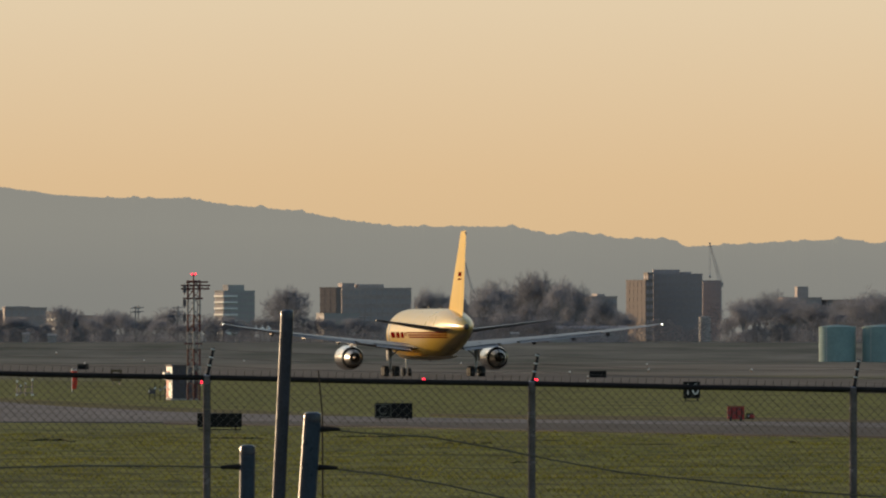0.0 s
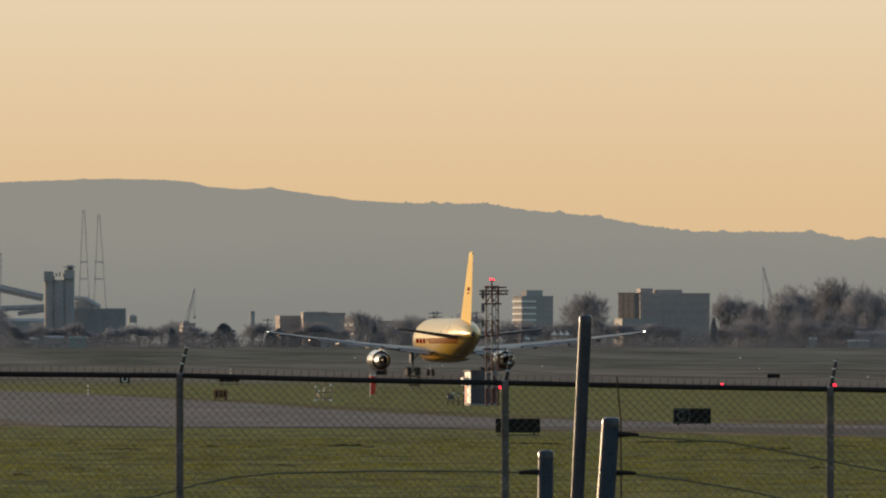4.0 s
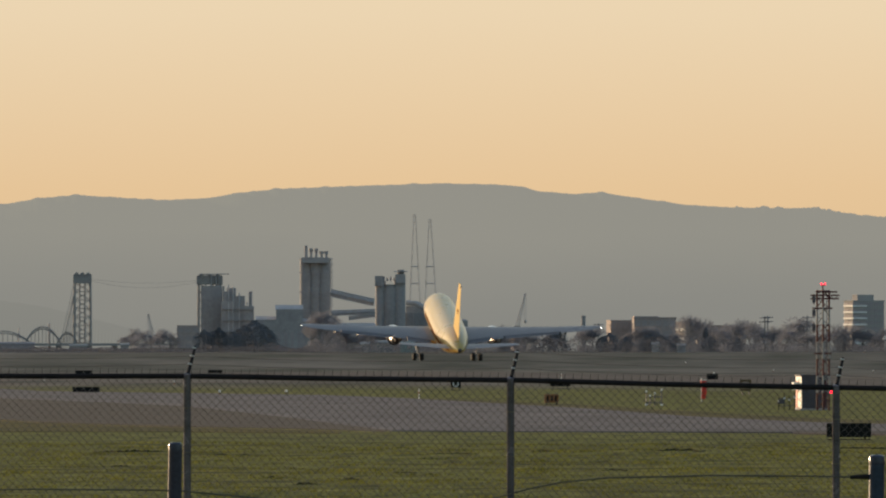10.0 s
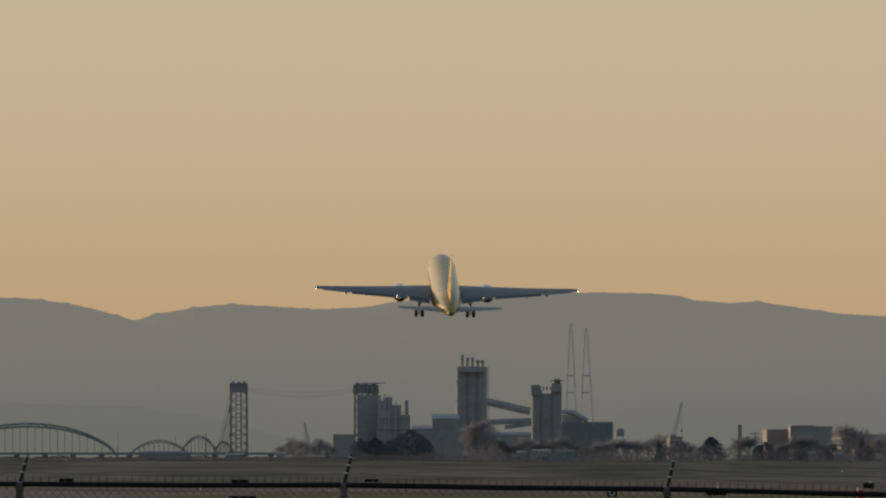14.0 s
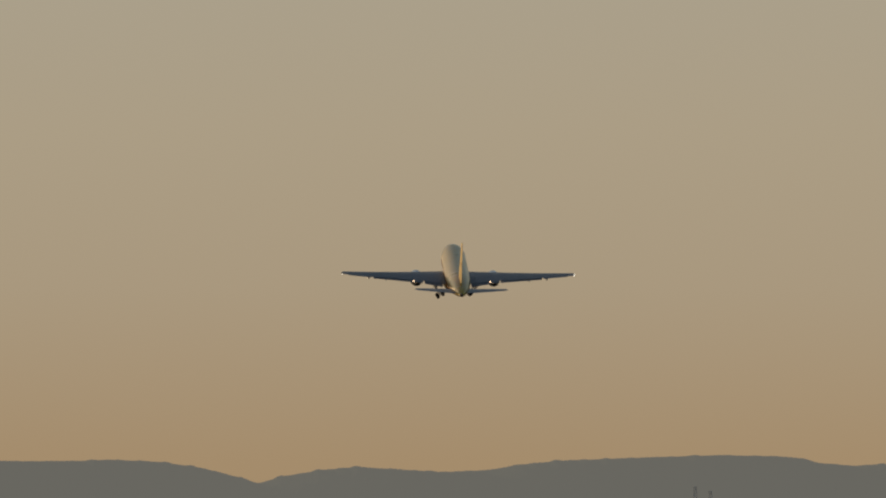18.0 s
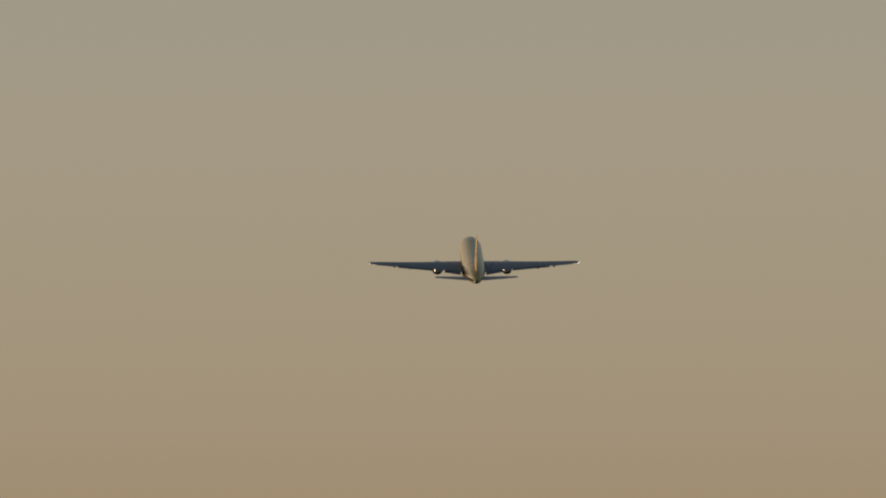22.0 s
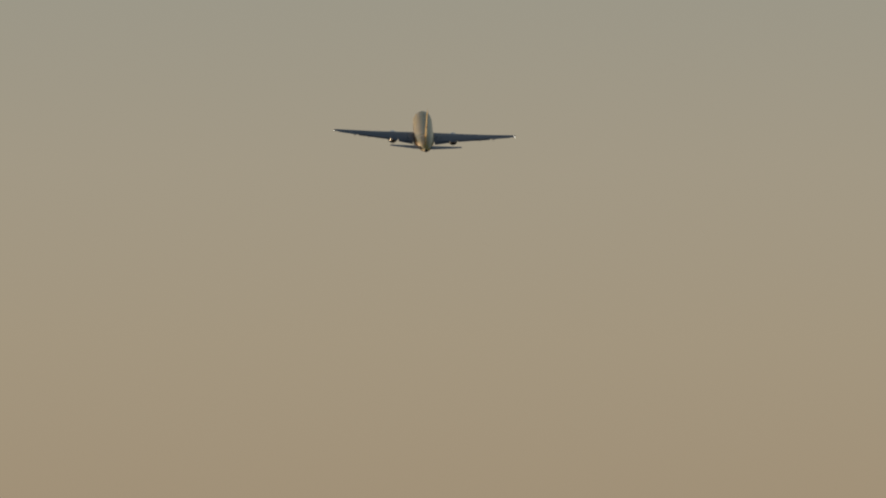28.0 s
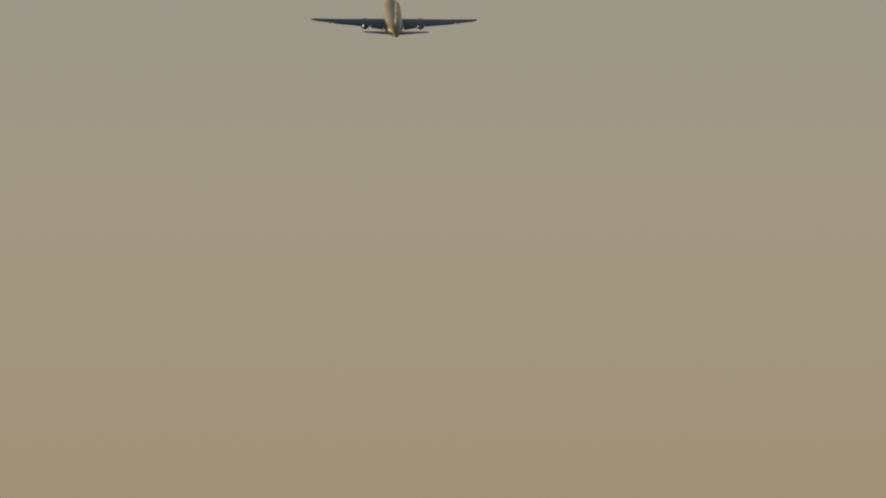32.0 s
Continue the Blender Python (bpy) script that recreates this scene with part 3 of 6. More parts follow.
def build_airliner():
    wings = []
    plane = thing("cargo_airliner", pose(26.7, 1427, 0), "yellow twin-engined cargo jet with red stripes taking off", "airliner")
    # hull
    bm = bms()
    n = 40
    fine = [0.0, 0.15, 0.35, 0.6, 0.9, 1.3, 1.8, 2.4, 3.0, 3.75] + [4.5 + 0.75 * k for k in range(58)] + [48.25, 48.5]
    rings = [[bm.verts.new(hull_pt(s, 360 * k / n)) for k in range(n)] for s in fine]
    for a, b in zip(rings, rings[1:]):
        for k in range(n):
            bm.faces.new((a[k], a[(k + 1) % n], b[(k + 1) % n], b[k]))
    bm.faces.new(rings[0][::-1])
    bm.faces.new(rings[-1])
    hull = part("fuselage", bm, M_YELLOW, plane, "glossy yellow fuselage", True)
    # belly fairing
    bm = bms()
    prof = [(13.0, 0.6, 0.05), (15.0, 2.3, 0.4), (18.0, 2.6, 0.5), (24.0, 2.6, 0.5), (27.5, 2.3, 0.35), (30.5, 0.8, 0.05)]
    rr = [[bm.verts.new((w * math.cos(math.pi * k / 12), AXLE - s, MID - 2.35 - h * math.sin(math.pi * k / 12))) for k in range(13)] for s, w, h in prof]
    for a, b in zip(rr, rr[1:]):
        for k in range(12):
            bm.faces.new((a[k], a[k + 1], b[k + 1], b[k]))
    bm.faces.new(rr[0])
    bm.faces.new(rr[-1])
    part("belly_fairing", bm, M_YELLOW, plane, "", True)
    # painted red stripes and emblem, on both sides
    for side in (0, 1):
        def ang(q):
            return 180 - q if side else q
        for k in range(3):
            z = 0.20 - k * 0.24
            part("stripe", hull_band(22.6 + k * 0.7, 43.8 - k * 0.5, z, z - 0.15, side), M_RED, hull, "thin red stripe along the side")
        # block emblem of three slanted shapes, plain
        for s0, s1 in ((10.4, 13.2), (14.1, 16.7), (17.6, 19.8)):
            part("emblem", hull_band(s0, s1, 0.20, -0.42, side, 6, 3, 0.5), M_RED, hull, "plain red block shape on the side")
        for k in range(2):
            part("emblem_bar", hull_band(20.6 + k * 1.0, 21.15 + k * 1.0, 0.20, -0.2, side, 3, 3, 0.4), M_RED, hull)
        part("cockpit_window", hull_patch(2.4, 3.7, ang(42), ang(20), 0.012, 3, 3), M_COCKPIT, hull, "dark cockpit window")
        for s in (8.2,):
            part("cabin_door", hull_patch(s, s + 1.05, ang(24), ang(-18), 0.012, 2, 6), M_WINGGREY, hull, "grey-edged cabin door")
    bm = bms()
    spin(bm, [(0.33, -0.02), (0.30, -0.35), (0.18, -0.42)], 16, "y", (0, AXLE - 48.45, MID + 0.73))
    part("exhaust_cone", bm, M_HOT, hull, "bare metal tail exhaust", True)
    # a small dark mark on the crown: the upper beacon and aerials
    for s, h in ((12.0, 0.32), (20.5, 0.34), (30.0, 0.30)):
        bm = bms()
        foil(bm, [(0, MID + 2.66, s, 0.5, 0.03), (0, MID + 2.7 + h, s + 0.25, 0.25, 0.015)], True)
        part("aerial", bm, M_DARK, hull)
    # wings
    for side in (-1, 1):
        bm = bms()
        foil(bm, [(side * x, MID + z, s, c, h) for x, z, s, c, h in WING])
        wing = part("wing", bm, M_WINGGREY, plane, "grey swept wing", True)
        wings.append((wing, side, Vector((side * 2.2, 0, MID - 1.5))))
        # flaps, ailerons: slightly drooped panels along the trailing edge
        for x0, x1, droop, nm in ((2.9, 6.6, 0.45, "flap"), (6.9, 8.6, 0.2, "inner_aileron"), (8.9, 17.2, 0.38, "flap"), (17.5, 22.4, 0.03, "aileron")):
            bm = bms()
            secs = []
            for x in (x0, (x0 + x1) / 2, x1):
                z, s, c, h = wing_at(x)
                secs.append((side * x, MID + z - 0.03 - droop * 0.30, s + c * 0.87, c * 0.27, 0.05 + h * 0.12))
            foil(bm, secs, tilt=-droop * 17)
            part(nm, bm, M_WINGGREY, wing, "", True)
        for x in (5.0, 10.6, 14.6, 18.2):
            z, s, c, h = wing_at(x)
            bm = bms()
            L = 3.1 if x < 16 else 2.0
            spin(bm, [(0.03, 0.0), (0.16, -0.3 * L), (0.23, -0.55 * L), (0.18, -0.8 * L), (0.02, -L)], 12, "y", (side * x, AXLE - s - c * 0.62, MID + z - 0.34))
            part("flap_fairing", bm, M_WINGGREY, wing, "", True)
        for x0, x1 in ((3.2, 7.0), (9.0, 22.0)):    # bright leading-edge slats
            bm = bms()
            secs = []
            for x in (x0, (x0 + x1) / 2, x1):
                z, s, c, h = wing_at(x)
                secs.append((side * x, MID + z - 0.05, s - 0.14 * c ** 0.5, c * 0.12, h * 0.42))
            foil(bm, secs)
            part("slat", bm, M_ALU, wing, "bare metal leading-edge slat", True)
        bm = bms()
        bmesh.ops.create_icosphere(bm, subdivisions=2, radius=0.085 if side > 0 else 0.05, matrix=Matrix.Translation((side * 23.72, AXLE - 31.75, MID + 1.04)))
        part("tip_light", bm, M_LAMPW, wing, "white wing-tip light", True)
        # engine
        eng = part("engine", spin(bms(), [(1.12, 0.35), (1.28, 0.30), (1.33, 0.0), (1.34, -1.2), (1.33, -2.6), (1.26, -3.7), (1.18, -4.3), (1.10, -4.32), (1.05, -3.6), (1.0, -2.0), (1.05, 0.0)], 32, "y", (side * 7.9, AXLE - 14.3, 2.03)),
                   M_ALU, plane, "polished metal engine nacelle", True)
        part("core_nozzle", spin(bms(), [(0.99, -3.2), (0.97, -4.3), (0.82, -5.3), (0.60, -6.2), (0.53, -6.22), (0.5, -5.5)], 28, "y", (side * 7.9, AXLE - 14.3, 2.03)), M_NOZZLE, eng, "shiny core nozzle", True)
        part("exhaust_plug", spin(bms(), [(0.44, -5.6), (0.40, -6.2), (0.22, -6.75), (0.04, -7.05)], 20, "y", (side * 7.9, AXLE - 14.3, 2.03)), M_HOT, eng, "heat-stained exhaust plug", True)
        part("fan_duct", spin(bms(), [(1.06, -3.6), (1.03, -3.62), (0.9, -3.4)], 28, "y", (side * 7.9, AXLE - 14.3, 2.03)), M_HOT, eng)
        bm = bms()
        foil(bm, [(0, 3.3, 15.6, 5.4, 0.2), (0, MID - 0.9, 18.7, 4.2, 0.2)], True)
        bmesh.ops.translate(bm, verts=bm.verts, vec=(side * 7.9, 0, 0))
        part("pylon", bm, M_WINGGREY, eng, "", True)
        # tailplane
        bm = bms()
        foil(bm, [(side * 0.6, MID + 0.25, 39.8, 6.0, 0.27), (side * 1.4, MID + 0.36, 40.5, 5.5, 0.25), (side * 9.0, MID + 1.40, 45.4, 2.15, 0.09), (side * 9.35, MID + 1.43, 46.0, 1.5, 0.05)], tilt=3.5)
        tail = part("tailplane", bm, M_TAILGREY, plane, "grey tailplane", True)
        bm = bms()
        foil(bm, [(side * 1.7, MID + 0.50, 44.7, 1.5, 0.09), (side * 8.9, MID + 1.42, 46.9, 0.72, 0.04)], tilt=3.5)
        part("elevator", bm, M_TAILGREY, tail, "", True)
    # fin
    bm = bms()
    foil(bm, [(0, MID + 1.9, 35.6, 10.2, 0.29), (0, MID + 2.6, 36.5, 9.5, 0.27), (0, MID + 10.55, 44.5, 3.6, 0.12), (0, MID + 10.9, 45.2, 2.8, 0.06)], True)
    fin = part("fin", bm, M_FIN, plane, "tall yellow tail fin", True)
    bm = bms()
    foil(bm, [(0, MID + 2.4, 43.5, 2.8, 0.13), (0, MID + 10.55, 46.95, 1.3, 0.06)], True)
    part("rudder", bm, M_FIN, fin, "", True)
    for side in (-1, 1):      # plain red shapes painted on both faces of the fin
        skin = ((0, 0.15, 0.35, 0.55, 0.78, 1), (0, 0.9, 1.0, 0.86, 0.5, 0.03)) if side > 0 else ((0, 0.12, 0.3, 0.55, 0.8, 1), (0, 0.6, 0.68, 0.52, 0.2, 0.03))
        for z0, z1 in ((6.1, 6.55), (5.7, 5.88)):
            bm = bms()
            rows = []
            for z in (z0, z1):
                f = (z - 2.6) / 7.95
                lead, chord, half = 36.5 + 8.0 * f, 9.5 - 5.9 * f, 0.27 - 0.15 * f
                row = []
                for q in range(7):
                    p = 0.50 + 0.05 * q
                    row.append(bm.verts.new((side * (half * float(np.interp(p, *skin)) + 0.012), AXLE - lead - chord * p, MID + z)))
                rows.append(row)
            for q in range(6):
                bm.faces.new((rows[0][q], rows[0][q + 1], rows[1][q + 1], rows[1][q]))
            part("fin_emblem", bm, M_RED, fin, "plain red shape on the fin")
    bm = bms()
    spin(bm, [(0.02, 0.0), (0.12, -0.1), (0.10, -0.3)], 10, "y", (0, AXLE - 47.9, MID + 10.65))
    part("fin_tip_fairing", bm, M_WINGGREY, fin)
    # landing gear: origin at the hinge, so that it folds
    gears, trucks = [], []
    for side in (-1, 1):
        hinge = Vector((side * 4.65, -0.1, 3.35))
        g = new("main_gear", bpy.data.meshes.new("main_gear"))
        bm = bms()
        rods(bm, [(0, 0, 0.25), (0, 0, -1.3)], 0.20, 0.19, 12)
        rods(bm, [(0, 0, -1.3), (0, 0, -2.72)], 0.12, 0.12, 10)
        rods(bm, [(0, 0.75, -2.77), (0, -0.75, -2.77)], 0.12, 0.12, 8)
        rods(bm, [(0, 0, -1.2), (-side * 1.5, 0.1, 0.1)], 0.09, 0.07, 8)
        rods(bm, [(0, 0, -1.2), (0, 1.4, 0.1)], 0.08, 0.07, 8)
        bm.to_mesh(g.data)
        bm.free()
        g.data.materials.append(M_GEAR)
        g.parent = plane
        g.matrix_basis = Matrix.Translation(hinge)
        g["label"] = "main landing gear leg"
        first = None
        for yy in (0.72, -0.72):
            for xx in (-0.57, 0.57):
                if first is None:
                    first = part("wheel", wheel_mesh(bms(), 0, 0, 0, 0.60, 0.54), M_TYRE, g, "black tyre", True)
                    first.matrix_basis = Matrix.Translation((xx, yy, -2.77))
                    trucks.append((first, xx, yy))
                else:
                    trucks.append((share(first, Matrix.Translation((xx, yy, -2.77)), g), xx, yy))
        bm = bms()
        box(bm, side * 0.32, side * 0.36, -0.55, 0.55, -1.6, 0.35, 0.015)
        part("gear_door", bm, M_WINGGREY, g, "pale gear door")
        gears.append((g, side, hinge))
    hinge = Vector((0, AXLE - 4.9, 2.35))
    g = new("nose_gear", bpy.data.meshes.new("nose_gear"))
    bm = bms()
    rods(bm, [(0, 0, 0.2), (0, 0, -1.88)], 0.11, 0.09, 10)
    rods(bm, [(-0.42, 0, -1.88), (0.42, 0, -1.88)], 0.06, 0.06, 8)
    rods(bm, [(0, 0, -0.9), (0, 1.1, 0.1)], 0.06, 0.05, 8)
    bm.to_mesh(g.data)
    bm.free()
    g.data.materials.append(M_GEAR)
    g.parent = plane
    g.matrix_basis = Matrix.Translation(hinge)
    g["label"] = "nose landing gear leg"
    w0 = part("wheel", wheel_mesh(bms(), 0, 0, 0, 0.47, 0.34), M_TYRE, g, "black tyre", True)
    w0.matrix_basis = Matrix.Translation((-0.33, 0, -1.88))
    share(w0, Matrix.Translation((0.33, 0, -1.88)), g)
    gears.append((g, 0, hinge))
    bm = bms()
    spin(bm, [(0.05, 0), (0.13, -0.05), (0.1, -0.16), (0.02, -0.22)], 10, "z", (0, AXLE - 22.5, MID - 2.75))
    part("lower_beacon", bm, M_RED, hull)
    return plane, gears, wings, trucks


airliner, gears, wings, trucks = build_airliner()


# ---------------------------------------------------------------- boundary fence
FENCE_D = 126.0
POSTS = [-2268, -1695, -1122, -550, 26, 601, 1170, 1743]
RAIL_DROP = [161, 162, 164, 171, 184, 195, 205, 214]


def build_fence():
    fence = thing("chain_link_fence", pose(0, 0, 0), "galvanised chain-link fence topped with barbed wire on leaning arms", "fence")
    pts = []
    for u, v in zip(POSTS, RAIL_DROP):
        x = FENCE_D * math.tan(u * T)
        pts.append((x, FENCE_D, top(v, FENCE_D)))
    rng = random.Random(4)
    for x, y, z in pts:
        g = ground_z(x, y)
        bm = bms()
        spin(bm, [(0.036, g - 0.3), (0.036, z - 0.04), (0.039, z - 0.035), (0.039, z + 0.02), (0.02, z + 0.03)], 14, "z", (x, y, 0))
        post = part("post", bm, M_GALV, fence, "round galvanised post", True)
        bm = bms()
        a, b = Vector((x + 0.008, y, z + 0.03)), Vector((x + 0.064, y + 0.22, z + 0.275))
        rods(bm, [a, (a + b) / 2, b], 0.019, 0.014, 6)
        arm = part("arm", bm, M_RAIL, fence, "dark leaning barbed-wire arm")
        for k in range(3):
            c = a.lerp(b, 0.34 + 0.31 * k)
            part("wire_clip", rods(bms(), [c + Vector((-0.022, -0.02, 0.004)), c + Vector((0.014, -0.022, -0.002))], 0.008, 0.006, 6), M_WHITE, arm, "bright wire clip")
        for k in range(3):    # wire ties
            zz = z - 0.3 - 0.42 * k
            bm = bms()
            spin(bm, [(0.039, zz - 0.006), (0.041, zz), (0.039, zz + 0.006)], 12, "z", (x, y, 0))
            part("tie", bm, M_WIRE, fence)
    P, R = 0.078, 0.0038
    for i, ((x0, y0, z0), (x1, y1, z1)) in enumerate(zip(pts, pts[1:])):
        bm = bms()
        rods(bm, [(x0 + 0.03, y0 - 0.01, z0), ((x0 + x1) / 2, y0 - 0.01, (z0 + z1) / 2 - 0.006), (x1 - 0.03, y1 - 0.01, z1)], 0.026, 0.026, 10)
        part("top_rail", bm, M_RAIL, fence, "dark top rail", True)
        # woven wire: zigzag strands, each hooked into the next
        verts, faces = [], []
        cols = int((x1 - x0) / P) * 2
        step = (x1 - x0) / cols
        g = ground_z(x0, y0) + 0.05
        for c in range(cols):
            xl = x0 + c * step
            f = (c + 0.5) / cols
            ztop = z0 + (z1 - z0) * f + 0.035
            zz, k = ztop, 0
            pl = []
            while zz > g:
                pl.append((xl + (0.0 if (k + c) % 2 else step * 1.04) + rng.uniform(-0.0015, 0.0015), FENCE_D + (0.004 if (k + c) % 2 else -0.004), zz))
                zz -= P / 2
                k += 1
            # twisted barb at the top
            px, py, pz = pl[0]
            if c % 2 == 0:
                pl.insert(0, (px + 0.006, py, pz + 0.036))
            base = len(verts)
            for px, py, pz in pl:
                verts += [(px - R, py, pz), (px + R * 0.5, py - R, pz), (px + R * 0.5, py + R, pz)]
            for k in range(len(pl) - 1):
                a = base + 3 * k
                for q in range(3):
                    faces.append((a + q, a + (q + 1) % 3, a + 3 + (q + 1) % 3, a + 3 + q))
        tagged(raw("woven_wire", verts, faces, M_WIRE, fence, "diamond wire mesh"), kind="stuff")
        # barbed wires, a little slack
        for k in range(3):
            f = 0.34 + 0.31 * k
            a = Vector((x0 + 0.008 + 0.056 * f, y0 + 0.22 * f, z0 + 0.03 + 0.245 * f))
            b = Vector((x1 + 0.008 + 0.056 * f, y1 + 0.22 * f, z1 + 0.03 + 0.245 * f))
            bm = bms()
            rods(bm, [a.lerp(b, q / 8) - Vector((0, 0, 0.03 * 4 * (q / 8) * (1 - q / 8))) for q in range(9)], 0.0016, 0.0016, 4)
            for q in range(1, 24):
                c = a.lerp(b, q / 24) - Vector((0, 0, 0.03 * 4 * (q / 24) * (1 - q / 24)))
                rods(bm, [c + Vector((-0.008, 0, -0.012)), c + Vector((0.008, 0, 0.012))], 0.0015, 0.0012, 3)
            part("barbed_wire", bm, M_WIRE, fence)


build_fence()


# ---------------------------------------------------------------- old posts and cables before the fence
POST_D = 104.0


def post_at(name, u, drop, u_low, width, material, label, d=POST_D):
    """A round steel post whose head is at the given bearing and drop; u_low is its bearing 330 steps under the horizon's 115."""
    x, y = spot(u, d)
    z = top(drop, d)
    xb, _ = spot(u_low, d)
    zb = top(397, d)
    g = ground_z(x, y)
    k = (z - g + 0.3) / (z - zb)
    low = Vector((x + (xb - x) * k, y, g - 0.3))
    r = width * T * d / 2
    t = thing(name, Matrix.Translation((x, y, g)), label, "post")
    off = Vector((x, y, g))
    bm = bms()
    rods(bm, [low - off, Vector((x, y, z - 0.03)) - off], r * 1.08, r, 20)
    part("shaft", bm, material, t, "", True)
    bm = bms()
    spin(bm, [(r * 1.01, -0.05), (r * 1.03, 0.0), (r * 0.95, 0.018), (r * 0.6, 0.03)], 18, "z", (0, 0, z - 0.02 - g))
    part("cap", bm, M_PIPE if material is M_BLUEP else material, t, "", True)
    return t, (x, y, z), r


def clamp(parent, p, off, side, L=0.16):
    bm = bms()
    q = Vector(p) - Vector(off)
    rods(bm, [q, q + Vector((side * L * 0.5, 0, 0)), q + Vector((side * L, 0, -0.004))], 0.024, 0.014, 8)
    part("clamp", bm, M_RAIL, parent, "dark cable clamp")


def build_posts():
    short, ps, rs = post_at("short_post", 98, 305, 97, 28, M_BLUEP, "short weathered blue steel post with a cable clamp")
    tall, pt, rt = post_at("tall_post", 168, 66, 153, 23, M_PIPE, "tall leaning galvanised steel pipe post")
    blue, pb, rb = post_at("blue_post", 213, 247, 203, 32, M_BLUEP, "leaning weathered blue steel post with two cable clamps")
    left, pl, rl = post_at("short_post", -1143, 283, -1145, 25, M_PIPE, "short grey steel post beside the fence")
    def off(p):
        return (p[0], p[1], ground_z(p[0], p[1]))
    d = POST_D
    zc = top(342, d)
    clamp(short, (ps[0] - rs * 0.8, ps[1], zc), off(ps), -1)
    z1, z2 = top(275, d), top(343, d)
    clamp(blue, (pb[0] + rb * 0.8, pb[1], z1), off(pb), 1)
    clamp(blue, (pb[0] + rb * 0.8 - 0.02, pb[1], z2), off(pb), 1)
    # thin rod standing behind the blue post
    bm = bms()
    x, y = spot(226, d + 1)
    g = ground_z(x, y)
    rods(bm, [(0.03, 0, -0.1), (0.02, 0, top(250, d) - g), (-0.012, 0, top(172, d) - g)], 0.008, 0.005, 6)
    for v in (190, 212):
        bmesh.ops.create_icosphere(bm, subdivisions=1, radius=0.012, matrix=Matrix.Translation((0.002, 0, top(v, d) - g)))
    r = part("steel_rod", bm, M_RAIL)
    r.matrix_basis = Matrix.Translation((x, y, g))
    tagged(r, "thin dark steel rod upright beside the blue post", "rod")
    # slack cables
    def cable(rows, label):
        bm = bms()
        rods(bm, [(*spot(u, d), top(v, d)) for u, v in rows], 0.0068, 0.0068, 6)
        tagged(part("cable", bm, M_CABLE), label, "cable")
    cable([(240, 276), (300, 282), (420, 289), (520, 306), (640, 330), (760, 352), (900, 366), (1060, 384), (1240, 396), (1600, 430)], "slack dark steel cable from the blue post")
    cable([(240, 344), (340, 356), (440, 372), (540, 394), (640, 420), (900, 470)], "slack lower steel cable from the blue post")
    cable([(70, 343), (-10, 341), (-200, 340), (-380, 344), (-460, 352), (-520, 364), (-600, 386), (-760, 396), (-1000, 380), (-1143, 366), (-1400, 364), (-1900, 372)], "slack dark steel cable between short posts")


build_posts()


# ---------------------------------------------------------------- airfield equipment
def lettering(text, size, material, parent, m, depth=0.004):
    cu = bpy.data.curves.new("lettering", "FONT")
    cu.body, cu.size, cu.extrude, cu.align_x, cu.align_y = text, size, depth, "CENTER", "CENTER"
    tmp = bpy.data.objects.new("tmp", cu)
    me = bpy.data.meshes.new_from_object(tmp)
    bpy.data.objects.remove(tmp)
    me.materials.append(material)
    ob = new("lettering", me)
    ob.parent = parent
    ob.matrix_basis = m
    return ob


def box_part(name, dims, material, parent, label="", bev=0.0):
    return part(name, box(bms(), *dims, bev), material, parent, label)


def sign_box(u0, u1, v0, v1, label, text="", face=M_SIGNBLK, name="taxiway_sign", d=None, frame_mat=None, depth=0.22, tsize=0.7, tmat=None, toff=0.0):
    d = d or reach(v1 + 5)
    k = T * d
    w, z0, z1 = (u1 - u0) * k, top(v1, d), top(v0, d)
    t = thing(name, stand((u0 + u1) / 2, d), label, "sign", "airfield signs")
    gz = ground_z(*spot((u0 + u1) / 2, d))
    a, b = z0 - gz, z1 - gz
    box_part("panel", (-w / 2, w / 2, -depth / 2, depth / 2, a, b), face, t, "", 0.03)
    box_part("base", (-w / 2 + 0.05, w / 2 - 0.05, -0.2, 0.2, 0.0, 0.05), M_OLDASPH, t, "dark base pad")
    for s in (-0.36, 0.36) if w > 0.8 else (0.0,):
        part("leg", rods(bms(), [(s * w, 0, 0.05), (s * w, 0, a + 0.05)], 0.04, 0.04, 8), M_RAIL, t)
    if frame_mat:
        for dims in ((-w / 2, w / 2, -depth / 2 - 0.02, -depth / 2 - 0.004, b - 0.15, b), (-w / 2, w / 2, -depth / 2 - 0.02, -depth / 2 - 0.004, a, a + 0.15),
                     (-w / 2, -w / 2 + 0.15, -depth / 2 - 0.02, -depth / 2 - 0.004, a + 0.152, b - 0.152), (w / 2 - 0.15, w / 2, -depth / 2 - 0.02, -depth / 2 - 0.004, a + 0.152, b - 0.152)):
            box_part("border", dims, frame_mat, t)
    if text:
        lettering(text, (b - a) * tsize * 1.35, tmat or M_WHITE, t, pose(toff * w, -depth / 2 - 0.012, (a + b) / 2, 90, 0, 0))
    return t, w, a, b


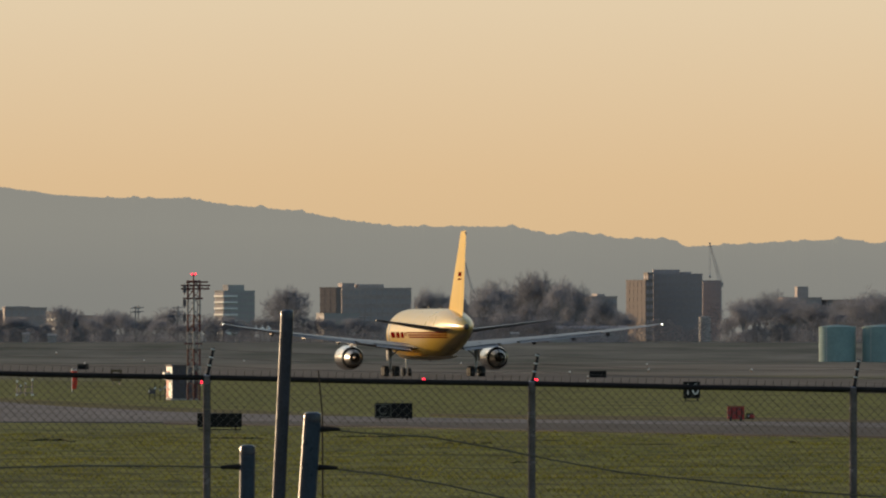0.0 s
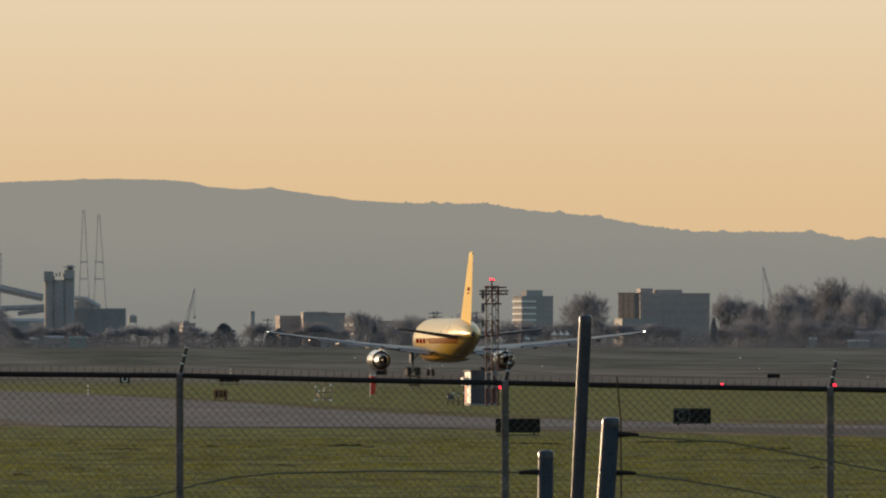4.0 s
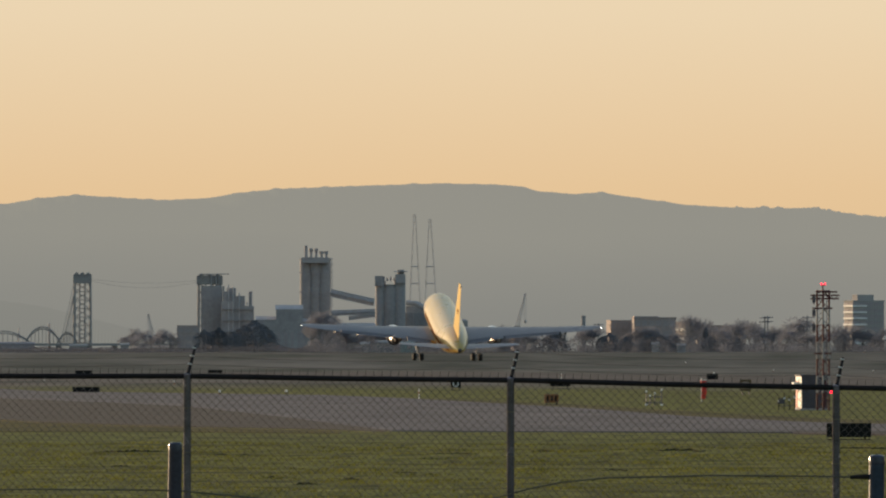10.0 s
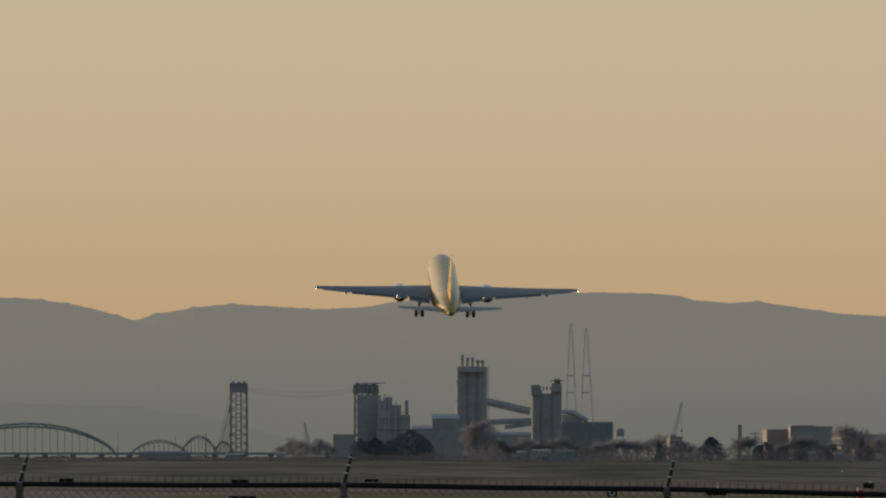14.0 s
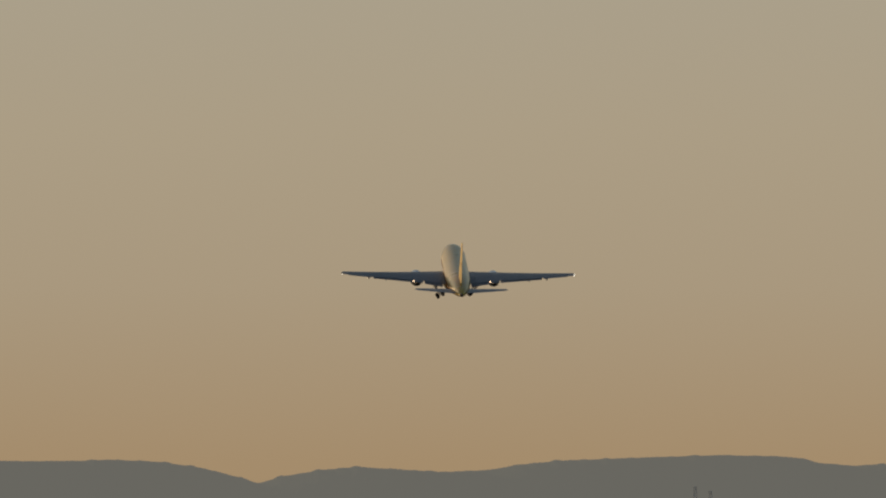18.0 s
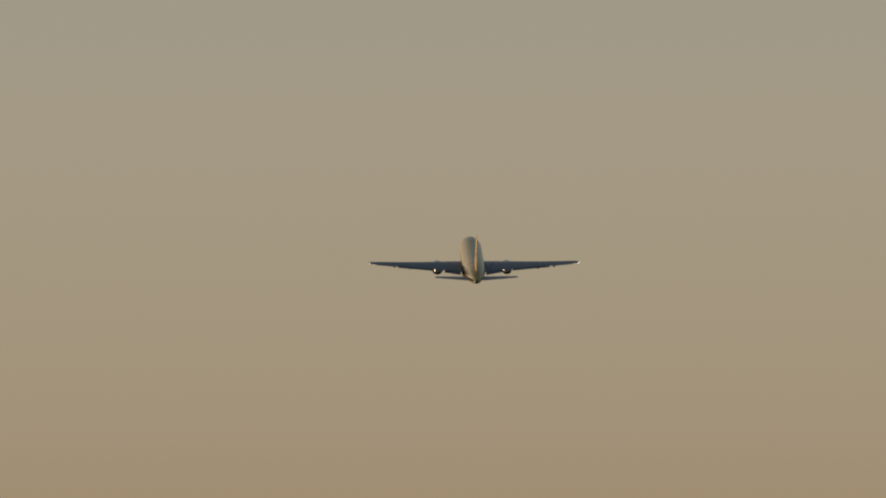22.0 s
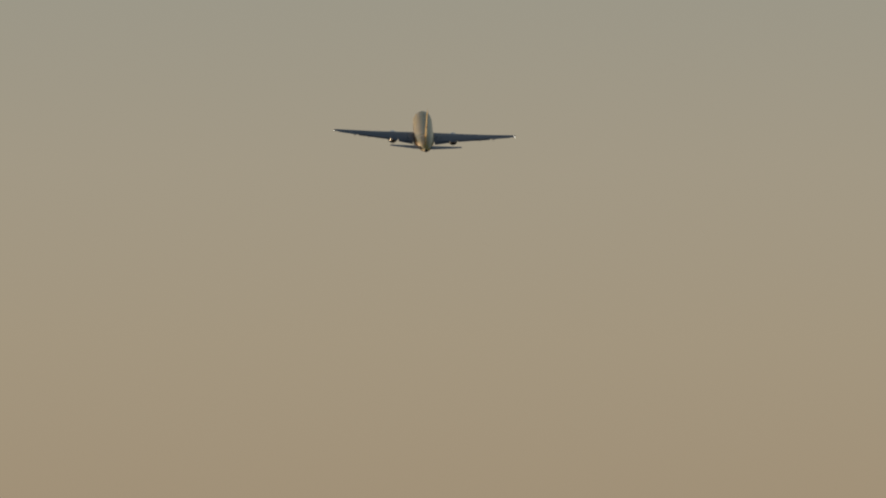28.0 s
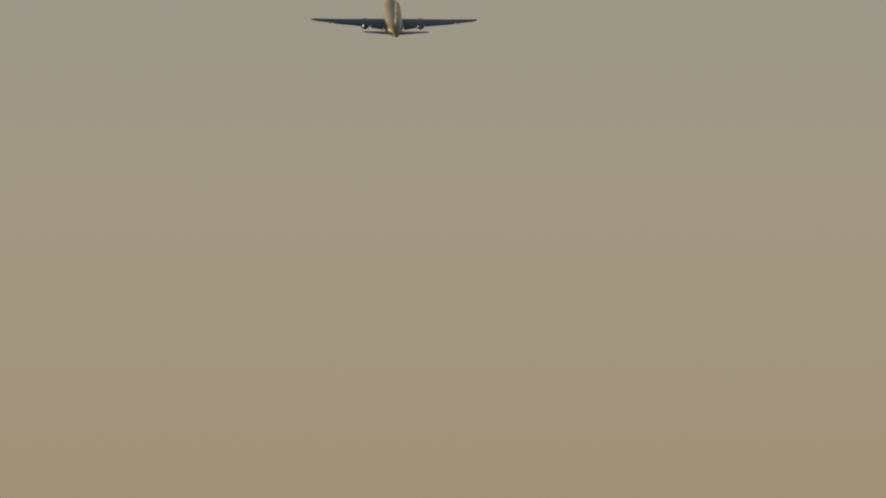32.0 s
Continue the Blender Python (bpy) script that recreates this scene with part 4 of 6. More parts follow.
def build_signs():
    sign_box(9, 88, 247, 272, "long black taxiway sign seen from its plain back")
    t, w, a, b = sign_box(323, 390, 229, 256, "black taxiway sign with a dim boxed letter", "C", tmat=M_SIGNYEL, tsize=0.62, toff=-0.29)
    for dims in ((-w / 2 + 0.06, -0.08 * w, -0.126, -0.114, b - 0.09, b - 0.05), (-w / 2 + 0.06, -0.08 * w, -0.126, -0.114, a + 0.05, a + 0.09),
                 (-0.08 * w + 0.002, -0.08 * w + 0.03, -0.126, -0.114, a + 0.05, b - 0.05), (-w / 2 + 0.03, -w / 2 + 0.058, -0.126, -0.114, a + 0.05, b - 0.05)):
        box_part("border", dims, M_SIGNYEL, t)
    sign_box(869, 899, 191, 221, "black square marker board with a white number", "10", tsize=0.66, tmat=M_WHITE)
    d = 1180.0
    t = thing("marker_board", stand(-134, d), "open square brown frame on two short legs", "sign", "airfield signs")
    gz, k = ground_z(*spot(-134, d)), T * d
    z0, z1, w = top(190, d) - gz, top(170, d) - gz, 10 * k
    m_frame = mat("brown_frame_paint", (0.13, 0.085, 0.04), 0.7, vary=0.2, scale=4)
    for dims in ((-w, w, -0.08, 0.08, z1 - 0.2, z1), (-w, w, -0.08, 0.08, z0, z0 + 0.2), (-w, -w + 0.2, -0.08, 0.08, z0 + 0.202, z1 - 0.202), (w - 0.2, w, -0.08, 0.08, z0 + 0.202, z1 - 0.202)):
        box_part("bar", dims, m_frame, t, "", 0.02)
    for x in (-0.3, 0.3):
        part("leg", rods(bms(), [(x, 0, 0), (x, 0, z0 + 0.02)], 0.035, 0.035, 8), M_GALV, t)
    t, w, a, b = sign_box(-490, -465, 196, 211, "weathered orange sign board with dark marks on short legs", name="orange_sign", face=M_ORSIGN, depth=0.3)
    for f in (-0.28, 0.02, 0.3):    # writing that cannot be read
        box_part("mark", (f * w - 0.05, f * w + 0.07, -0.168, -0.154, a + 0.12, b - 0.12), M_SIGNBLK, t)
    t, w, a, b = sign_box(-656, -638, 171, 184, "small black board with a white ring", name="marker_board", d=1300)
    bm = bms()
    for k in range(20):
        q = [(r * math.cos(2 * math.pi * (k + s) / 20), r * math.sin(2 * math.pi * (k + s) / 20)) for s, r in ((0, 0.30), (0, 0.19), (1, 0.19), (1, 0.30))]
        for y in (-0.13,):
            bm.faces.new([bm.verts.new((x, y, (a + b) / 2 + z)) for x, z in q])
        bm.faces.new([bm.verts.new((x, -0.112, (a + b) / 2 + z)) for x, z in q])
    part("ring", bm, M_WHITE, t, "white ring")
    for u0, u1, v0, v1, d in ((-480, -444, 175, 182, 1350), (-1325, -1277, 183, 193, 1240), (-203, -183, 160, 170, 1750), (703, 733, 172, 185, 1390),
                              (-1625, -1600, 152, 158, 1900), (-1320, -1290, 154, 160, 1850), (-1085, -1060, 153, 158, 1900), (490, 512, 168, 175, 1500)):
        sign_box(u0, u1, v0, v1, "low black sign seen from behind across the grass", d=d, depth=0.25)


def lattice(bm, base, head, half0, half1, bays, r, sides=3, diag=True):
    """Legs, rings and braces between two points."""
    base, head = Vector(base), Vector(head)
    ax = (head - base).normalized()
    a = ax.cross(Vector((0, 1, 0.01))).normalized()
    b = ax.cross(a)
    rings = []
    for i in range(bays + 1):
        f = i / bays
        h = half0 + (half1 - half0) * f
        c = base.lerp(head, f)
        rings.append([c + a * (h * math.cos(2 * math.pi * (k + 0.5) / sides)) + b * (h * math.sin(2 * math.pi * (k + 0.5) / sides)) for k in range(sides)])
    for k in range(sides):
        rods(bm, [rings[0][k], rings[-1][k]], r, r, 5)
    for i in range(bays + 1):
        for k in range(sides):
            rods(bm, [rings[i][k], rings[i][(k + 1) % sides]], r * 0.6, r * 0.6, 4)
            if diag and i < bays:
                q = (k + 1) % sides if i % 2 else k
                rods(bm, [rings[i][q], rings[i + 1][(k if i % 2 else (k + 1) % sides)]], r * 0.5, r * 0.5, 4)
    return bm


M_MASTRED = mat("faded_red_mast_paint", (0.12, 0.045, 0.045), 0.7, vary=0.2, scale=3, spec=0.2)
M_MASTGREY = mat("faded_white_mast_paint", (0.30, 0.29, 0.29), 0.7, vary=0.2, scale=3, spec=0.2)


def build_mast():
    d = 887.0
    k = T * d
    t = thing("glide_slope_mast", stand(3, d), "red and white lattice aerial mast with a red lamp on top", "mast")
    h = top(12, d) - ground_z(*spot(3, d))
    n = 7
    for i in range(n):
        mt = M_MASTRED if i % 2 == 0 else M_MASTGREY
        z0, z1 = h * i / n, h * (i + 1) / n
        cs = [(0.46 * math.cos(2 * math.pi * (q + 0.25) / 3), 0.46 * math.sin(2 * math.pi * (q + 0.25) / 3)) for q in range(3)]
        for q in range(3):
            (ax, ay), (bx, by) = cs[q], cs[(q + 1) % 3]
            part("leg", rods(bms(), [(ax, ay, z0), (ax, ay, z1)], 0.065, 0.065, 6), mt, t)
            part("brace", rods(bms(), [(ax, ay, z0), (bx, by, (z0 + z1) / 2), (ax, ay, z1)], 0.036, 0.036, 5), mt, t)
            part("strut", rods(bms(), [(ax, ay, z1 - 0.03), (bx, by, z1 - 0.03)], 0.026, 0.026, 5), mt, t)
    for v, w0, w1 in ((21, -0.85, 1.1), (27, -0.85, 1.05), (44, -0.72, 0.62), (15, -0.5, 0.95), (124, -0.62, 0.55)):
        z = top(v, d) - ground_z(*spot(3, d))
        box_part("crossarm", (w0, w1, -0.42, -0.36, z - 0.05, z + 0.05), M_MASTRED, t, "dark red crossarm")
        box_part("crossarm", (w0, w1, 0.36, 0.42, z - 0.04, z + 0.04), M_MASTRED, t, "dark red crossarm")
    for v in (28, 52, 78):
        z = top(v, d) - ground_z(*spot(3, d))
        bm = bms()
        box(bm, -0.72, -0.50, -0.75, -0.3, z - 0.22, z + 0.22, 0.02)
        rods(bm, [(-0.61, -0.78, z - 0.36), (-0.61, -0.78, z + 0.36)], 0.04, 0.04, 6)
        part("aerial", bm, M_SHELT, t, "boxed aerial")
    bm = bms()
    zz = top(22, d) - ground_z(*spot(3, d))
    for q in range(10):
        x0, x1 = 0.45 + 0.6 * (q / 10), 0.45 + 0.6 * ((q + 1) / 10)
        rods(bm, [(x0, 0, zz - 0.15 + 0.1 * math.sin(q)), (x1, 0, zz - 0.15 + 0.1 * math.sin(q + 1))], 0.02, 0.02, 4)
    part("bracket", bm, M_MASTRED, t)
    bm = bms()
    rods(bm, [(-0.02, 0, h), (-0.02, 0, h + 0.34)], 0.05, 0.04, 8)
    rods(bm, [(-0.14, 0, h + 0.33), (0.14, 0, h + 0.33)], 0.04, 0.04, 6)
    part("lamp_stem", bm, M_MASTRED, t)
    for x in (-0.12, 0.11):
        bm = bms()
        spin(bm, [(0.025, 0), (0.055, 0.02), (0.055, 0.10), (0.025, 0.13)], 12, "z", (x, 0, h + 0.36))
        part("lamp", bm, M_LAMPR, t, "glowing red obstruction lamp", True)
    bm = bms()
    for z in np.arange(0.3, h, 0.3):
        rods(bm, [(0.24, -0.4, z), (0.42, -0.4, z)], 0.012, 0.012, 4)
    rods(bm, [(0.24, -0.4, 0.1), (0.24, -0.4, h)], 0.018, 0.018, 4)
    part("ladder", bm, M_GALV, t)
    # shelter at its foot
    s = thing("equipment_shelter", stand(-17, 890, 14), "red and white equipment shelter beside the aerial mast", "shelter")
    H2, W, D = 2.28, 1.75, 1.6
    # Walls coloured as in shade; only the sunward end is white.
    box_part("body", (-W / 2, W / 2, -D / 2, D / 2, 0.12, H2), M_SHELT, s, "panelled walls with their shade painted grey-blue", 0.03)
    box_part("plinth", (-W / 2 - 0.1, W / 2 + 0.1, -D / 2 - 0.1, D / 2 + 0.1, 0, 0.118), M_CONCD, s)
    box_part("end_wall", (-W / 2 - 0.03, -W / 2 - 0.004, -D / 2 + 0.02, D / 2 - 0.02, 0.14, H2 - 0.34), M_WHITE, s, "white end wall")
    box_part("roof", (-W / 2 - 0.12, W / 2 + 0.12, -D / 2 - 0.12, D / 2 + 0.12, H2 + 0.004, H2 + 0.08), M_SHELT, s, "grey roof edge", 0.02)
    box_part("red_band", (-W / 2 - 0.028, W / 2 + 0.02, -D / 2 - 0.03, -D / 2 - 0.004, H2 - 0.3, H2 - 0.02), M_SHELT, s, "grey fascia band")
    box_part("red_panel", (W / 2 - 0.36, W / 2 + 0.015, -D / 2 - 0.028, -D / 2 - 0.004, 0.14, H2 - 0.32), M_MASTRED, s, "faded red painted panel")
    box_part("red_stripe", (-W / 2 - 0.036, -W / 2 - 0.032, 0.15, D / 2 - 0.03, 0.16, H2 - 0.36), M_REDW, s, "red painted stripe")
    box_part("red_cap", (-W / 2 - 0.034, -W / 2 - 0.004, -D / 2 + 0.02, D / 2 - 0.02, H2 - 0.33, H2 - 0.05), M_WHITE, s, "white top panel")
    box_part("door", (-0.55, 0.15, -D / 2 - 0.045, -D / 2 - 0.004, 0.2, 1.98), M_SHELT, s, "grey door")
    box_part("door_handle", (0.04, 0.08, -D / 2 - 0.08, -D / 2 - 0.048, 1.0, 1.14), M_GALV, s)
    box_part("air_conditioner", (-W / 2 - 0.42, -W / 2 - 0.034, -0.3, 0.35, 1.35, 1.85), M_WHITE, s, "white wall air conditioner", 0.03)
    # a low white instrument frame left of it
    f = thing("instrument_cabinet", stand(-62, 885), "small grey instrument frame on thin legs in the grass", "equipment")
    for x, h in ((-0.5, 0.85), (-0.15, 1.2), (0.2, 1.0), (0.55, 1.3)):
        part("leg", rods(bms(), [(x, 0, 0), (x, 0, h)], 0.03, 0.03, 8), M_RAIL, f)
        box_part("meter_box", (x - 0.06, x + 0.08, -0.06, 0.06, h * 0.62, h * 0.62 + 0.14), M_WHITE, f, "small white meter box", 0.01)
    for z in (0.3, 0.78):
        part("crossbar", rods(bms(), [(-0.55, 0.04, z), (0.6, 0.04, z)], 0.028, 0.028, 6), M_SHELT, f)
    box_part("cabinet", (-0.5, -0.1, -0.12, 0.12, 0.42, 0.72), M_SHELT, f, "", 0.02)


def build_windsock():
    d = 1035.0
    t = thing("windsock", stand(-210, d), "limp orange windsock hanging from a short pole", "windsock")
    z = top(171, d)
    part("pole", rods(bms(), [(-0.1, 0, 0), (-0.1, 0, z + 0.15)], 0.045, 0.035, 10), M_WHITE, t, "white pole", True)
    part("hoop", spin(bms(), [(0.20, -0.03), (0.24, -0.03), (0.24, 0.03), (0.20, 0.03)], 18, "z", (0.06, 0, z)), M_WHITE, t, "white hoop")
    bm = bms()
    n = 18
    rings = []
    for i in range(9):
        f = i / 8
        ring = []
        for k in range(n):
            a = 2 * math.pi * k / n
            r = (0.235 - 0.07 * f) * (1 + 0.10 * math.sin(3 * a + 4 * f))
            ring.append(bm.verts.new((0.06 + 0.05 * math.sin(3 * f) + r * math.cos(a), r * math.sin(a), z - 0.04 - 1.42 * f)))
        rings.append(ring)
    for q, w in zip(rings, rings[1:]):
        for k in range(n):
            bm.faces.new((q[k], q[(k + 1) % n], w[(k + 1) % n], w[k]))
    part("sock", bm, M_ORANGE, t, "faded orange cloth", True)


def build_small_gear():
    # white instrument stand with three posts
    d = 960.0
    t = thing("instrument_stand", stand(-296, d), "white three-legged weather instrument stand", "equipment")
    for x, h in ((-0.55, 1.1), (-0.3, 0.8), (0.05, 0.95), (0.55, 1.2)):
        part("leg", rods(bms(), [(x, 0, 0), (x, 0, h)], 0.035, 0.03, 8), M_GALV, t)
        box_part("sensor", (x - 0.07, x + 0.07, -0.08, 0.08, h - 0.16, h), M_WHITE, t, "white sensor head", 0.03)
    for z in (0.2, 0.62):
        part("crossbar", rods(bms(), [(-0.6, 0.05, z), (0.6, 0.05, z)], 0.035, 0.035, 6), M_GALV, t)
    box_part("foot", (-0.65, -0.45, -0.1, 0.1, 0, 0.12), M_WHITE, t)
    box_part("foot", (0.45, 0.65, -0.1, 0.1, 0, 0.12), M_WHITE, t)
    # red lamp cart on the grass by the taxiway
    d = 655.0
    t = thing("lamp_cart", stand(962, d), "small red equipment cart with white reflectors", "equipment")
    box_part("cabinet", (-0.42, 0.42, -0.3, 0.3, 0.14, 0.76), M_REDW, t, "red cabinet", 0.03)
    box_part("lid", (-0.45, 0.45, -0.33, 0.33, 0.764, 0.8), M_ORSIGN, t, "", 0.01)
    for x in (-0.22, 0.02, 0.27):
        box_part("slot", (x, x + 0.05, -0.318, -0.304, 0.22, 0.70), M_RAIL, t, "dark slot")
    for x, z, w in ((-0.38, 0.3, 0.09), (-0.38, 0.56, 0.08), (-0.12, 0.44, 0.07), (0.12, 0.3, 0.06), (0.14, 0.6, 0.07), (-0.1, 0.68, 0.05)):
        box_part("reflector", (x, x + w, -0.325, -0.304, z, z + 0.05), M_GALV, t)
    for x in (-0.25, 0.25):
        part("wheel", spin(bms(), [(0.1, -0.05), (0.15, -0.04), (0.15, 0.04), (0.1, 0.05)], 14, "x", (x, -0.2, 0.15)), M_TYRE, t)
    part("tow_bar", rods(bms(), [(0.4, 0, 0.2), (0.75, 0, 0.22)], 0.03, 0.03, 6), M_RAIL, t)
    box_part("lamp_box", (0.52, 0.88, -0.12, 0.12, 0.16, 0.44), M_RAIL, t, "", 0.03)
    part("lamp", spin(bms(), [(0.02, -0.02), (0.05, -0.02), (0.04, 0.02)], 12, "y", (0.62, -0.14, 0.3)), M_WHITE, t, "pale lamp lens")
    part("lamp_cover", spin(bms(), [(0.05, 0.0), (0.16, 0.02), (0.15, 0.16), (0.06, 0.22)], 14, "z", (0.78, 0, 0.2)), M_REDW, t, "red lamp cover")
    # red edge lamps: stem, collar, glowing dome
    first = None
    for u, d in ((17, 1170.0), (410, 1242.0), (609, 1242.0)):
        if first is None:
            first = thing("red_edge_lamp", stand(u, d), "low red airfield lamp glowing in the grass", "lamp", "red airfield lamps")
            part("stem", rods(bms(), [(0, 0, 0), (0, 0, 0.16)], 0.03, 0.03, 8), M_GALV, first)
            part("dome", spin(bms(), [(0.09, 0.16), (0.14, 0.2), (0.13, 0.32), (0.08, 0.40), (0.02, 0.43)], 14), M_LAMPR, first, "glowing red dome", True)
        else:
            copy_thing(first, stand(u, d))
    # white edge lights and short marker posts
    first = None
    for u, v in ((-1065, 196), (-947, 195), (-85, 154), (77, 150), (92, 155), (668, 177), (808, 172), (990, 172), (-1145, 176), (442, 152), (476, 160), (561, 150), (805, 162), (860, 147), (330, 144), (-190, 160), (-240, 152)):
        d = reach(v + 3)
        m = stand(u, d)
        if first is None:
            first = thing("edge_light", m, "small white airfield edge light on a short stem", "lamp", "edge lights")
            part("stem", rods(bms(), [(0, 0, 0), (0, 0, 0.28)], 0.035, 0.03, 8), M_ORSIGN, first, "orange stem")
            part("globe", spin(bms(), [(0.06, 0.28), (0.12, 0.31), (0.12, 0.44), (0.05, 0.50)], 12), M_WHITE, first, "white glass", True)
        else:
            copy_thing(first, m)
    first = None
    for u, v in ((-712, 205), (-1375, 172), (-460, 170), (700, 196)):
        m = stand(u, reach(v))
        if first is None:
            first = thing("marker_post", m, "thin white marker post with an orange band", "post", "marker posts")
            part("shaft", rods(bms(), [(0, 0, 0), (0, 0, 0.85)], 0.045, 0.035, 8), M_WHITE, first)
            part("band", spin(bms(), [(0.047, 0.45), (0.06, 0.46), (0.06, 0.6), (0.047, 0.61)], 10), M_ORSIGN, first, "orange band")
        else:
            copy_thing(first, m)


build_signs()
build_mast()
build_windsock()
build_small_gear()


# ---------------------------------------------------------------- grass in the near field
def leafy(m, share_=0.4):
    """Thin blades let part of the light through."""
    n, l = m.node_tree.nodes, m.node_tree.links
    b = n["Principled BSDF"]
    tr = n.new("ShaderNodeBsdfTranslucent")
    l.new(b.inputs["Base Color"].links[0].from_socket, tr.inputs["Color"])
    mx = n.new("ShaderNodeMixShader")
    mx.inputs[0].default_value = share_
    l.new(b.outputs[0], mx.inputs[1])
    l.new(tr.outputs[0], mx.inputs[2])
    l.new(mx.outputs[0], n["Material Output"].inputs["Surface"])


def build_grass():
    rng = np.random.default_rng(11)
    n = 80000
    y = 330 + 250 * rng.random(n) ** 0.8
    half = y * 0.036
    cx = -0.012 * y
    x = cx + (rng.random(n) * 2 - 1) * (half + y * 0.035)
    verts, faces = [], []
    for i in range(n):
        clump = 0.5 + 0.5 * noise.noise((x[i] * 0.35, y[i] * 0.07, 0))
        h = (0.03 + 0.12 * clump * clump) * rng.uniform(0.5, 1.2)
        z = ground_z(x[i], y[i]) + furrow(x[i], y[i]) - 0.02
        for q in range(3):
            a = rng.uniform(0, math.pi)
            w = rng.uniform(0.012, 0.035)
            ox, oy = rng.uniform(-0.12, 0.12), rng.uniform(-0.1, 0.1)
            dx, dy = math.cos(a) * w, math.sin(a) * w
            b = len(verts)
            lean = rng.uniform(-0.5, 0.5) * h
            verts += [(x[i] + ox - dx, y[i] + oy - dy, z), (x[i] + ox + dx, y[i] + oy + dy, z), (x[i] + ox + lean, y[i] + oy, z + h * rng.uniform(0.7, 1.2))]
            faces.append((b, b + 1, b + 2))
    m = mat("grass_blades", (0.063, 0.071, 0.015), 0.8, scale=0.8, col2=(0.28, 0.268, 0.064), stretch=(1, 0.12, 1), spec=0.05)
    leafy(m)
    tagged(raw("grass", verts, faces, m), "tufts of short green grass lit from the side", "grass", kind="stuff")


build_grass()


def build_turf():
    """Low torn ridges of dark turf, the edges of old wheel tracks across the mown grass."""
    m = mat("dark_torn_turf", (0.020, 0.021, 0.009), 0.95, scale=2.0, col2=(0.060, 0.056, 0.020), spec=0.03)
    rng = random.Random(17)
    for u0, u1, v, high in ((-1290, -1163, 297, 0.09), (-1256, -1226, 323, 0.06), (-936, -890, 357, 0.07), (-852, -814, 349, 0.07), (-985, -950, 343, 0.05), (-1090, -1010, 302, 0.05), (-700, -610, 300, 0.06),
                            (-512, -465, 297, 0.09), (-294, -204, 297, 0.09), (-64, -2, 298, 0.08), (30, 128, 292, 0.08), (256, 376, 290, 0.09), (442, 534, 301, 0.09), (600, 660, 296, 0.05), (760, 860, 303, 0.05),
                            (-760, -715, 335, 0.05), (-390, -340, 330, 0.05), (-140, -90, 341, 0.05), (560, 610, 334, 0.05), (1010, 1090, 299, 0.06)):
        d = reach(v)
        n = max(10, int((u1 - u0) / 3))
        vs, fs = [], []
        for i in range(n + 1):
            f = i / n
            x, y = spot(u0 + (u1 - u0) * f, d + 3.0 * noise.noise((u0 + 4 * f, 2, 0)))
            z = ground_z(x, y) + furrow(x, y)
            h = high * (0.25 + 0.75 * math.sin(math.pi * f) ** 0.5) * rng.uniform(0.55, 1.15)
            vs += [(x, y - 0.35, z - 0.06), (x, y - 0.12 + rng.uniform(-0.05, 0.05), z + h * 0.7), (x + rng.uniform(-0.03, 0.03), y, z + h), (x, y + 0.5, z - 0.06)]
            if i:
                b = 4 * i
                fs += [(b - 4 + k, b + k, b + k + 1, b - 3 + k) for k in range(3)]
        tagged(raw("turf_ridge", vs, fs, m), "low dark ridge of torn turf in the mown grass", "turf", "turf ridges")


build_turf()


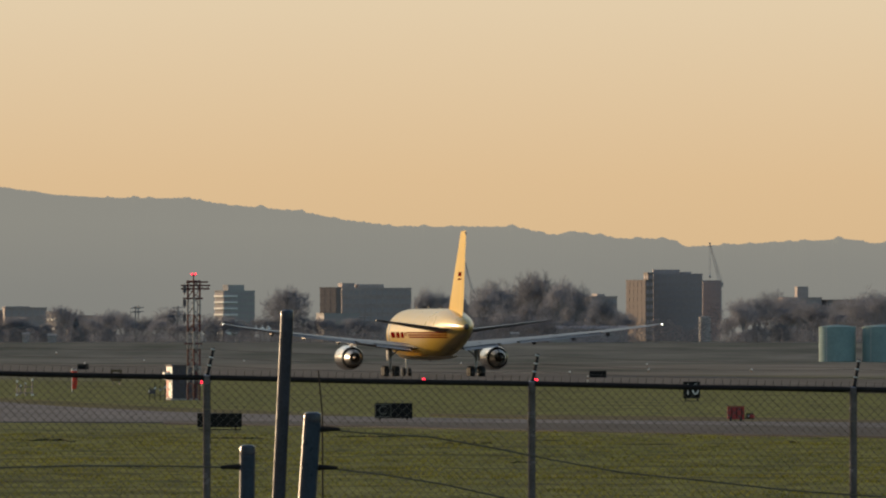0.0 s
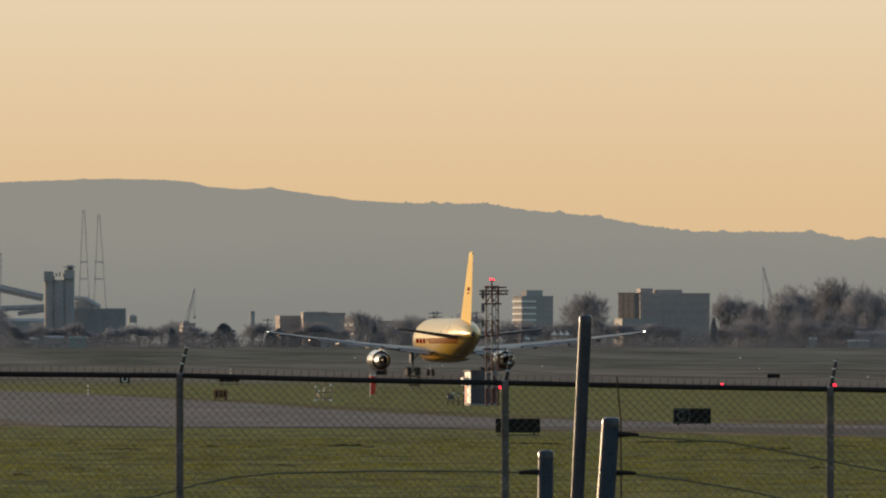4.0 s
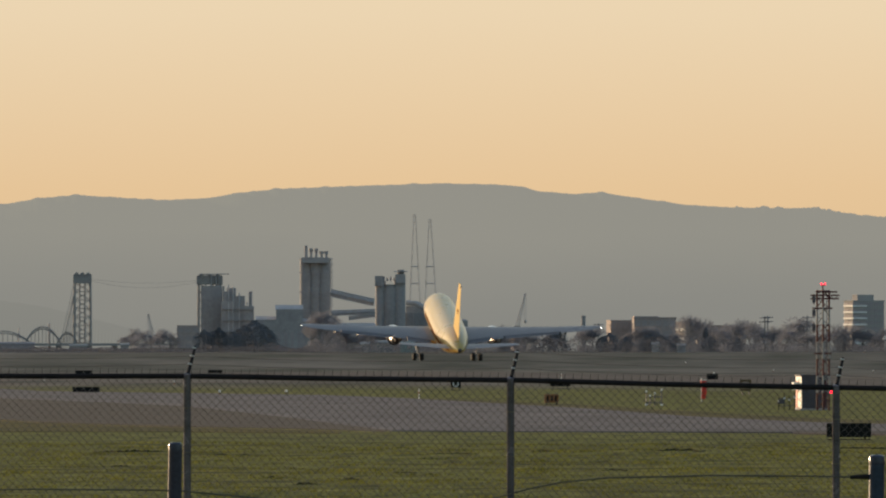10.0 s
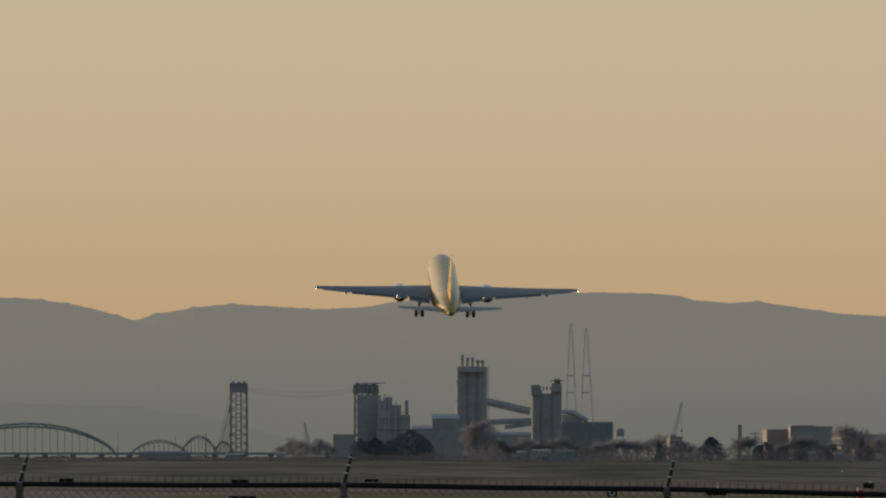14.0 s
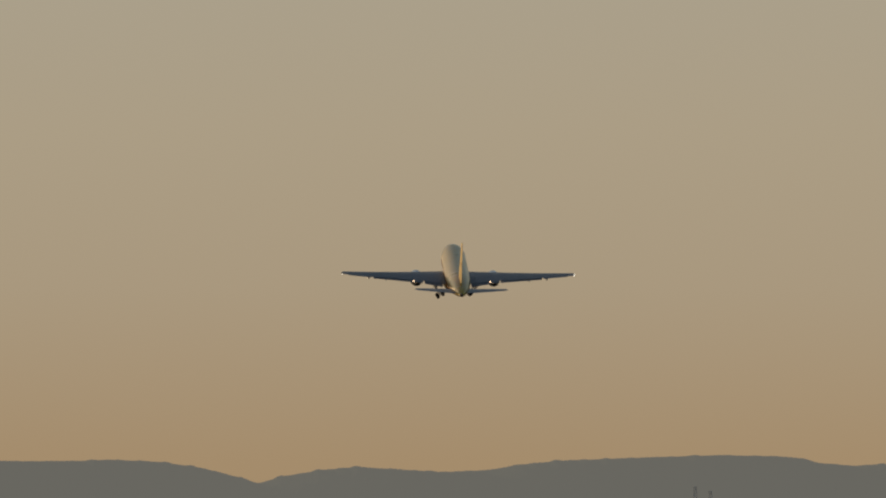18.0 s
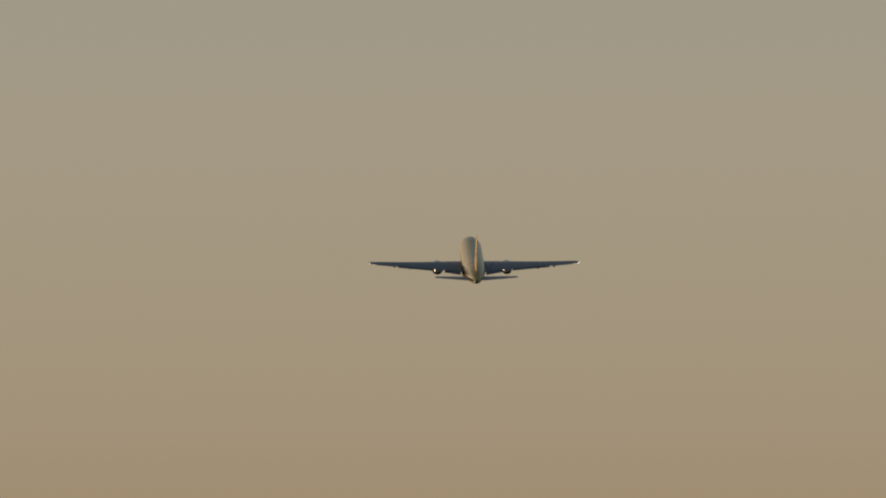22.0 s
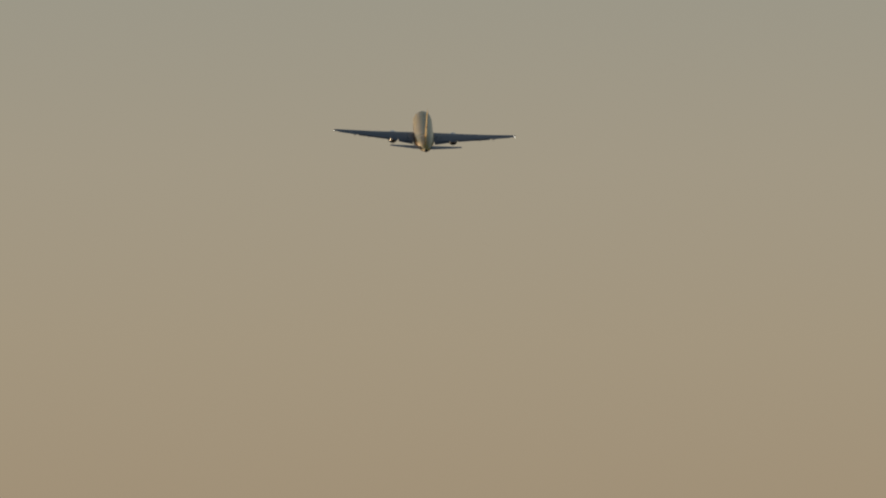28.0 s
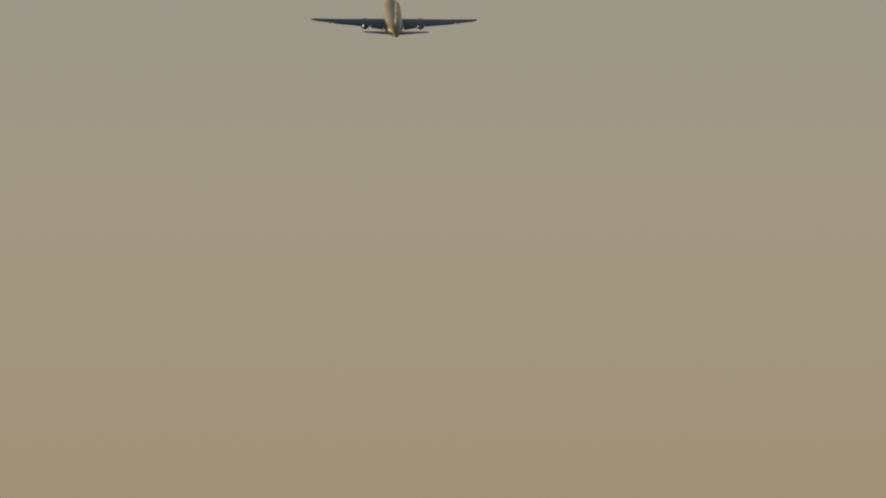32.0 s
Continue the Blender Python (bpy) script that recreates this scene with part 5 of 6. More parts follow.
# ---------------------------------------------------------------- trees and scrub on the far side
def bare_tree(seed, h, slim):
    """A trunk that forks low into spreading limbs, each forking again and again down to fine twigs."""
    rng = random.Random(seed)
    t = thing("bare_tree", pose(0, 0, -50), "leafless winter tree with a dense twiggy crown", "tree", "bare trees")
    wood, vs, fs = bms(), [], []

    def sprig(c, d, length, w):
        side = d.cross(Vector((rng.uniform(-1, 1), 1, rng.uniform(-1, 1)))).normalized() * w
        n = len(vs)
        e = c + d * length
        vs.extend([tuple(c - side), tuple(c + side), tuple(e)])
        fs.append((n, n + 1, n + 2))
        return e

    def grow(p, d, length, r, level):
        bend = Vector((rng.uniform(-0.2, 0.2), rng.uniform(-0.2, 0.2), 0.12))
        mid = p + d * length * 0.5
        q = mid + (d + bend).normalized() * length * 0.5
        if level < 3:
            rods(wood, [p, mid, q], r, r * 0.6, 4 if level else 6, False)
        else:
            sprig(p, (q - p).normalized(), length, r)
        if level == 4:
            for k in range(11):
                dd = (d * 0.7 + Vector((rng.gauss(0, 0.55), rng.gauss(0, 0.55), rng.gauss(0.2, 0.4)))).normalized()
                sprig(p.lerp(q, rng.uniform(0.2, 1)), dd, h * rng.uniform(0.035, 0.075), h * 0.0017)
            return
        n = (7, 5, 4, 4)[level]
        for k in range(n):
            a = 6.283 * (k + rng.random()) / n
            tilt = rng.uniform(0.35, 0.75) * (1.15 if level else slim * 1.5)
            side = d.cross(Vector((math.cos(a), math.sin(a), 0.3))).normalized()
            dd = (d * math.cos(tilt) + side * math.sin(tilt) + Vector((0, 0, 0.10))).normalized()
            grow(p.lerp(q, 1.0 if k == 0 else rng.uniform(0.35, 1.0)), dd, length * rng.uniform(0.6, 0.82), r * 0.55, level + 1)

    grow(Vector((0, 0, 0)), Vector((rng.uniform(-0.05, 0.05), 0, 1)).normalized(), h * 0.34, h * 0.017, 0)
    for k in range(700):      # suckers and brush round the foot
        a, f = rng.random() * 6.283, rng.random()
        r = h * slim * 0.42 * math.sqrt(rng.random())
        sprig(Vector((r * math.cos(a), r * math.sin(a), h * 0.22 * f)), Vector((rng.uniform(-0.4, 0.4), rng.uniform(-0.4, 0.4), 1)).normalized(), h * rng.uniform(0.05, 0.12), h * 0.002)
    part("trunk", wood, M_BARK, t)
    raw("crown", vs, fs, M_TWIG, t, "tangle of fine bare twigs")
    return t


def evergreen(seed, h, w, cone):
    rng = random.Random(seed)
    t = thing("evergreen_tree", pose(0, 0, -50), "dark dense evergreen tree" if not cone else "dark conical evergreen tree", "tree", "evergreen trees")
    part("trunk", rods(bms(), [(0, 0, 0), (0, 0, h * 0.8)], w * 0.05, w * 0.015, 7), M_BARK, t)
    vs, fs = [], []
    for i in range(3600):
        f = rng.random() ** 0.8
        z = h * (0.08 + 0.92 * f)
        if cone:
            rad = w / 2 * (1 - f) ** 0.75 + 0.12
        else:
            rad = w / 2 * math.sqrt(max(0.02, 1 - (2 * (f - 0.42)) ** 2 if f > 0.42 else 1 - (1.1 * (0.42 - f)) ** 2))
        a = rng.random() * 2 * math.pi
        lob = 1 + 0.22 * math.sin(3 * a + 5 * f + seed) + 0.12 * math.sin(7 * a + 11 * f)
        r = rad * lob * math.sqrt(rng.uniform(0.25, 1))
        c = Vector((r * math.cos(a), r * math.sin(a), z))
        s = rng.uniform(0.14, 0.34) * h / 8
        b = len(vs)
        for q in range(4):
            vs.append(tuple(c + Vector((rng.uniform(-1, 1), rng.uniform(-1, 1), rng.uniform(-0.7, 0.7))) * s))
        fs += [(b, b + 1, b + 2), (b, b + 2, b + 3), (b, b + 1, b + 3)]
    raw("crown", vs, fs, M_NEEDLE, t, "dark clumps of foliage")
    return t


def place(proto, h0, u, v, d, w=1.0, turn=0.0):
    """A copy of a grown tree, as high as needed to reach that drop."""
    x, y = spot(u, d)
    g = ground_z(x, y)
    s = (top(v, d) - g) / h0
    t = copy_thing(proto, pose(x, y, g - 0.1, 0, 0, turn))
    t.scale = (s * w, s * w, s)
    return t


def real_height(t):
    return max(v.co.z for c in t.children for v in c.data.vertices)


def build_trees():
    rng = random.Random(21)
    bare = [bare_tree(s, 12, w) for s, w in ((3, 0.5), (8, 0.62), (14, 0.72), (27, 0.55), (31, 0.85))]
    hs = [real_height(b) for b in bare]
    ever = [evergreen(5, 8, 9.5, False), evergreen(9, 8, 7.5, False), evergreen(12, 9, 6.5, True)]
    he = [real_height(b) for b in ever]
    def b(u, v, d, w=1.0):
        k = rng.randrange(5)
        place(bare[k], hs[k], u, v - 0.07 * (112 - v), d, w, rng.uniform(0, 360))
    # beside the masts and offices
    b(168, 20, 3000, 1.0); b(155, 34, 3050, 0.9); b(183, 30, 3020, 0.9)
    for u, v in ((406, 27), (424, 18), (442, 22), (458, 36), (414, 60)):
        b(u, v, 2900, 0.6)
    for u, v, w in ((470, 38, 0.8), (484, 48, 0.7), (500, 52, 0.8), (516, 24, 0.7), (537, 9, 0.8), (553, 22, 0.7), (566, 40, 0.9), (582, 12, 0.7), (601, -4, 0.75), (614, 6, 0.6), (623, -1, 0.42), (640, 5, 0.7),
                    (658, 9, 0.8), (676, 16, 0.7), (690, 34, 0.7), (715, 46, 0.8), (730, 40, 0.75), (744, 58, 0.8), (590, 45, 0.8), (630, 40, 0.9), (460, 70, 1.0), (525, 55, 1.0), (650, 52, 0.9), (672, 60, 0.9)):
        b(u, v, 2800 + rng.uniform(-80, 160), w)
    for u in range(400, 700, 12):      # undergrowth that closes the foot of the stand
        b(u + rng.uniform(-4, 4), 80 + rng.uniform(-12, 8), 2740 + rng.uniform(-20, 30), 1.7)
    for u in range(945, 1260, 13):
        b(u + rng.uniform(-4, 4), 42 + 14 * math.sin(u * 0.035) + rng.uniform(-6, 22), 3100 + rng.uniform(-100, 200), 1.15)
    for u in range(715, 770, 14):
        b(u, 60 + rng.uniform(-4, 10), 3000, 1.2)
    # low rows before the plant and the apartment block
    for u in range(-232, -30, 12):
        b(u, 70 + 10 * math.sin(u * 0.06) + rng.uniform(-10, 10), 3050 + rng.uniform(-60, 100), 1.2)
    for u in range(-30, 330, 17):
        b(u, 78 + rng.uniform(-10, 12), 3000, 1.3)
    b(-885, 46, 2750, 1.1); b(-872, 60, 2760, 1.0); b(-900, 62, 2760, 1.0)
    for u in range(-850, -500, 19):
        b(u, 82 + rng.uniform(-10, 12), 2950, 1.4)
    for u in (-420, -405, -345, -322, -300, -280, -260):
        b(u, 80 + rng.uniform(-8, 10), 2950, 1.3)
    for u, v in ((-1234, 92), (-1222, 84), (-1210, 78), (-1199, 82), (-1188, 90), (-1176, 82), (-1164, 79), (-1153, 86), (-1144, 92), (-1216, 90), (-1170, 90)):
        b(u, v, 4000 + rng.uniform(-40, 60), 1.1)
    # dark evergreens
    for k, u, v, w in ((1, -1092, 80, 0.95), (1, -1066, 77, 0.95), (0, -1020, 72, 0.9), (0, -1004, 63, 0.95), (1, -982, 76, 1.0), (0, -1040, 84, 0.8), (2, -472, 77, 2.0), (2, -564, 84, 0.7), (1, -375, 86, 1.0), (1, -388, 92, 0.9),
                        (1, -258, 90, 0.8), (2, -205, 76, 0.6), (1, 38, 88, 0.9), (1, -196, 92, 1.0), (1, -345, 94, 1.0), (2, 395, 66, 0.5), (1, 1040, 86, 1.2), (0, 1000, 92, 1.3), (1, -302, 90, 1.0)):
        place(ever[k], he[k], u, v, 2620 + rng.uniform(-20, 30), w, rng.uniform(0, 360))
    for p, h, u, v, d in zip(bare, hs, (730, 748, 765, -118, 1290), (62, 70, 66, 64, 50), (3000, 3010, 2990, 3040, 3100)):
        x, y = spot(u, d)
        g = ground_z(x, y)
        s = (top(v, d) - g) / h
        p.matrix_basis = pose(x, y, g - 0.1)
        p.scale = (s * 1.1, s * 1.1, s)
    for p, h, u, v in zip(ever, he, (-310, -150, -560), (92, 94, 90)):
        x, y = spot(u, 2640)
        g = ground_z(x, y)
        s = (top(v, 2640) - g) / h
        p.matrix_basis = pose(x, y, g - 0.1)
        p.scale = (s, s, s)
    # scrub along the dyke
    r2 = np.random.default_rng(8)
    vs, fs = [], []
    for i in range(95000):
        u = r2.uniform(-2100, 1500)
        d = r2.uniform(2545, 2680)
        x, y = spot(u, d)
        hgt = 0.5 + (6.6 if u > 380 else 5.2 if u > -300 else 3.6 if u > -900 else 1.3 if u > -1100 else 0.8) * max(0.0, 0.55 + 0.9 * noise.noise((u * 0.02, 1, 0)) + 0.3 * noise.noise((u * 0.1, 5, 0)))
        c = Vector((x, y, ground_z(x, y) + hgt * r2.random()))
        s = r2.uniform(0.08, 0.20)
        b0 = len(vs)
        for q in range(4):
            vs.append((c.x + r2.uniform(-1, 1) * s * 1.4, c.y + r2.uniform(-1, 1) * s, c.z + r2.uniform(-0.6, 0.6) * s))
        fs += [(b0, b0 + 1, b0 + 2), (b0, b0 + 2, b0 + 3), (b0, b0 + 1, b0 + 3)]
    leafy(M_SHRUB, 0.5)
    leafy(M_TWIG, 0.5)
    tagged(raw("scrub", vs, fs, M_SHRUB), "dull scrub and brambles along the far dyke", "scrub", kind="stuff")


build_trees()


# ---------------------------------------------------------------- buildings beyond the airfield
def building(name, u0, u1, v, d, depth, floors, bays, wall, label, turn=24.0, glass=M_GLASSD, pent=(), side_bays=4, category="building", side_wall=None, end=None, balconies=False):
    """u0..u1 is the whole width seen; the near corner shows a narrow end wall and a long front."""
    k = T * d
    P = (u1 - u0) * k
    th = radians(turn)
    W = (P - depth * math.sin(th)) / math.cos(th)
    g = ground_z(*spot((u0 + u1) / 2, d))
    H2 = top(v, d) - g
    t = thing(name, stand((u0 + u1) / 2, d, turn), label, category, "far buildings")
    core = box_part("wall", (-W / 2, W / 2, -depth / 2, depth / 2, 0, H2), wall, t, "", 0.08)
    fh = H2 / floors
    if end:
        box_part("end_wall", (-W / 2 - 0.025, -W / 2 - 0.004, -depth / 2 + 0.05, depth / 2 - 0.05, 0.05, H2 - 0.05), end, t, "sunlit tan end wall")
    box_part("parapet", (-W / 2 - 0.15, W / 2 + 0.15, -depth / 2 - 0.15, depth / 2 + 0.15, H2 + 0.003, H2 + 0.35), wall, t)
    # windows: a shared pane for the front, another for the end wall
    bw, sw = W / bays, depth / side_bays
    def win(name, w, h, glass=glass):
        f = bms()
        box(f, -w / 2, w / 2, -0.06, 0.06, -h / 2, h / 2)
        ob = part(name, f, glass, t)
        return ob
    a = win("window", bw * 0.78, fh * 0.52)
    s = win("window", sw * 0.82, fh * 0.5, end or glass)
    fa = fs_ = True
    for i in range(floors):
        z = fh * (i + 0.55)
        for j in range(bays):
            m = pose(-W / 2 + bw * (j + 0.5), -depth / 2 - 0.03, z)
            if fa:
                a.matrix_basis, fa = m, False
            else:
                share(a, m, t)
        for j in range(side_bays):
            m = pose(-W / 2 - 0.045, -depth / 2 + sw * (j + 0.5), z, 0, 0, 90)
            if fs_:
                s.matrix_basis, fs_ = m, False
            else:
                share(s, m, t)
        box_part("ledge", (-W / 2 - 0.12, W / 2 + 0.12, -depth / 2 - 0.12, depth / 2 + 0.12, fh * i + fh * 0.12, fh * i + fh * 0.19), side_wall or wall, t)
        if balconies:
            box_part("balcony", (-W / 2 - 0.5, -W / 2 - 0.16, -depth / 2 - 0.5, depth / 2 - 0.3, z - fh * 0.42, z - fh * 0.14), M_WHITE, t, "white balcony front", 0.03)
            box_part("balcony", (-W / 2 - 0.14, -W / 2 + W * 0.42, -depth / 2 - 0.5, -depth / 2 - 0.16, z - fh * 0.42, z - fh * 0.14), M_WHITE, t, "white balcony front", 0.03)
    for f0, f1, h in pent:
        box_part("penthouse", (-W / 2 + W * f0, -W / 2 + W * f1, -depth * 0.3, depth * 0.3, H2 + 0.02, H2 + h * k), wall, t, "rooftop plant room", 0.05)
    return t


def build_buildings():
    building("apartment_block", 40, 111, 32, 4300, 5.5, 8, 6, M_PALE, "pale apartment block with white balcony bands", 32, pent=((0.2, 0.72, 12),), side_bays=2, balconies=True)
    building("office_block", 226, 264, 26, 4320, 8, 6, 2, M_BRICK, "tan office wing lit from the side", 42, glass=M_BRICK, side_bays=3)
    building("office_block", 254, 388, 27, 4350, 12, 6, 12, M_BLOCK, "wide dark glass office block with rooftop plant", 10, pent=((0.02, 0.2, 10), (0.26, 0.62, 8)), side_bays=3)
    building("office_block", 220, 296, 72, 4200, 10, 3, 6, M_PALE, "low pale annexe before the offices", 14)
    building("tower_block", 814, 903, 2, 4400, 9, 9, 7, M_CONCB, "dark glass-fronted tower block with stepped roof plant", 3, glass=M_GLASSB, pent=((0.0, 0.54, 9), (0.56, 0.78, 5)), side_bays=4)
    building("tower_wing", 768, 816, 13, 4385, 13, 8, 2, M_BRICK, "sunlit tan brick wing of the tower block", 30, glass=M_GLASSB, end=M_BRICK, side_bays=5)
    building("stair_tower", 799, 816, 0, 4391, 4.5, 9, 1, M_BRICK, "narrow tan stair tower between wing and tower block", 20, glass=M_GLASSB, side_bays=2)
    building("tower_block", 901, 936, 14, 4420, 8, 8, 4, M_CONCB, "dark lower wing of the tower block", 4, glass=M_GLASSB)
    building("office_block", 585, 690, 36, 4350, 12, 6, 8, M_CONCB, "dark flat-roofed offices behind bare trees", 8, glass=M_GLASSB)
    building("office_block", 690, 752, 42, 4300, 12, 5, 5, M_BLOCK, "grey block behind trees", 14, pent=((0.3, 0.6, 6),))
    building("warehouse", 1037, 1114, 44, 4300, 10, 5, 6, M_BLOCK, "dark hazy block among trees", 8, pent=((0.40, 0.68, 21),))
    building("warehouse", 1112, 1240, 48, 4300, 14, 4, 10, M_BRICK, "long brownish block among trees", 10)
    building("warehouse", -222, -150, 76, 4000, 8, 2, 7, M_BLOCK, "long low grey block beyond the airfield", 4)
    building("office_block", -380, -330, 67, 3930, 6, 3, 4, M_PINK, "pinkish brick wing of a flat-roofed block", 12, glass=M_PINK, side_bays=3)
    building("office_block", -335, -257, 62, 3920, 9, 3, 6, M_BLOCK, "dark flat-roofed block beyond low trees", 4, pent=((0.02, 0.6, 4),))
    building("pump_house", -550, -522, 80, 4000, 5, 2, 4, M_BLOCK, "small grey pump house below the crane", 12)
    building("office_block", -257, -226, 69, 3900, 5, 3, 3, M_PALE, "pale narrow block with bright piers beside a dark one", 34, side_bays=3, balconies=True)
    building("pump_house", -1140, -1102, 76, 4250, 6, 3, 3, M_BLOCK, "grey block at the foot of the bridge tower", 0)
    # white storage tank, teal tanks
    def tank(u0, u1, v, d, material, label, name="storage_tank"):
        k = T * d
        r = (u1 - u0) * k / 2
        g = ground_z(*spot((u0 + u1) / 2, d))
        h = top(v, d) - g
        t = thing(name, stand((u0 + u1) / 2, d), label, "tank", "storage tanks")
        part("shell", spin(bms(), [(r, 0), (r, h)], 40), material, t, "", True)
        part("roof", spin(bms(), [(r * 1.01, h - 0.1), (r * 1.02, h + 0.06), (r * 0.5, h + r * 0.10), (0.1, h + r * 0.13)], 40), material, t)
        for q in range(1, 4):
            part("hoop", spin(bms(), [(r + 0.004, h * q / 4 - 0.05), (r + 0.06, h * q / 4), (r + 0.004, h * q / 4 + 0.05)], 40), material, t)
        bm = bms()
        for x in (-0.25, 0.25):
            rods(bm, [(x - r * 0.5, -r * 0.88, 0), (x - r * 0.5, -r * 0.88, h)], 0.04, 0.04, 4)
        part("ladder", bm, M_STEELD, t)
    tank(1109, 1174, 95, 2330, M_TANK, "teal steel storage tank")
    tank(1186, 1256, 95, 2330, M_TANK, "teal steel storage tank")
    tank(1268, 1338, 95, 2330, M_TANK, "teal steel storage tank")
    tank(897, 918, 77, 3200, M_PALE, "tall pale cylindrical tank")
    tank(-243, -222, 74, 3300, M_PALE, "short pale cylindrical tank")


build_buildings()


# ---------------------------------------------------------------- cement works
def build_works():
    d = 4300.0
    k = T * d
    def cyl(t, name, u, w, v0, v1, material, u_mid, label="", n=24, y=0.0):
        x = (u - u_mid) * k
        g = ground_z(*spot(u_mid, d))
        z0 = 0 if v0 is None else top(v0, d) - g
        z1 = top(v1, d) - g
        r = w * k / 2
        return part(name, spin(bms(), [(r, z0), (r, z1 - 0.4), (r * 1.06, z1 - 0.35), (r * 1.06, z1)], n, "z", (x, y, 0)), material, t, label, True if n > 12 else False)
    def blk(t, name, u0, u1, v0, v1, material, u_mid, y0=-4, y1=4, label=""):
        g = ground_z(*spot(u_mid, d))
        z0 = 0 if v0 is None else top(v0, d) - g
        return box_part(name, ((u0 - u_mid) * k, (u1 - u_mid) * k, y0, y1, z0, top(v1, d) - g), material, t, label, 0.06)
    def gantry(t, name, pts, u_mid, half, bays, material):
        g = ground_z(*spot(u_mid, d))
        (ua, va), (ub, vb) = pts
        bm = bms()
        lattice(bm, ((ua - u_mid) * k, -2, top(va, d) - g), ((ub - u_mid) * k, -2, top(vb, d) - g), half, half, bays, 0.12, 4)
        a, b = Vector(((ua - u_mid) * k, -2, top(va, d) - g)), Vector(((ub - u_mid) * k, -2, top(vb, d) - g))
        rods(bm, [a, b], half * 0.62, half * 0.62, 4)
        part(name, bm, material, t)
    # main preheater tower
    um = -895
    t = thing("silo_tower", stand(um, d), "tall concrete silo tower with small stacks on its roof", "silo")
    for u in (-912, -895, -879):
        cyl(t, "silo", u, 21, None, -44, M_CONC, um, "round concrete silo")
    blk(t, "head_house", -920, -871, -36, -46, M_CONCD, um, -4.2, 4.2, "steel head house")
    gz = ground_z(*spot(um, d))
    for u, v, w0, w1 in ((-912, -67, 5.5, 5.5), (-903, -62, 4.5, 7), (-894, -62, 4.5, 6.5), (-884.5, -57, 4, 8), (-876, -57, 4, 7)):
        z0, z1 = top(-45.5, d) - gz, top(v, d) - gz
        zm = z0 + (z1 - z0) * 0.55
        part("stack", spin(bms(), [(w0 * k / 2, z0), (w0 * k / 2, zm), (w1 * k / 2, z1 - 0.8), (w1 * k / 2, z1)], 10, "z", ((u - um) * k, 0, 0)), M_CONCD, t, "dust filter stack")
    for v in (-20, 15, 50, 80):
        blk(t, "walkway", -924, -867, v + 1.5, v, M_CONCD, um, -4.6, -4.0)
    bm = bms()
    g = ground_z(*spot(um, d))
    lattice(bm, ((-869 - um) * k, 0, 0), ((-869 - um) * k, 0, top(-45, d) - g), 0.9, 0.9, 14, 0.10, 4)
    part("lift_shaft", bm, M_STEELD, t)
    # low mill halls at its foot
    for u0, u1, v, lab in ((-965, -918, 38, "windowless grey mill hall"), (-1000, -960, 58, "low grey mill hall by silos"), (-925, -860, 62, "low hazy mill hall by silos"), (-868, -790, 70, "long hazy shed beside the silos"), (-1010, -960, 75, "low hazy shed beside the silos")):
        s = thing("mill_hall", stand((u0 + u1) / 2, d - 30), lab, "industrial hall", "mill halls")
        w = (u1 - u0) * T * (d - 30)
        gg = ground_z(*spot((u0 + u1) / 2, d - 30))
        h = top(v, d - 30) - gg
        box_part("wall", (-w / 2, w / 2, -5, 5, 0, h * 0.9), M_CONCD, s, "", 0.05)
        bm = bms()
        vv = [bm.verts.new(p) for p in ((-w / 2 - 0.2, -5.2, h * 0.9 + 0.01), (w / 2 + 0.2, -5.2, h * 0.9 + 0.01), (w / 2 + 0.2, 5.2, h * 0.9 + 0.01), (-w / 2 - 0.2, 5.2, h * 0.9 + 0.01), (-w / 2 - 0.2, 0, h), (w / 2 + 0.2, 0, h))]
        for q in ((0, 1, 5, 4), (2, 3, 4, 5), (0, 4, 3), (1, 2, 5), (0, 3, 2, 1)):
            bm.faces.new([vv[i] for i in q])
        part("roof", bm, M_STEELD, s)
        for q in range(4):
            box_part("door", (-w / 2 + w * (q + 0.25) / 4, -w / 2 + w * (q + 0.7) / 4, -5.06, -5.004, 0, h * 0.4), M_GLASSD, s)
    # second silo group
    um = -763
    t = thing("silo_tower", stand(um, d - 10), "pair of grey silo towers with pipes between", "silo")
    cyl(t, "silo", -780, 18, None, -4, M_CONC, um, "round concrete silo")
    cyl(t, "silo", -763, 24, None, 2, M_CONC, um, "round concrete silo")
    cyl(t, "silo", -746, 20, None, -6, M_CONC, um, "round concrete silo")
    blk(t, "head_house", -790, -775, 5, -13, M_CONCD, um, -3, 3)
    blk(t, "head_house", -754, -736, 0, -16, M_CONCD, um, -3, 3)
    cyl(t, "stack", -744, 12, -10, -24, M_CONCD, um, "", 12)
    blk(t, "platform", -757, -733, -20, -21.5, M_STEELD, um, -3.4, 3.4)
    for q in range(4):
        cyl(t, "vent", -774 + q * 6, 3, -4, -12 + 2 * (q % 2), M_STEELD, um, "", 8)
    # conveyors
    t = thing("conveyor", stand(-828, d - 20), "covered sloping conveyor bridge on lattice legs", "conveyor")
    gantry(t, "gallery", ((-868, 17), (-792, 34)), -828, 1.6, 12, M_STEELD)
    part("leg", lattice(bms(), ((-858 + 828) * k, -2, 0), ((-858 + 828) * k, -2, 13.0), 0.7, 0.7, 8, 0.12, 4), M_STEELD, t)
    t = thing("conveyor", stand(-825, d - 25), "lower covered conveyor between the silos", "conveyor")
    gantry(t, "gallery", ((-866, 53), (-790, 50)), -825, 1.1, 12, M_STEELD)
    gantry(t, "gallery", ((-836, 62), (-790, 56)), -825, 0.8, 8, M_STEELD)
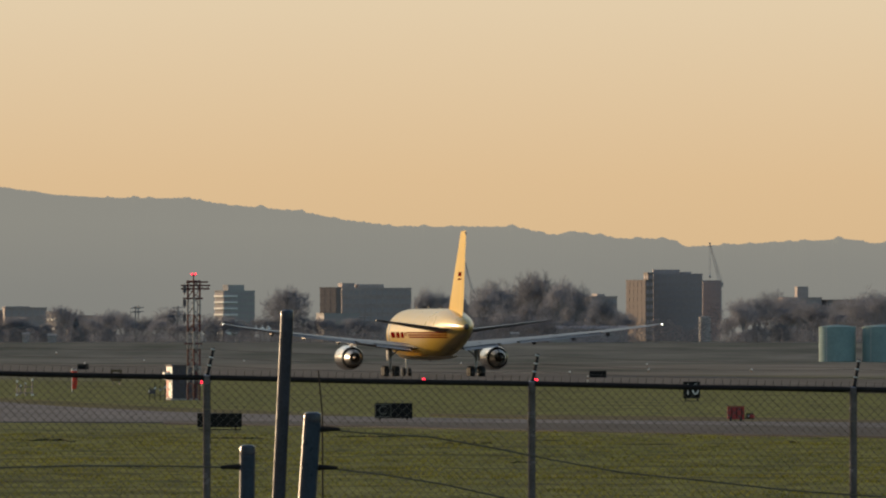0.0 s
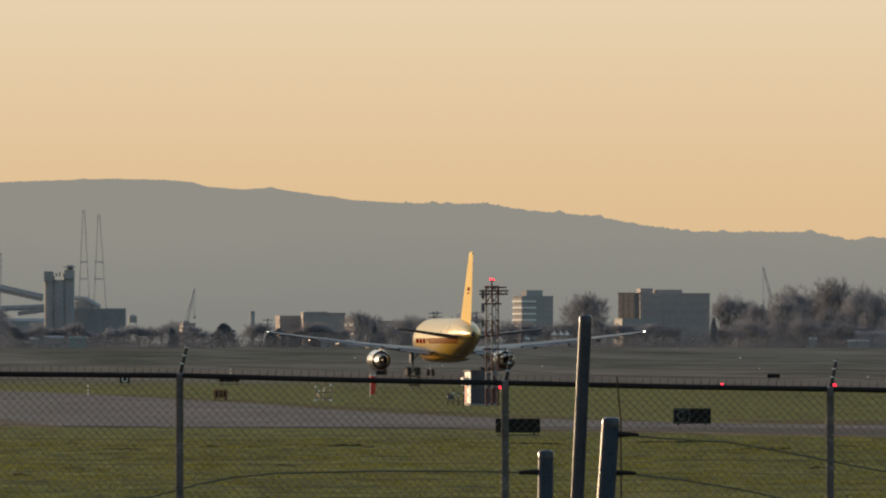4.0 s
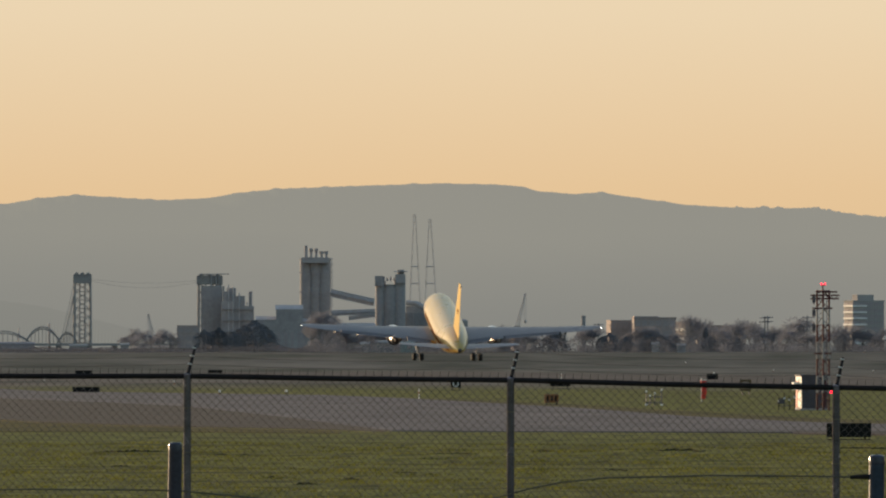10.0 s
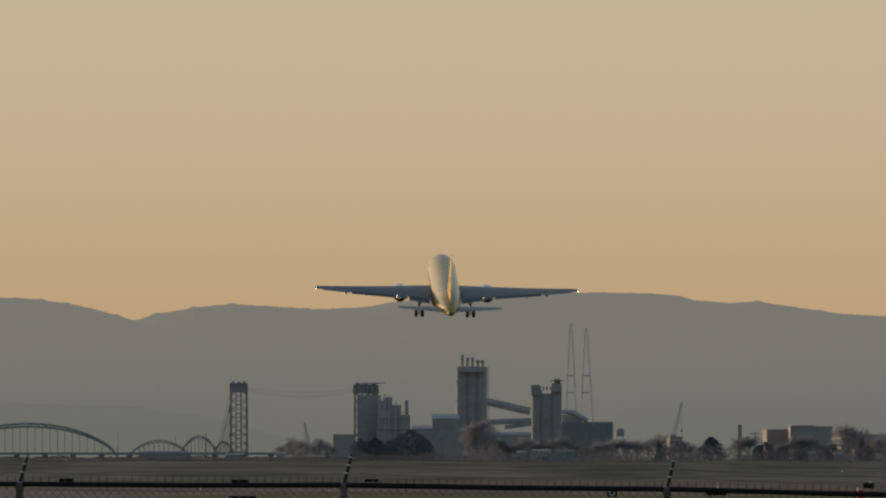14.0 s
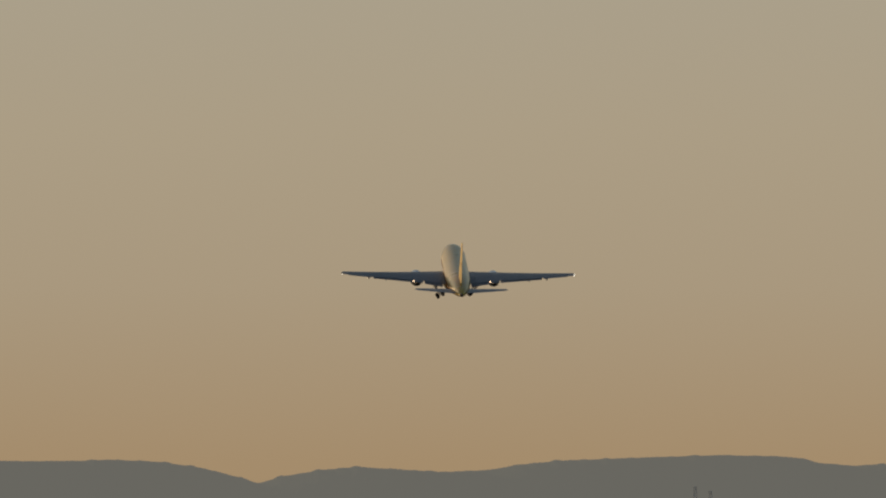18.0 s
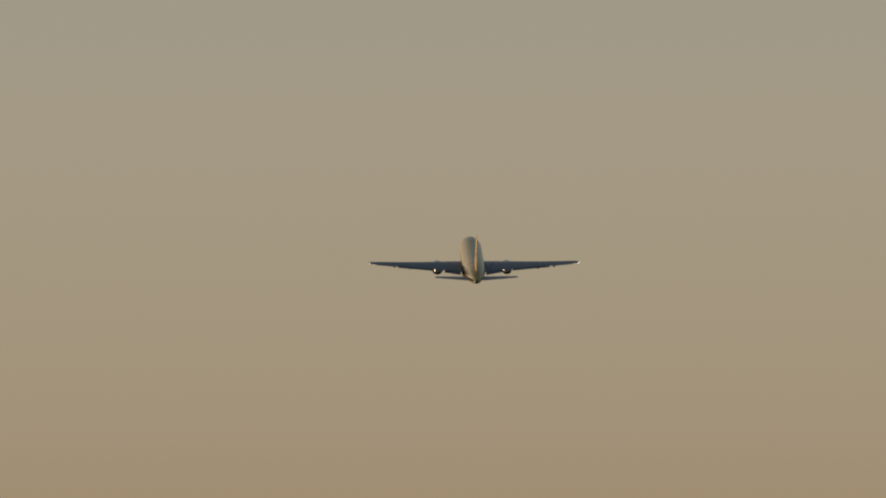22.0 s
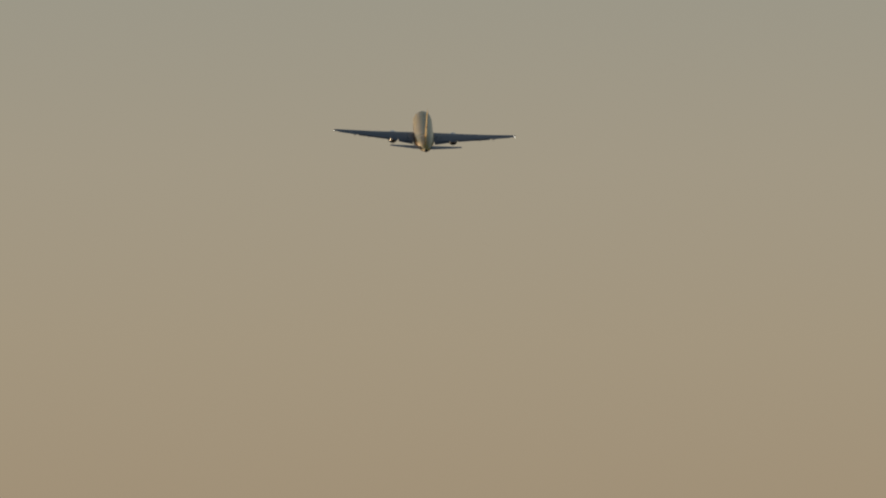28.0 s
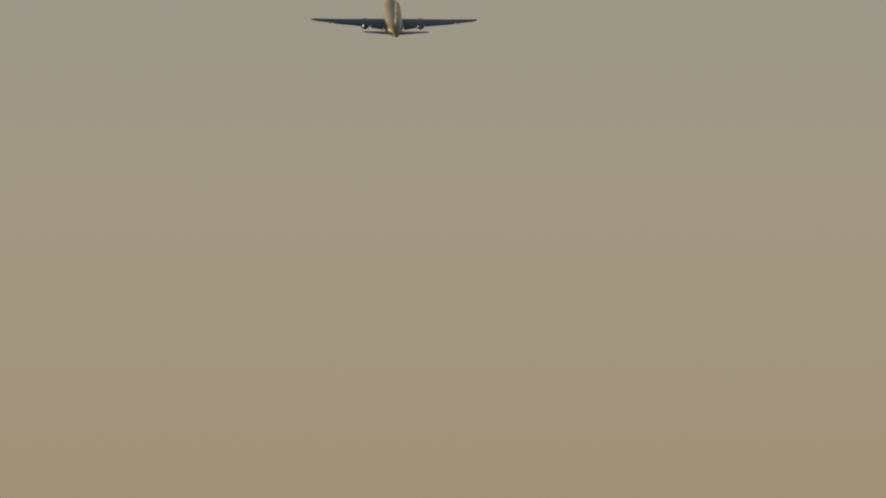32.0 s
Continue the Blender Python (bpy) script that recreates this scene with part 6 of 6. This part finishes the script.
    part("leg", lattice(bms(), ((-812 + 825) * k, -2, 0), ((-812 + 825) * k, -2, 9.0), 0.6, 0.6, 6, 0.12, 4), M_STEELD, t)
    # right hall with sloping pipes
    um = -690
    t = thing("store_hall", stand(um, d), "long grey storage hall with roof ducts", "industrial hall")
    blk(t, "wall", -737, -645, None, 52, M_CONC, um, -6, 6)
    blk(t, "roof_house", -735, -700, 51.8, 40, M_CONCD, um, -3, 3)
    blk(t, "roof_house", -722, -712, 39.8, 34, M_CONCD, um, -2, 2)
    for q in range(9):
        blk(t, "rib", -733 + q * 10, -731.6 + q * 10, None, 54, M_CONCD, um, -6.3, -6.05)
    g = ground_z(*spot(um, d))
    bm = bms()
    rods(bm, [((-735 - um) * k, -3, top(34, d) - g), ((-715 - um) * k, -3, top(36, d) - g), ((-690 - um) * k, -3, top(50, d) - g)], 0.8, 0.8, 8)
    part("duct", bm, M_STEELD, t)
    # left process building beside the bridge tower
    um = -1035
    t = thing("process_tower", stand(um, d), "stepped grey process building with pipes", "industrial hall")
    for u0, u1, v in ((-1062, -1040, 32), (-1046, -1020, 22), (-1022, -1004, 40), (-1058, -1046, 14)):
        blk(t, "block", u0, u1, None, v, M_CONCD if v > 25 else M_CONC, um, -4 - v * 0.02, 4)
    blk(t, "block", -1098, -1060, None, 4, M_CONCD, um, 5, 11, "grey block behind the bridge tower")
    blk(t, "block", -1052, -1036, None, 8, M_CONC, um, -3, 3)
    cyl(t, "stack", -1010, 6, None, 14, M_CONCD, um, "", 10)
    for u, v in ((-1049, 3), (-1041, 6), (-1030, 16), (-1016, 33)):
        cyl(t, "pipe", u, 2.2, None, v, M_STEELD, um, "", 8, -4.6)
    for v in (45, 65, 85):
        blk(t, "walkway", -1062, -1004, v + 1.2, v, M_CONCD, um, -5.4, -4.9)
    # tall twin-legged power masts
    for ua, va, legs in ((-720, -122, (-732, -706)), (-693, -114, (-706, -676))):
        dd = 4380.0
        kk = T * dd
        t = thing("power_mast", stand(ua, dd), "tall slender steel lattice mast", "mast", "lattice masts")
        g = ground_z(*spot(ua, dd))
        h = top(va, dd) - g
        for ul in legs:
            part("leg", lattice(bms(), ((ul - ua) * kk, 0, 0), (0.25 if ul > ua else -0.25, 0, h), 0.28, 0.18, 26, 0.05, 3), M_STEELD, t)
        for v in (-30, 0):
            w = (legs[1] - legs[0]) * kk * 0.25
            z = top(v, dd) - g
            part("crossbeam", rods(bms(), [(-w, 0, z), (w, 0, z)], 0.18, 0.18, 5), M_STEELD, t)
    # slender stack, water tank, cranes
    um = -421
    t = thing("chimney", stand(um, 4200), "slender grey chimney above the trees", "chimney")
    r = 4.2 * T * 4200
    h = top(57, 4200) - ground_z(*spot(um, 4200))
    part("shaft", spin(bms(), [(r * 1.1, 0), (r * 0.86, h)], 20), M_CONCD, t, "", True)
    part("rim", spin(bms(), [(r * 0.85, h - 0.9), (r * 0.93, h - 0.8), (r * 0.93, h - 0.1), (r * 0.85, h + 0.02)], 20), M_CONC, t)
    t = thing("water_tank", stand(-633, 4200), "small pale water tank on legs", "tank")
    kk = T * 4200
    h = top(64, 4200) - ground_z(*spot(-633, 4200))
    part("tank", spin(bms(), [(7.5 * kk, h - 2.4), (7.5 * kk, h - 0.4), (4 * kk, h), (0.1, h + 0.2)], 20), M_PALE, t, "", True)
    for x in (-1.1, 1.1):
        for y in (-1, 1):
            part("leg", rods(bms(), [(x, y, 0), (x * 0.9, y * 0.9, h - 2.3)], 0.14, 0.14, 6), M_STEELD, t)
    for ua, va, ub, vb, dd, lab in ((-538, 80, -524, 18, 4100, "thin lattice crane standing over trees"), (503, 66, 483, -20, 4150, "thin lattice crane behind bare trees"), (935, 20, 916, -55, 4500, "lattice crane above the tower block"), (-1183, 98, -1191, 54, 4100, "small distant lattice crane")):
        t = thing("crane", stand(ua, dd), lab, "crane", "cranes")
        kk = T * dd
        g = ground_z(*spot(ua, dd))
        za, zb = top(va, dd) - g, top(vb, dd) - g
        part("mast", lattice(bms(), (0, 0, 0), (0, 0, za), 0.5, 0.5, 6, 0.14, 4), M_STEELD, t)
        part("boom", lattice(bms(), (0, 0, za), ((ub - ua) * kk, 0, zb), 0.75, 0.22, 14, 0.075, 4), M_STEELD, t)
        box_part("cab", (-0.9, 0.9, -0.8, 0.8, za - 0.6, za + 0.9), M_CONCD, t, "", 0.05)
        for q in (-0.25, 0.25):
            part("hoist_rope", rods(bms(), [((ub - ua) * kk + q, -0.3, zb), ((ub - ua) * kk + q, -0.3, za + (zb - za) * 0.2)], 0.05, 0.05, 4), M_STEELD, t)
        part("hook_block", spin(bms(), [(0.12, -0.5), (0.4, -0.3), (0.4, 0.3), (0.12, 0.5)], 8, "z", ((ub - ua) * kk, -0.3, za + (zb - za) * 0.2)), M_STEELD, t)
        part("pendant", rods(bms(), [((ub - ua) * kk, 0.2, zb), (-0.9 if ub > ua else 0.9, 0.2, za + 0.4)], 0.05, 0.05, 4), M_STEELD, t)


build_works()


# ---------------------------------------------------------------- river bridges
def build_bridges():
    d = 4450.0
    k = T * d
    def tower(u0, u1, v, lab, spread=1.0):
        um = (u0 + u1) / 2
        t = thing("lift_bridge_tower", stand(um, d), lab, "bridge tower", "lift bridge towers")
        g = ground_z(*spot(um, d))
        h = top(v, d) - g
        w = (u1 - u0) * k / 2
        for y in (-2.2, 2.2):
            for x, r in ((-w, 0.5), (-w * 0.35, 0.24), (w * 0.3, 0.3), (w, 0.5)):
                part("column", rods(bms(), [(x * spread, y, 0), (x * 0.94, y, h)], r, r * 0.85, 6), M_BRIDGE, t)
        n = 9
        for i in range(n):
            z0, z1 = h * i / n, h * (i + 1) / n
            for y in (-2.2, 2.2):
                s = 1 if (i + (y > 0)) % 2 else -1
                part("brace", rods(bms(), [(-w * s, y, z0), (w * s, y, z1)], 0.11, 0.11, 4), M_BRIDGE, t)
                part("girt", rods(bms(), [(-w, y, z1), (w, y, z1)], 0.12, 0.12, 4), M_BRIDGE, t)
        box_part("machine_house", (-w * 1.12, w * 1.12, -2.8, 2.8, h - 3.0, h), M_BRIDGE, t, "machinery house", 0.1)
        for q in range(3):
            part("sheave", spin(bms(), [(0.5, -0.25), (0.6, -0.2), (0.6, 0.2), (0.5, 0.25)], 16, "y", (-w * 0.7 + w * 0.7 * q, -2.9, h + 0.1)), M_BRIDGE, t)
        return t, h, w
    t, h, w = tower(-1322, -1293, -16, "steel lift-bridge tower with a machinery house")
    g = ground_z(*spot(-1307, d))
    for x0 in (-1, 1):
        part("back_stay", rods(bms(), [(-w * 0.8, x0 * 2.2, h * 0.86), (-w * 2.6, x0 * 2.2, 0)], 0.15, 0.15, 6), M_BRIDGE, t)
        for f0, f1 in ((0.5, 1.7), (0.66, 2.0), (0.78, 2.3), (0.94, 2.9)):
            part("back_stay", rods(bms(), [(-w * 0.9, x0 * 2.2, h * f0), (-w * f1, x0 * 2.2, 0)], 0.08, 0.08, 5), M_BRIDGE, t)
    t, h, w = tower(-1103, -1062, -14, "steel lift-bridge tower crowded by pipes")
    for x, z, r in ((-0.7, 1.02, 0.2), (0.1, 1.0, 0.3), (0.55, 0.98, 0.35), (0.8, 1.01, 0.18), (1.2, 0.86, 0.3), (1.5, 0.72, 0.35)):
        part("pipe", rods(bms(), [(x * w, -3.4, 0), (x * w, -3.4, h * z)], r, r, 8), M_BRIDGE, t)
    part("crane_jib", rods(bms(), [(-w * 0.9, -3.4, h * 1.015), (w * 1.7, -3.4, h * 1.02)], 0.2, 0.16, 6), M_BRIDGE, t)
    # cables between the towers
    for q in range(2):
        a, b = Vector((*spot(-1293, d), top(-8 + 3 * q, d))), Vector((*spot(-1103, d), top(-6 + 3 * q, d)))
        bm = bms()
        rods(bm, [a.lerp(b, i / 12) - Vector((0, 0, (1.2 + q) * 4 * (i / 12) * (1 - i / 12))) for i in range(13)], 0.03, 0.03, 4)
        tagged(part("bridge_cable", bm, M_BRIDGE), "thin sagging cable between the bridge towers", "cable")
    # deck and piers
    deck = thing("bridge_deck", pose(0, 0, 0), "low grey river bridge deck on piers", "bridge")
    seg = list(range(-2000, -1050, 50))
    for a, b in zip(seg, seg[1:]):
        x0, y0 = spot(a, d)
        x1, y1 = spot(b, d)
        z = top(106, d)
        bm = bms()
        v = [bm.verts.new(p) for p in ((x0, y0 - 3, z - 0.8), (x1, y1 - 3, z - 0.8), (x1, y1 + 3, z - 0.8), (x0, y0 + 3, z - 0.8), (x0, y0 - 3, z), (x1, y1 - 3, z), (x1, y1 + 3, z), (x0, y0 + 3, z))]
        for q in ((0, 3, 2, 1), (4, 5, 6, 7), (0, 1, 5, 4), (1, 2, 6, 5), (2, 3, 7, 6), (3, 0, 4, 7)):
            bm.faces.new([v[i] for i in q])
        part("span", bm, M_BRIDGE, deck)
        part("pier", box(bms(), x0 - 0.8, x0 + 0.8, y0 - 2, y0 + 2, ground_z(x0, y0) - 1, z - 0.82), M_CONCD, deck)
    # arch span: two ribs with hangers
    def arch(ua, ub, v_end, v_mid, label, name, n=18, thick=7, rib=0.26, bulge=1.0):
        t = thing(name, pose(0, 0, 0), label, "bridge")
        for yy in (-2.5, 2.5):
            for off in (0, thick):
                pts = []
                for i in range(n + 1):
                    f = i / n
                    u = ua + (ub - ua) * f
                    v = v_end + (v_mid + off * 0.9 - v_end) * (4 * f * (1 - f)) ** bulge
                    x, y = spot(u, d)
                    pts.append((x, y + yy, top(v, d)))
                part("rib", rods(bms(), pts, rib, rib, 6), M_BRIDGE, t, "curved steel rib")
        for i in range(1, n):
            f = i / n
            u = ua + (ub - ua) * f
            v0 = v_end + (v_mid - v_end) * (4 * f * (1 - f)) ** bulge
            f1 = (i + 1) / n
            v1 = v_end + (v_mid + thick * 0.9 - v_end) * (4 * f1 * (1 - f1)) ** bulge
            x, y = spot(u, d)
            part("hanger", rods(bms(), [(x, y - 2.5, top(v0, d)), (x, y - 2.5, top(107, d))], 0.10, 0.10, 4), M_BRIDGE, t)
            u2 = ua + (ub - ua) * (i + 1) / n
            x2, y2 = spot(u2, d)
            part("web", rods(bms(), [(x, y - 2.5, top(v0, d)), (x2, y2 - 2.5, top(v1, d))], 0.12, 0.12, 4), M_BRIDGE, t)
    arch(-1838, -1522, 112, 55, "green-grey steel tied-arch bridge span in haze", "arch_bridge", 24, 6, 0.34, 0.7)
    arch(-1500, -1395, 108, 84, "low steel truss span of the river bridge", "truss_span", 12, 5, 0.12)
    arch(-1410, -1345, 106, 76, "peaked steel truss span of the river bridge", "truss_span", 10, 5, 0.12)
    arch(-1352, -1316, 106, 86, "short steel truss span of the river bridge", "truss_span", 8, 4, 0.12)
    for u in (-1522, -1420, -1367, -1365):
        x, y = spot(u, d)
        z = top(70 if u != -1420 else 78, d)
        p = part("mast", rods(bms(), [(x, y, 3.2), (x, y, z)], 0.25, 0.14, 6), M_STEELD)
        tagged(p, "thin mast beside the river bridge", "mast")
    # white sheds and boats on the bank, and a low dark pavilion
    for u0, u1, v0, mt, lab, dd in ((-1484, -1392, 104, M_CONCB, "long low dark shed on the river bank", 3320), (645, 770, 93, M_CONCB, "long low dark shed before bare trees", 2650), (564, 578, 104, M_PALE, "small pale hut before bare trees", 2640), (632, 668, 108, M_PALE, "low pale hut before bare trees", 2600),
                                     (-790, -755, 101, M_PALE, "low pale shed beside the works", 2640), (-745, -715, 102, M_TANK, "low teal shed beside the works", 2630), (-815, -800, 104, M_PALE, "small white hut by the dyke", 2625), (-1330, -1300, 108, M_PALE, "small white shed by the river", 3310),
                                     (-300, -288, 104, M_PALE, "small white hut by the dyke", 2600), (-255, -240, 107, M_PALE, "small white hut by the dyke", 2610), (-1240, -1225, 106, M_PALE, "small white hut by the river", 3200)):
        kk = T * dd
        t = thing("shed", stand((u0 + u1) / 2, dd), lab, "shed", "sheds")
        g = ground_z(*spot((u0 + u1) / 2, dd))
        h = max(1.4, top(v0, dd) - g)
        w = (u1 - u0) * kk / 2
        box_part("wall", (-w, w, -2, 2, 0, h * 0.8), mt, t, "", 0.04)
        bm = bms()
        n = 8
        r0 = [bm.verts.new((-w - 0.1, -2.2 * math.cos(math.pi * i / n), h * 0.8 + 0.01 + h * 0.22 * math.sin(math.pi * i / n))) for i in range(n + 1)]
        r1 = [bm.verts.new((w + 0.1, -2.2 * math.cos(math.pi * i / n), h * 0.8 + 0.01 + h * 0.22 * math.sin(math.pi * i / n))) for i in range(n + 1)]
        for i in range(n):
            bm.faces.new((r0[i], r0[i + 1], r1[i + 1], r1[i]))
        bm.faces.new(r0)
        bm.faces.new(r1[::-1])
        part("roof", bm, M_STEELD if mt is M_CONCD else mt, t)
        for q in range(max(1, int(w))):
            x = -w + 2 * w * (q + 0.5) / max(1, int(w))
            box_part("window", (x - 0.35, x + 0.35, -2.05, -2.004, h * 0.3, h * 0.6), M_GLASSD, t)
    # three white peaked tents before the offices
    for u in (113, 124, 135):
        t = thing("white_tent", stand(u, 2620), "small white peaked tent on the far dyke", "tent", "white tents")
        g = ground_z(*spot(u, 2620))
        z = top(99, 2620) - g
        for x in (-0.42, 0.42):
            for y in (-0.4, 0.4):
                part("pole", rods(bms(), [(x, y, 0), (x, y, z)], 0.04, 0.04, 6), M_GALV, t)
        part("canopy", spin(bms(), [(0.62, z), (0.6, z + 0.06), (0.22, z + 0.5), (0.03, z + 0.95)], 4), M_WHITE, t, "white peaked canopy")
    # poles along the far road
    for u, v, dd in ((-95, 57, 3000), (-25, 57, 3000), (-100, 58, 2990), (305, 75, 3000), (-394, 70, 3100)):
        x, y = spot(u, dd)
        g = ground_z(x, y)
        h = top(v, dd) - g
        t = thing("utility_pole", pose(x, y, g), "wooden utility pole with crossarms", "pole", "utility poles")
        part("shaft", rods(bms(), [(0, 0, 0), (0, 0, h)], 0.2, 0.14, 8), M_BARK, t)
        for z in (h - 0.4, h - 1.3):
            box_part("crossarm", (-1.2, 1.2, -0.07, 0.07, z - 0.08, z + 0.08), M_BARK, t)
        for x2 in (-1.05, -0.5, 0.5, 1.05):
            part("insulator", spin(bms(), [(0.05, 0), (0.09, 0.05), (0.05, 0.22)], 8, "z", (x2, 0, h - 0.31)), M_STEELD, t)


build_bridges()


# ---------------------------------------------------------------- movement
PLANE_ROWS = [  # seconds, ahead, across, height of the main wheels, pitch, bank (right wing down), heading (left)
    (0, 1433.0, 25.86, 0.00, 0.0, 0.00, 7.40),
    (1, 1489.6, 18.33, 0.00, 0.0, 0.00, 7.36),
    (2, 1549.3, 10.79, 0.00, 0.0, 0.00, 7.33),
    (3, 1611.7, 3.02, 0.00, 0.0, 0.00, 7.29),
    (4, 1676.7, -5.15, 0.00, 0.0, 0.00, 7.26),
    (4.5, 1710.1, -9.16, 0.00, 0.0, 0.00, 7.24),
    (6.5, 1848.8, -26.13, 0.00, 2.3, 0.00, 7.17),
    (7, 1884.6, -30.65, 0.00, 3.7, 0.00, 7.15),
    (7.5, 1920.9, -35.22, 0.00, 5.0, 0.00, 7.14),
    (8, 1957.5, -39.83, 0.00, 6.3, 0.00, 7.12),
    (8.5, 1994.4, -44.62, 0.00, 7.3, 0.00, 7.10),
    (9, 2031.7, -49.44, 0.78, 8.1, 0.00, 6.60),
    (9.5, 2069.2, -54.18, 1.40, 9.1, 0.00, 6.35),
    (10, 2107.0, -59.04, 2.70, 10.0, 0.40, 6.10),
    (10.5, 2145.1, -63.64, 4.38, 10.7, 0.40, 5.80),
    (11, 2183.3, -68.56, 6.81, 11.4, 0.30, 5.60),
    (11.5, 2221.8, -73.30, 9.75, 11.9, 0.20, 5.40),
    (12, 2260.4, -77.93, 13.03, 12.3, 0.10, 5.20),
    (12.5, 2299.2, -82.63, 16.80, 12.6, 0.00, 5.00),
    (13, 2338.1, -87.22, 20.93, 12.9, -0.10, 4.90),
    (13.5, 2377.2, -91.81, 25.32, 13.0, 0.10, 4.75),
    (14, 2416.4, -96.47, 30.09, 13.1, 0.70, 4.65),
    (14.5, 2454.1, -100.98, 34.93, 13.1, 0.60, 4.70),
    (16.5, 2604.9, -118.79, 55.05, 13.2, 0.20, 5.10),
    (17, 2642.7, -122.92, 59.99, 13.2, 0.10, 5.20),
    (18, 2720.3, -131.63, 70.15, 13.2, 0.40, 5.30),
    (19, 2798.0, -141.25, 80.34, 13.2, 0.65, 5.50),
    (20, 2874.3, -150.14, 90.70, 13.3, 0.10, 5.50),
    (21, 2950.2, -159.03, 101.36, 13.5, -0.50, 5.55),
    (22, 3026.0, -167.86, 112.22, 13.7, -0.40, 5.30),
    (23, 3101.6, -176.69, 123.24, 13.8, -0.20, 5.10),
    (24, 3181.7, -185.81, 134.60, 13.9, 0.10, 5.05),
    (25, 3262.0, -194.95, 146.17, 14.0, 0.70, 5.00),
    (25.5, 3299.1, -199.36, 151.90, 14.1, 0.90, 5.00),
    (27.5, 3446.8, -216.94, 175.36, 14.5, 1.90, 5.00),
    (28, 3483.6, -221.31, 181.34, 14.6, 2.00, 5.00),
    (29, 3557.3, -229.92, 193.43, 14.9, 2.00, 5.10),
    (30, 3631.0, -238.53, 205.52, 15.2, 1.20, 5.30),
    (31, 3704.7, -247.16, 217.65, 15.4, 0.40, 5.60),
    (32, 3779.9, -255.95, 229.66, 15.4, 0.20, 5.70),
]


def motions():
    walk(airliner, [(t, Matrix.Translation((x, y, z)) @ Euler((0, 0, radians(h))).to_matrix().to_4x4() @ Euler((radians(p), 0, 0)).to_matrix().to_4x4()
                     @ Euler((0, radians(b), 0)).to_matrix().to_4x4()) for t, y, x, z, p, b, h in PLANE_ROWS])
    for wing, side, root in wings:    # the wings bend up as they take the weight
        walk(wing, [(t, Matrix.Translation(root) @ Euler((0, radians(-side * a), 0)).to_matrix().to_4x4() @ Matrix.Translation(-root))
                    for t, a in ((0, 0), (6, 0), (8, 0.9), (10, 1.3), (12, 1.3), (14, 1.1), (17, 1.1), (21, 1.4), (24, 1.6), (28, 1.8), (32, 1.7))])
    for g, side, hinge in gears:
        if side:
            rows = [(0, 0), (8.8, 0), (10.2, 0), (15.2, 0), (16.5, 14 if side < 0 else 27), (18.0, 29 if side < 0 else 51), (19.0, 39 if side < 0 else 82), (20.3, 86), (32, 86)]
            walk(g, [(t, Matrix.Translation(hinge + Vector((0, 0, -0.5 if 10 < t < 20 else 0.0))) @ Euler((0, radians(side * a), 0)).to_matrix().to_4x4()) for t, a in rows])
        else:
            walk(g, [(t, Matrix.Translation(hinge) @ Euler((radians(a), 0, 0)).to_matrix().to_4x4()) for t, a in ((0, 0), (14.8, 0), (16.2, 45), (17.6, 88), (32, 88))])
    for wheel, x, y in trucks:    # each truck hangs nose-down once off the ground
        walk(wheel, [(t, Matrix.Translation((x, y * (1 - 0.08 * f), -2.77 + f * (-0.12 if y > 0 else 0.1)))) for t, f in ((0, 0), (8.9, 0), (10.2, 1), (17.5, 1), (20.3, 0), (32, 0))])


motions()
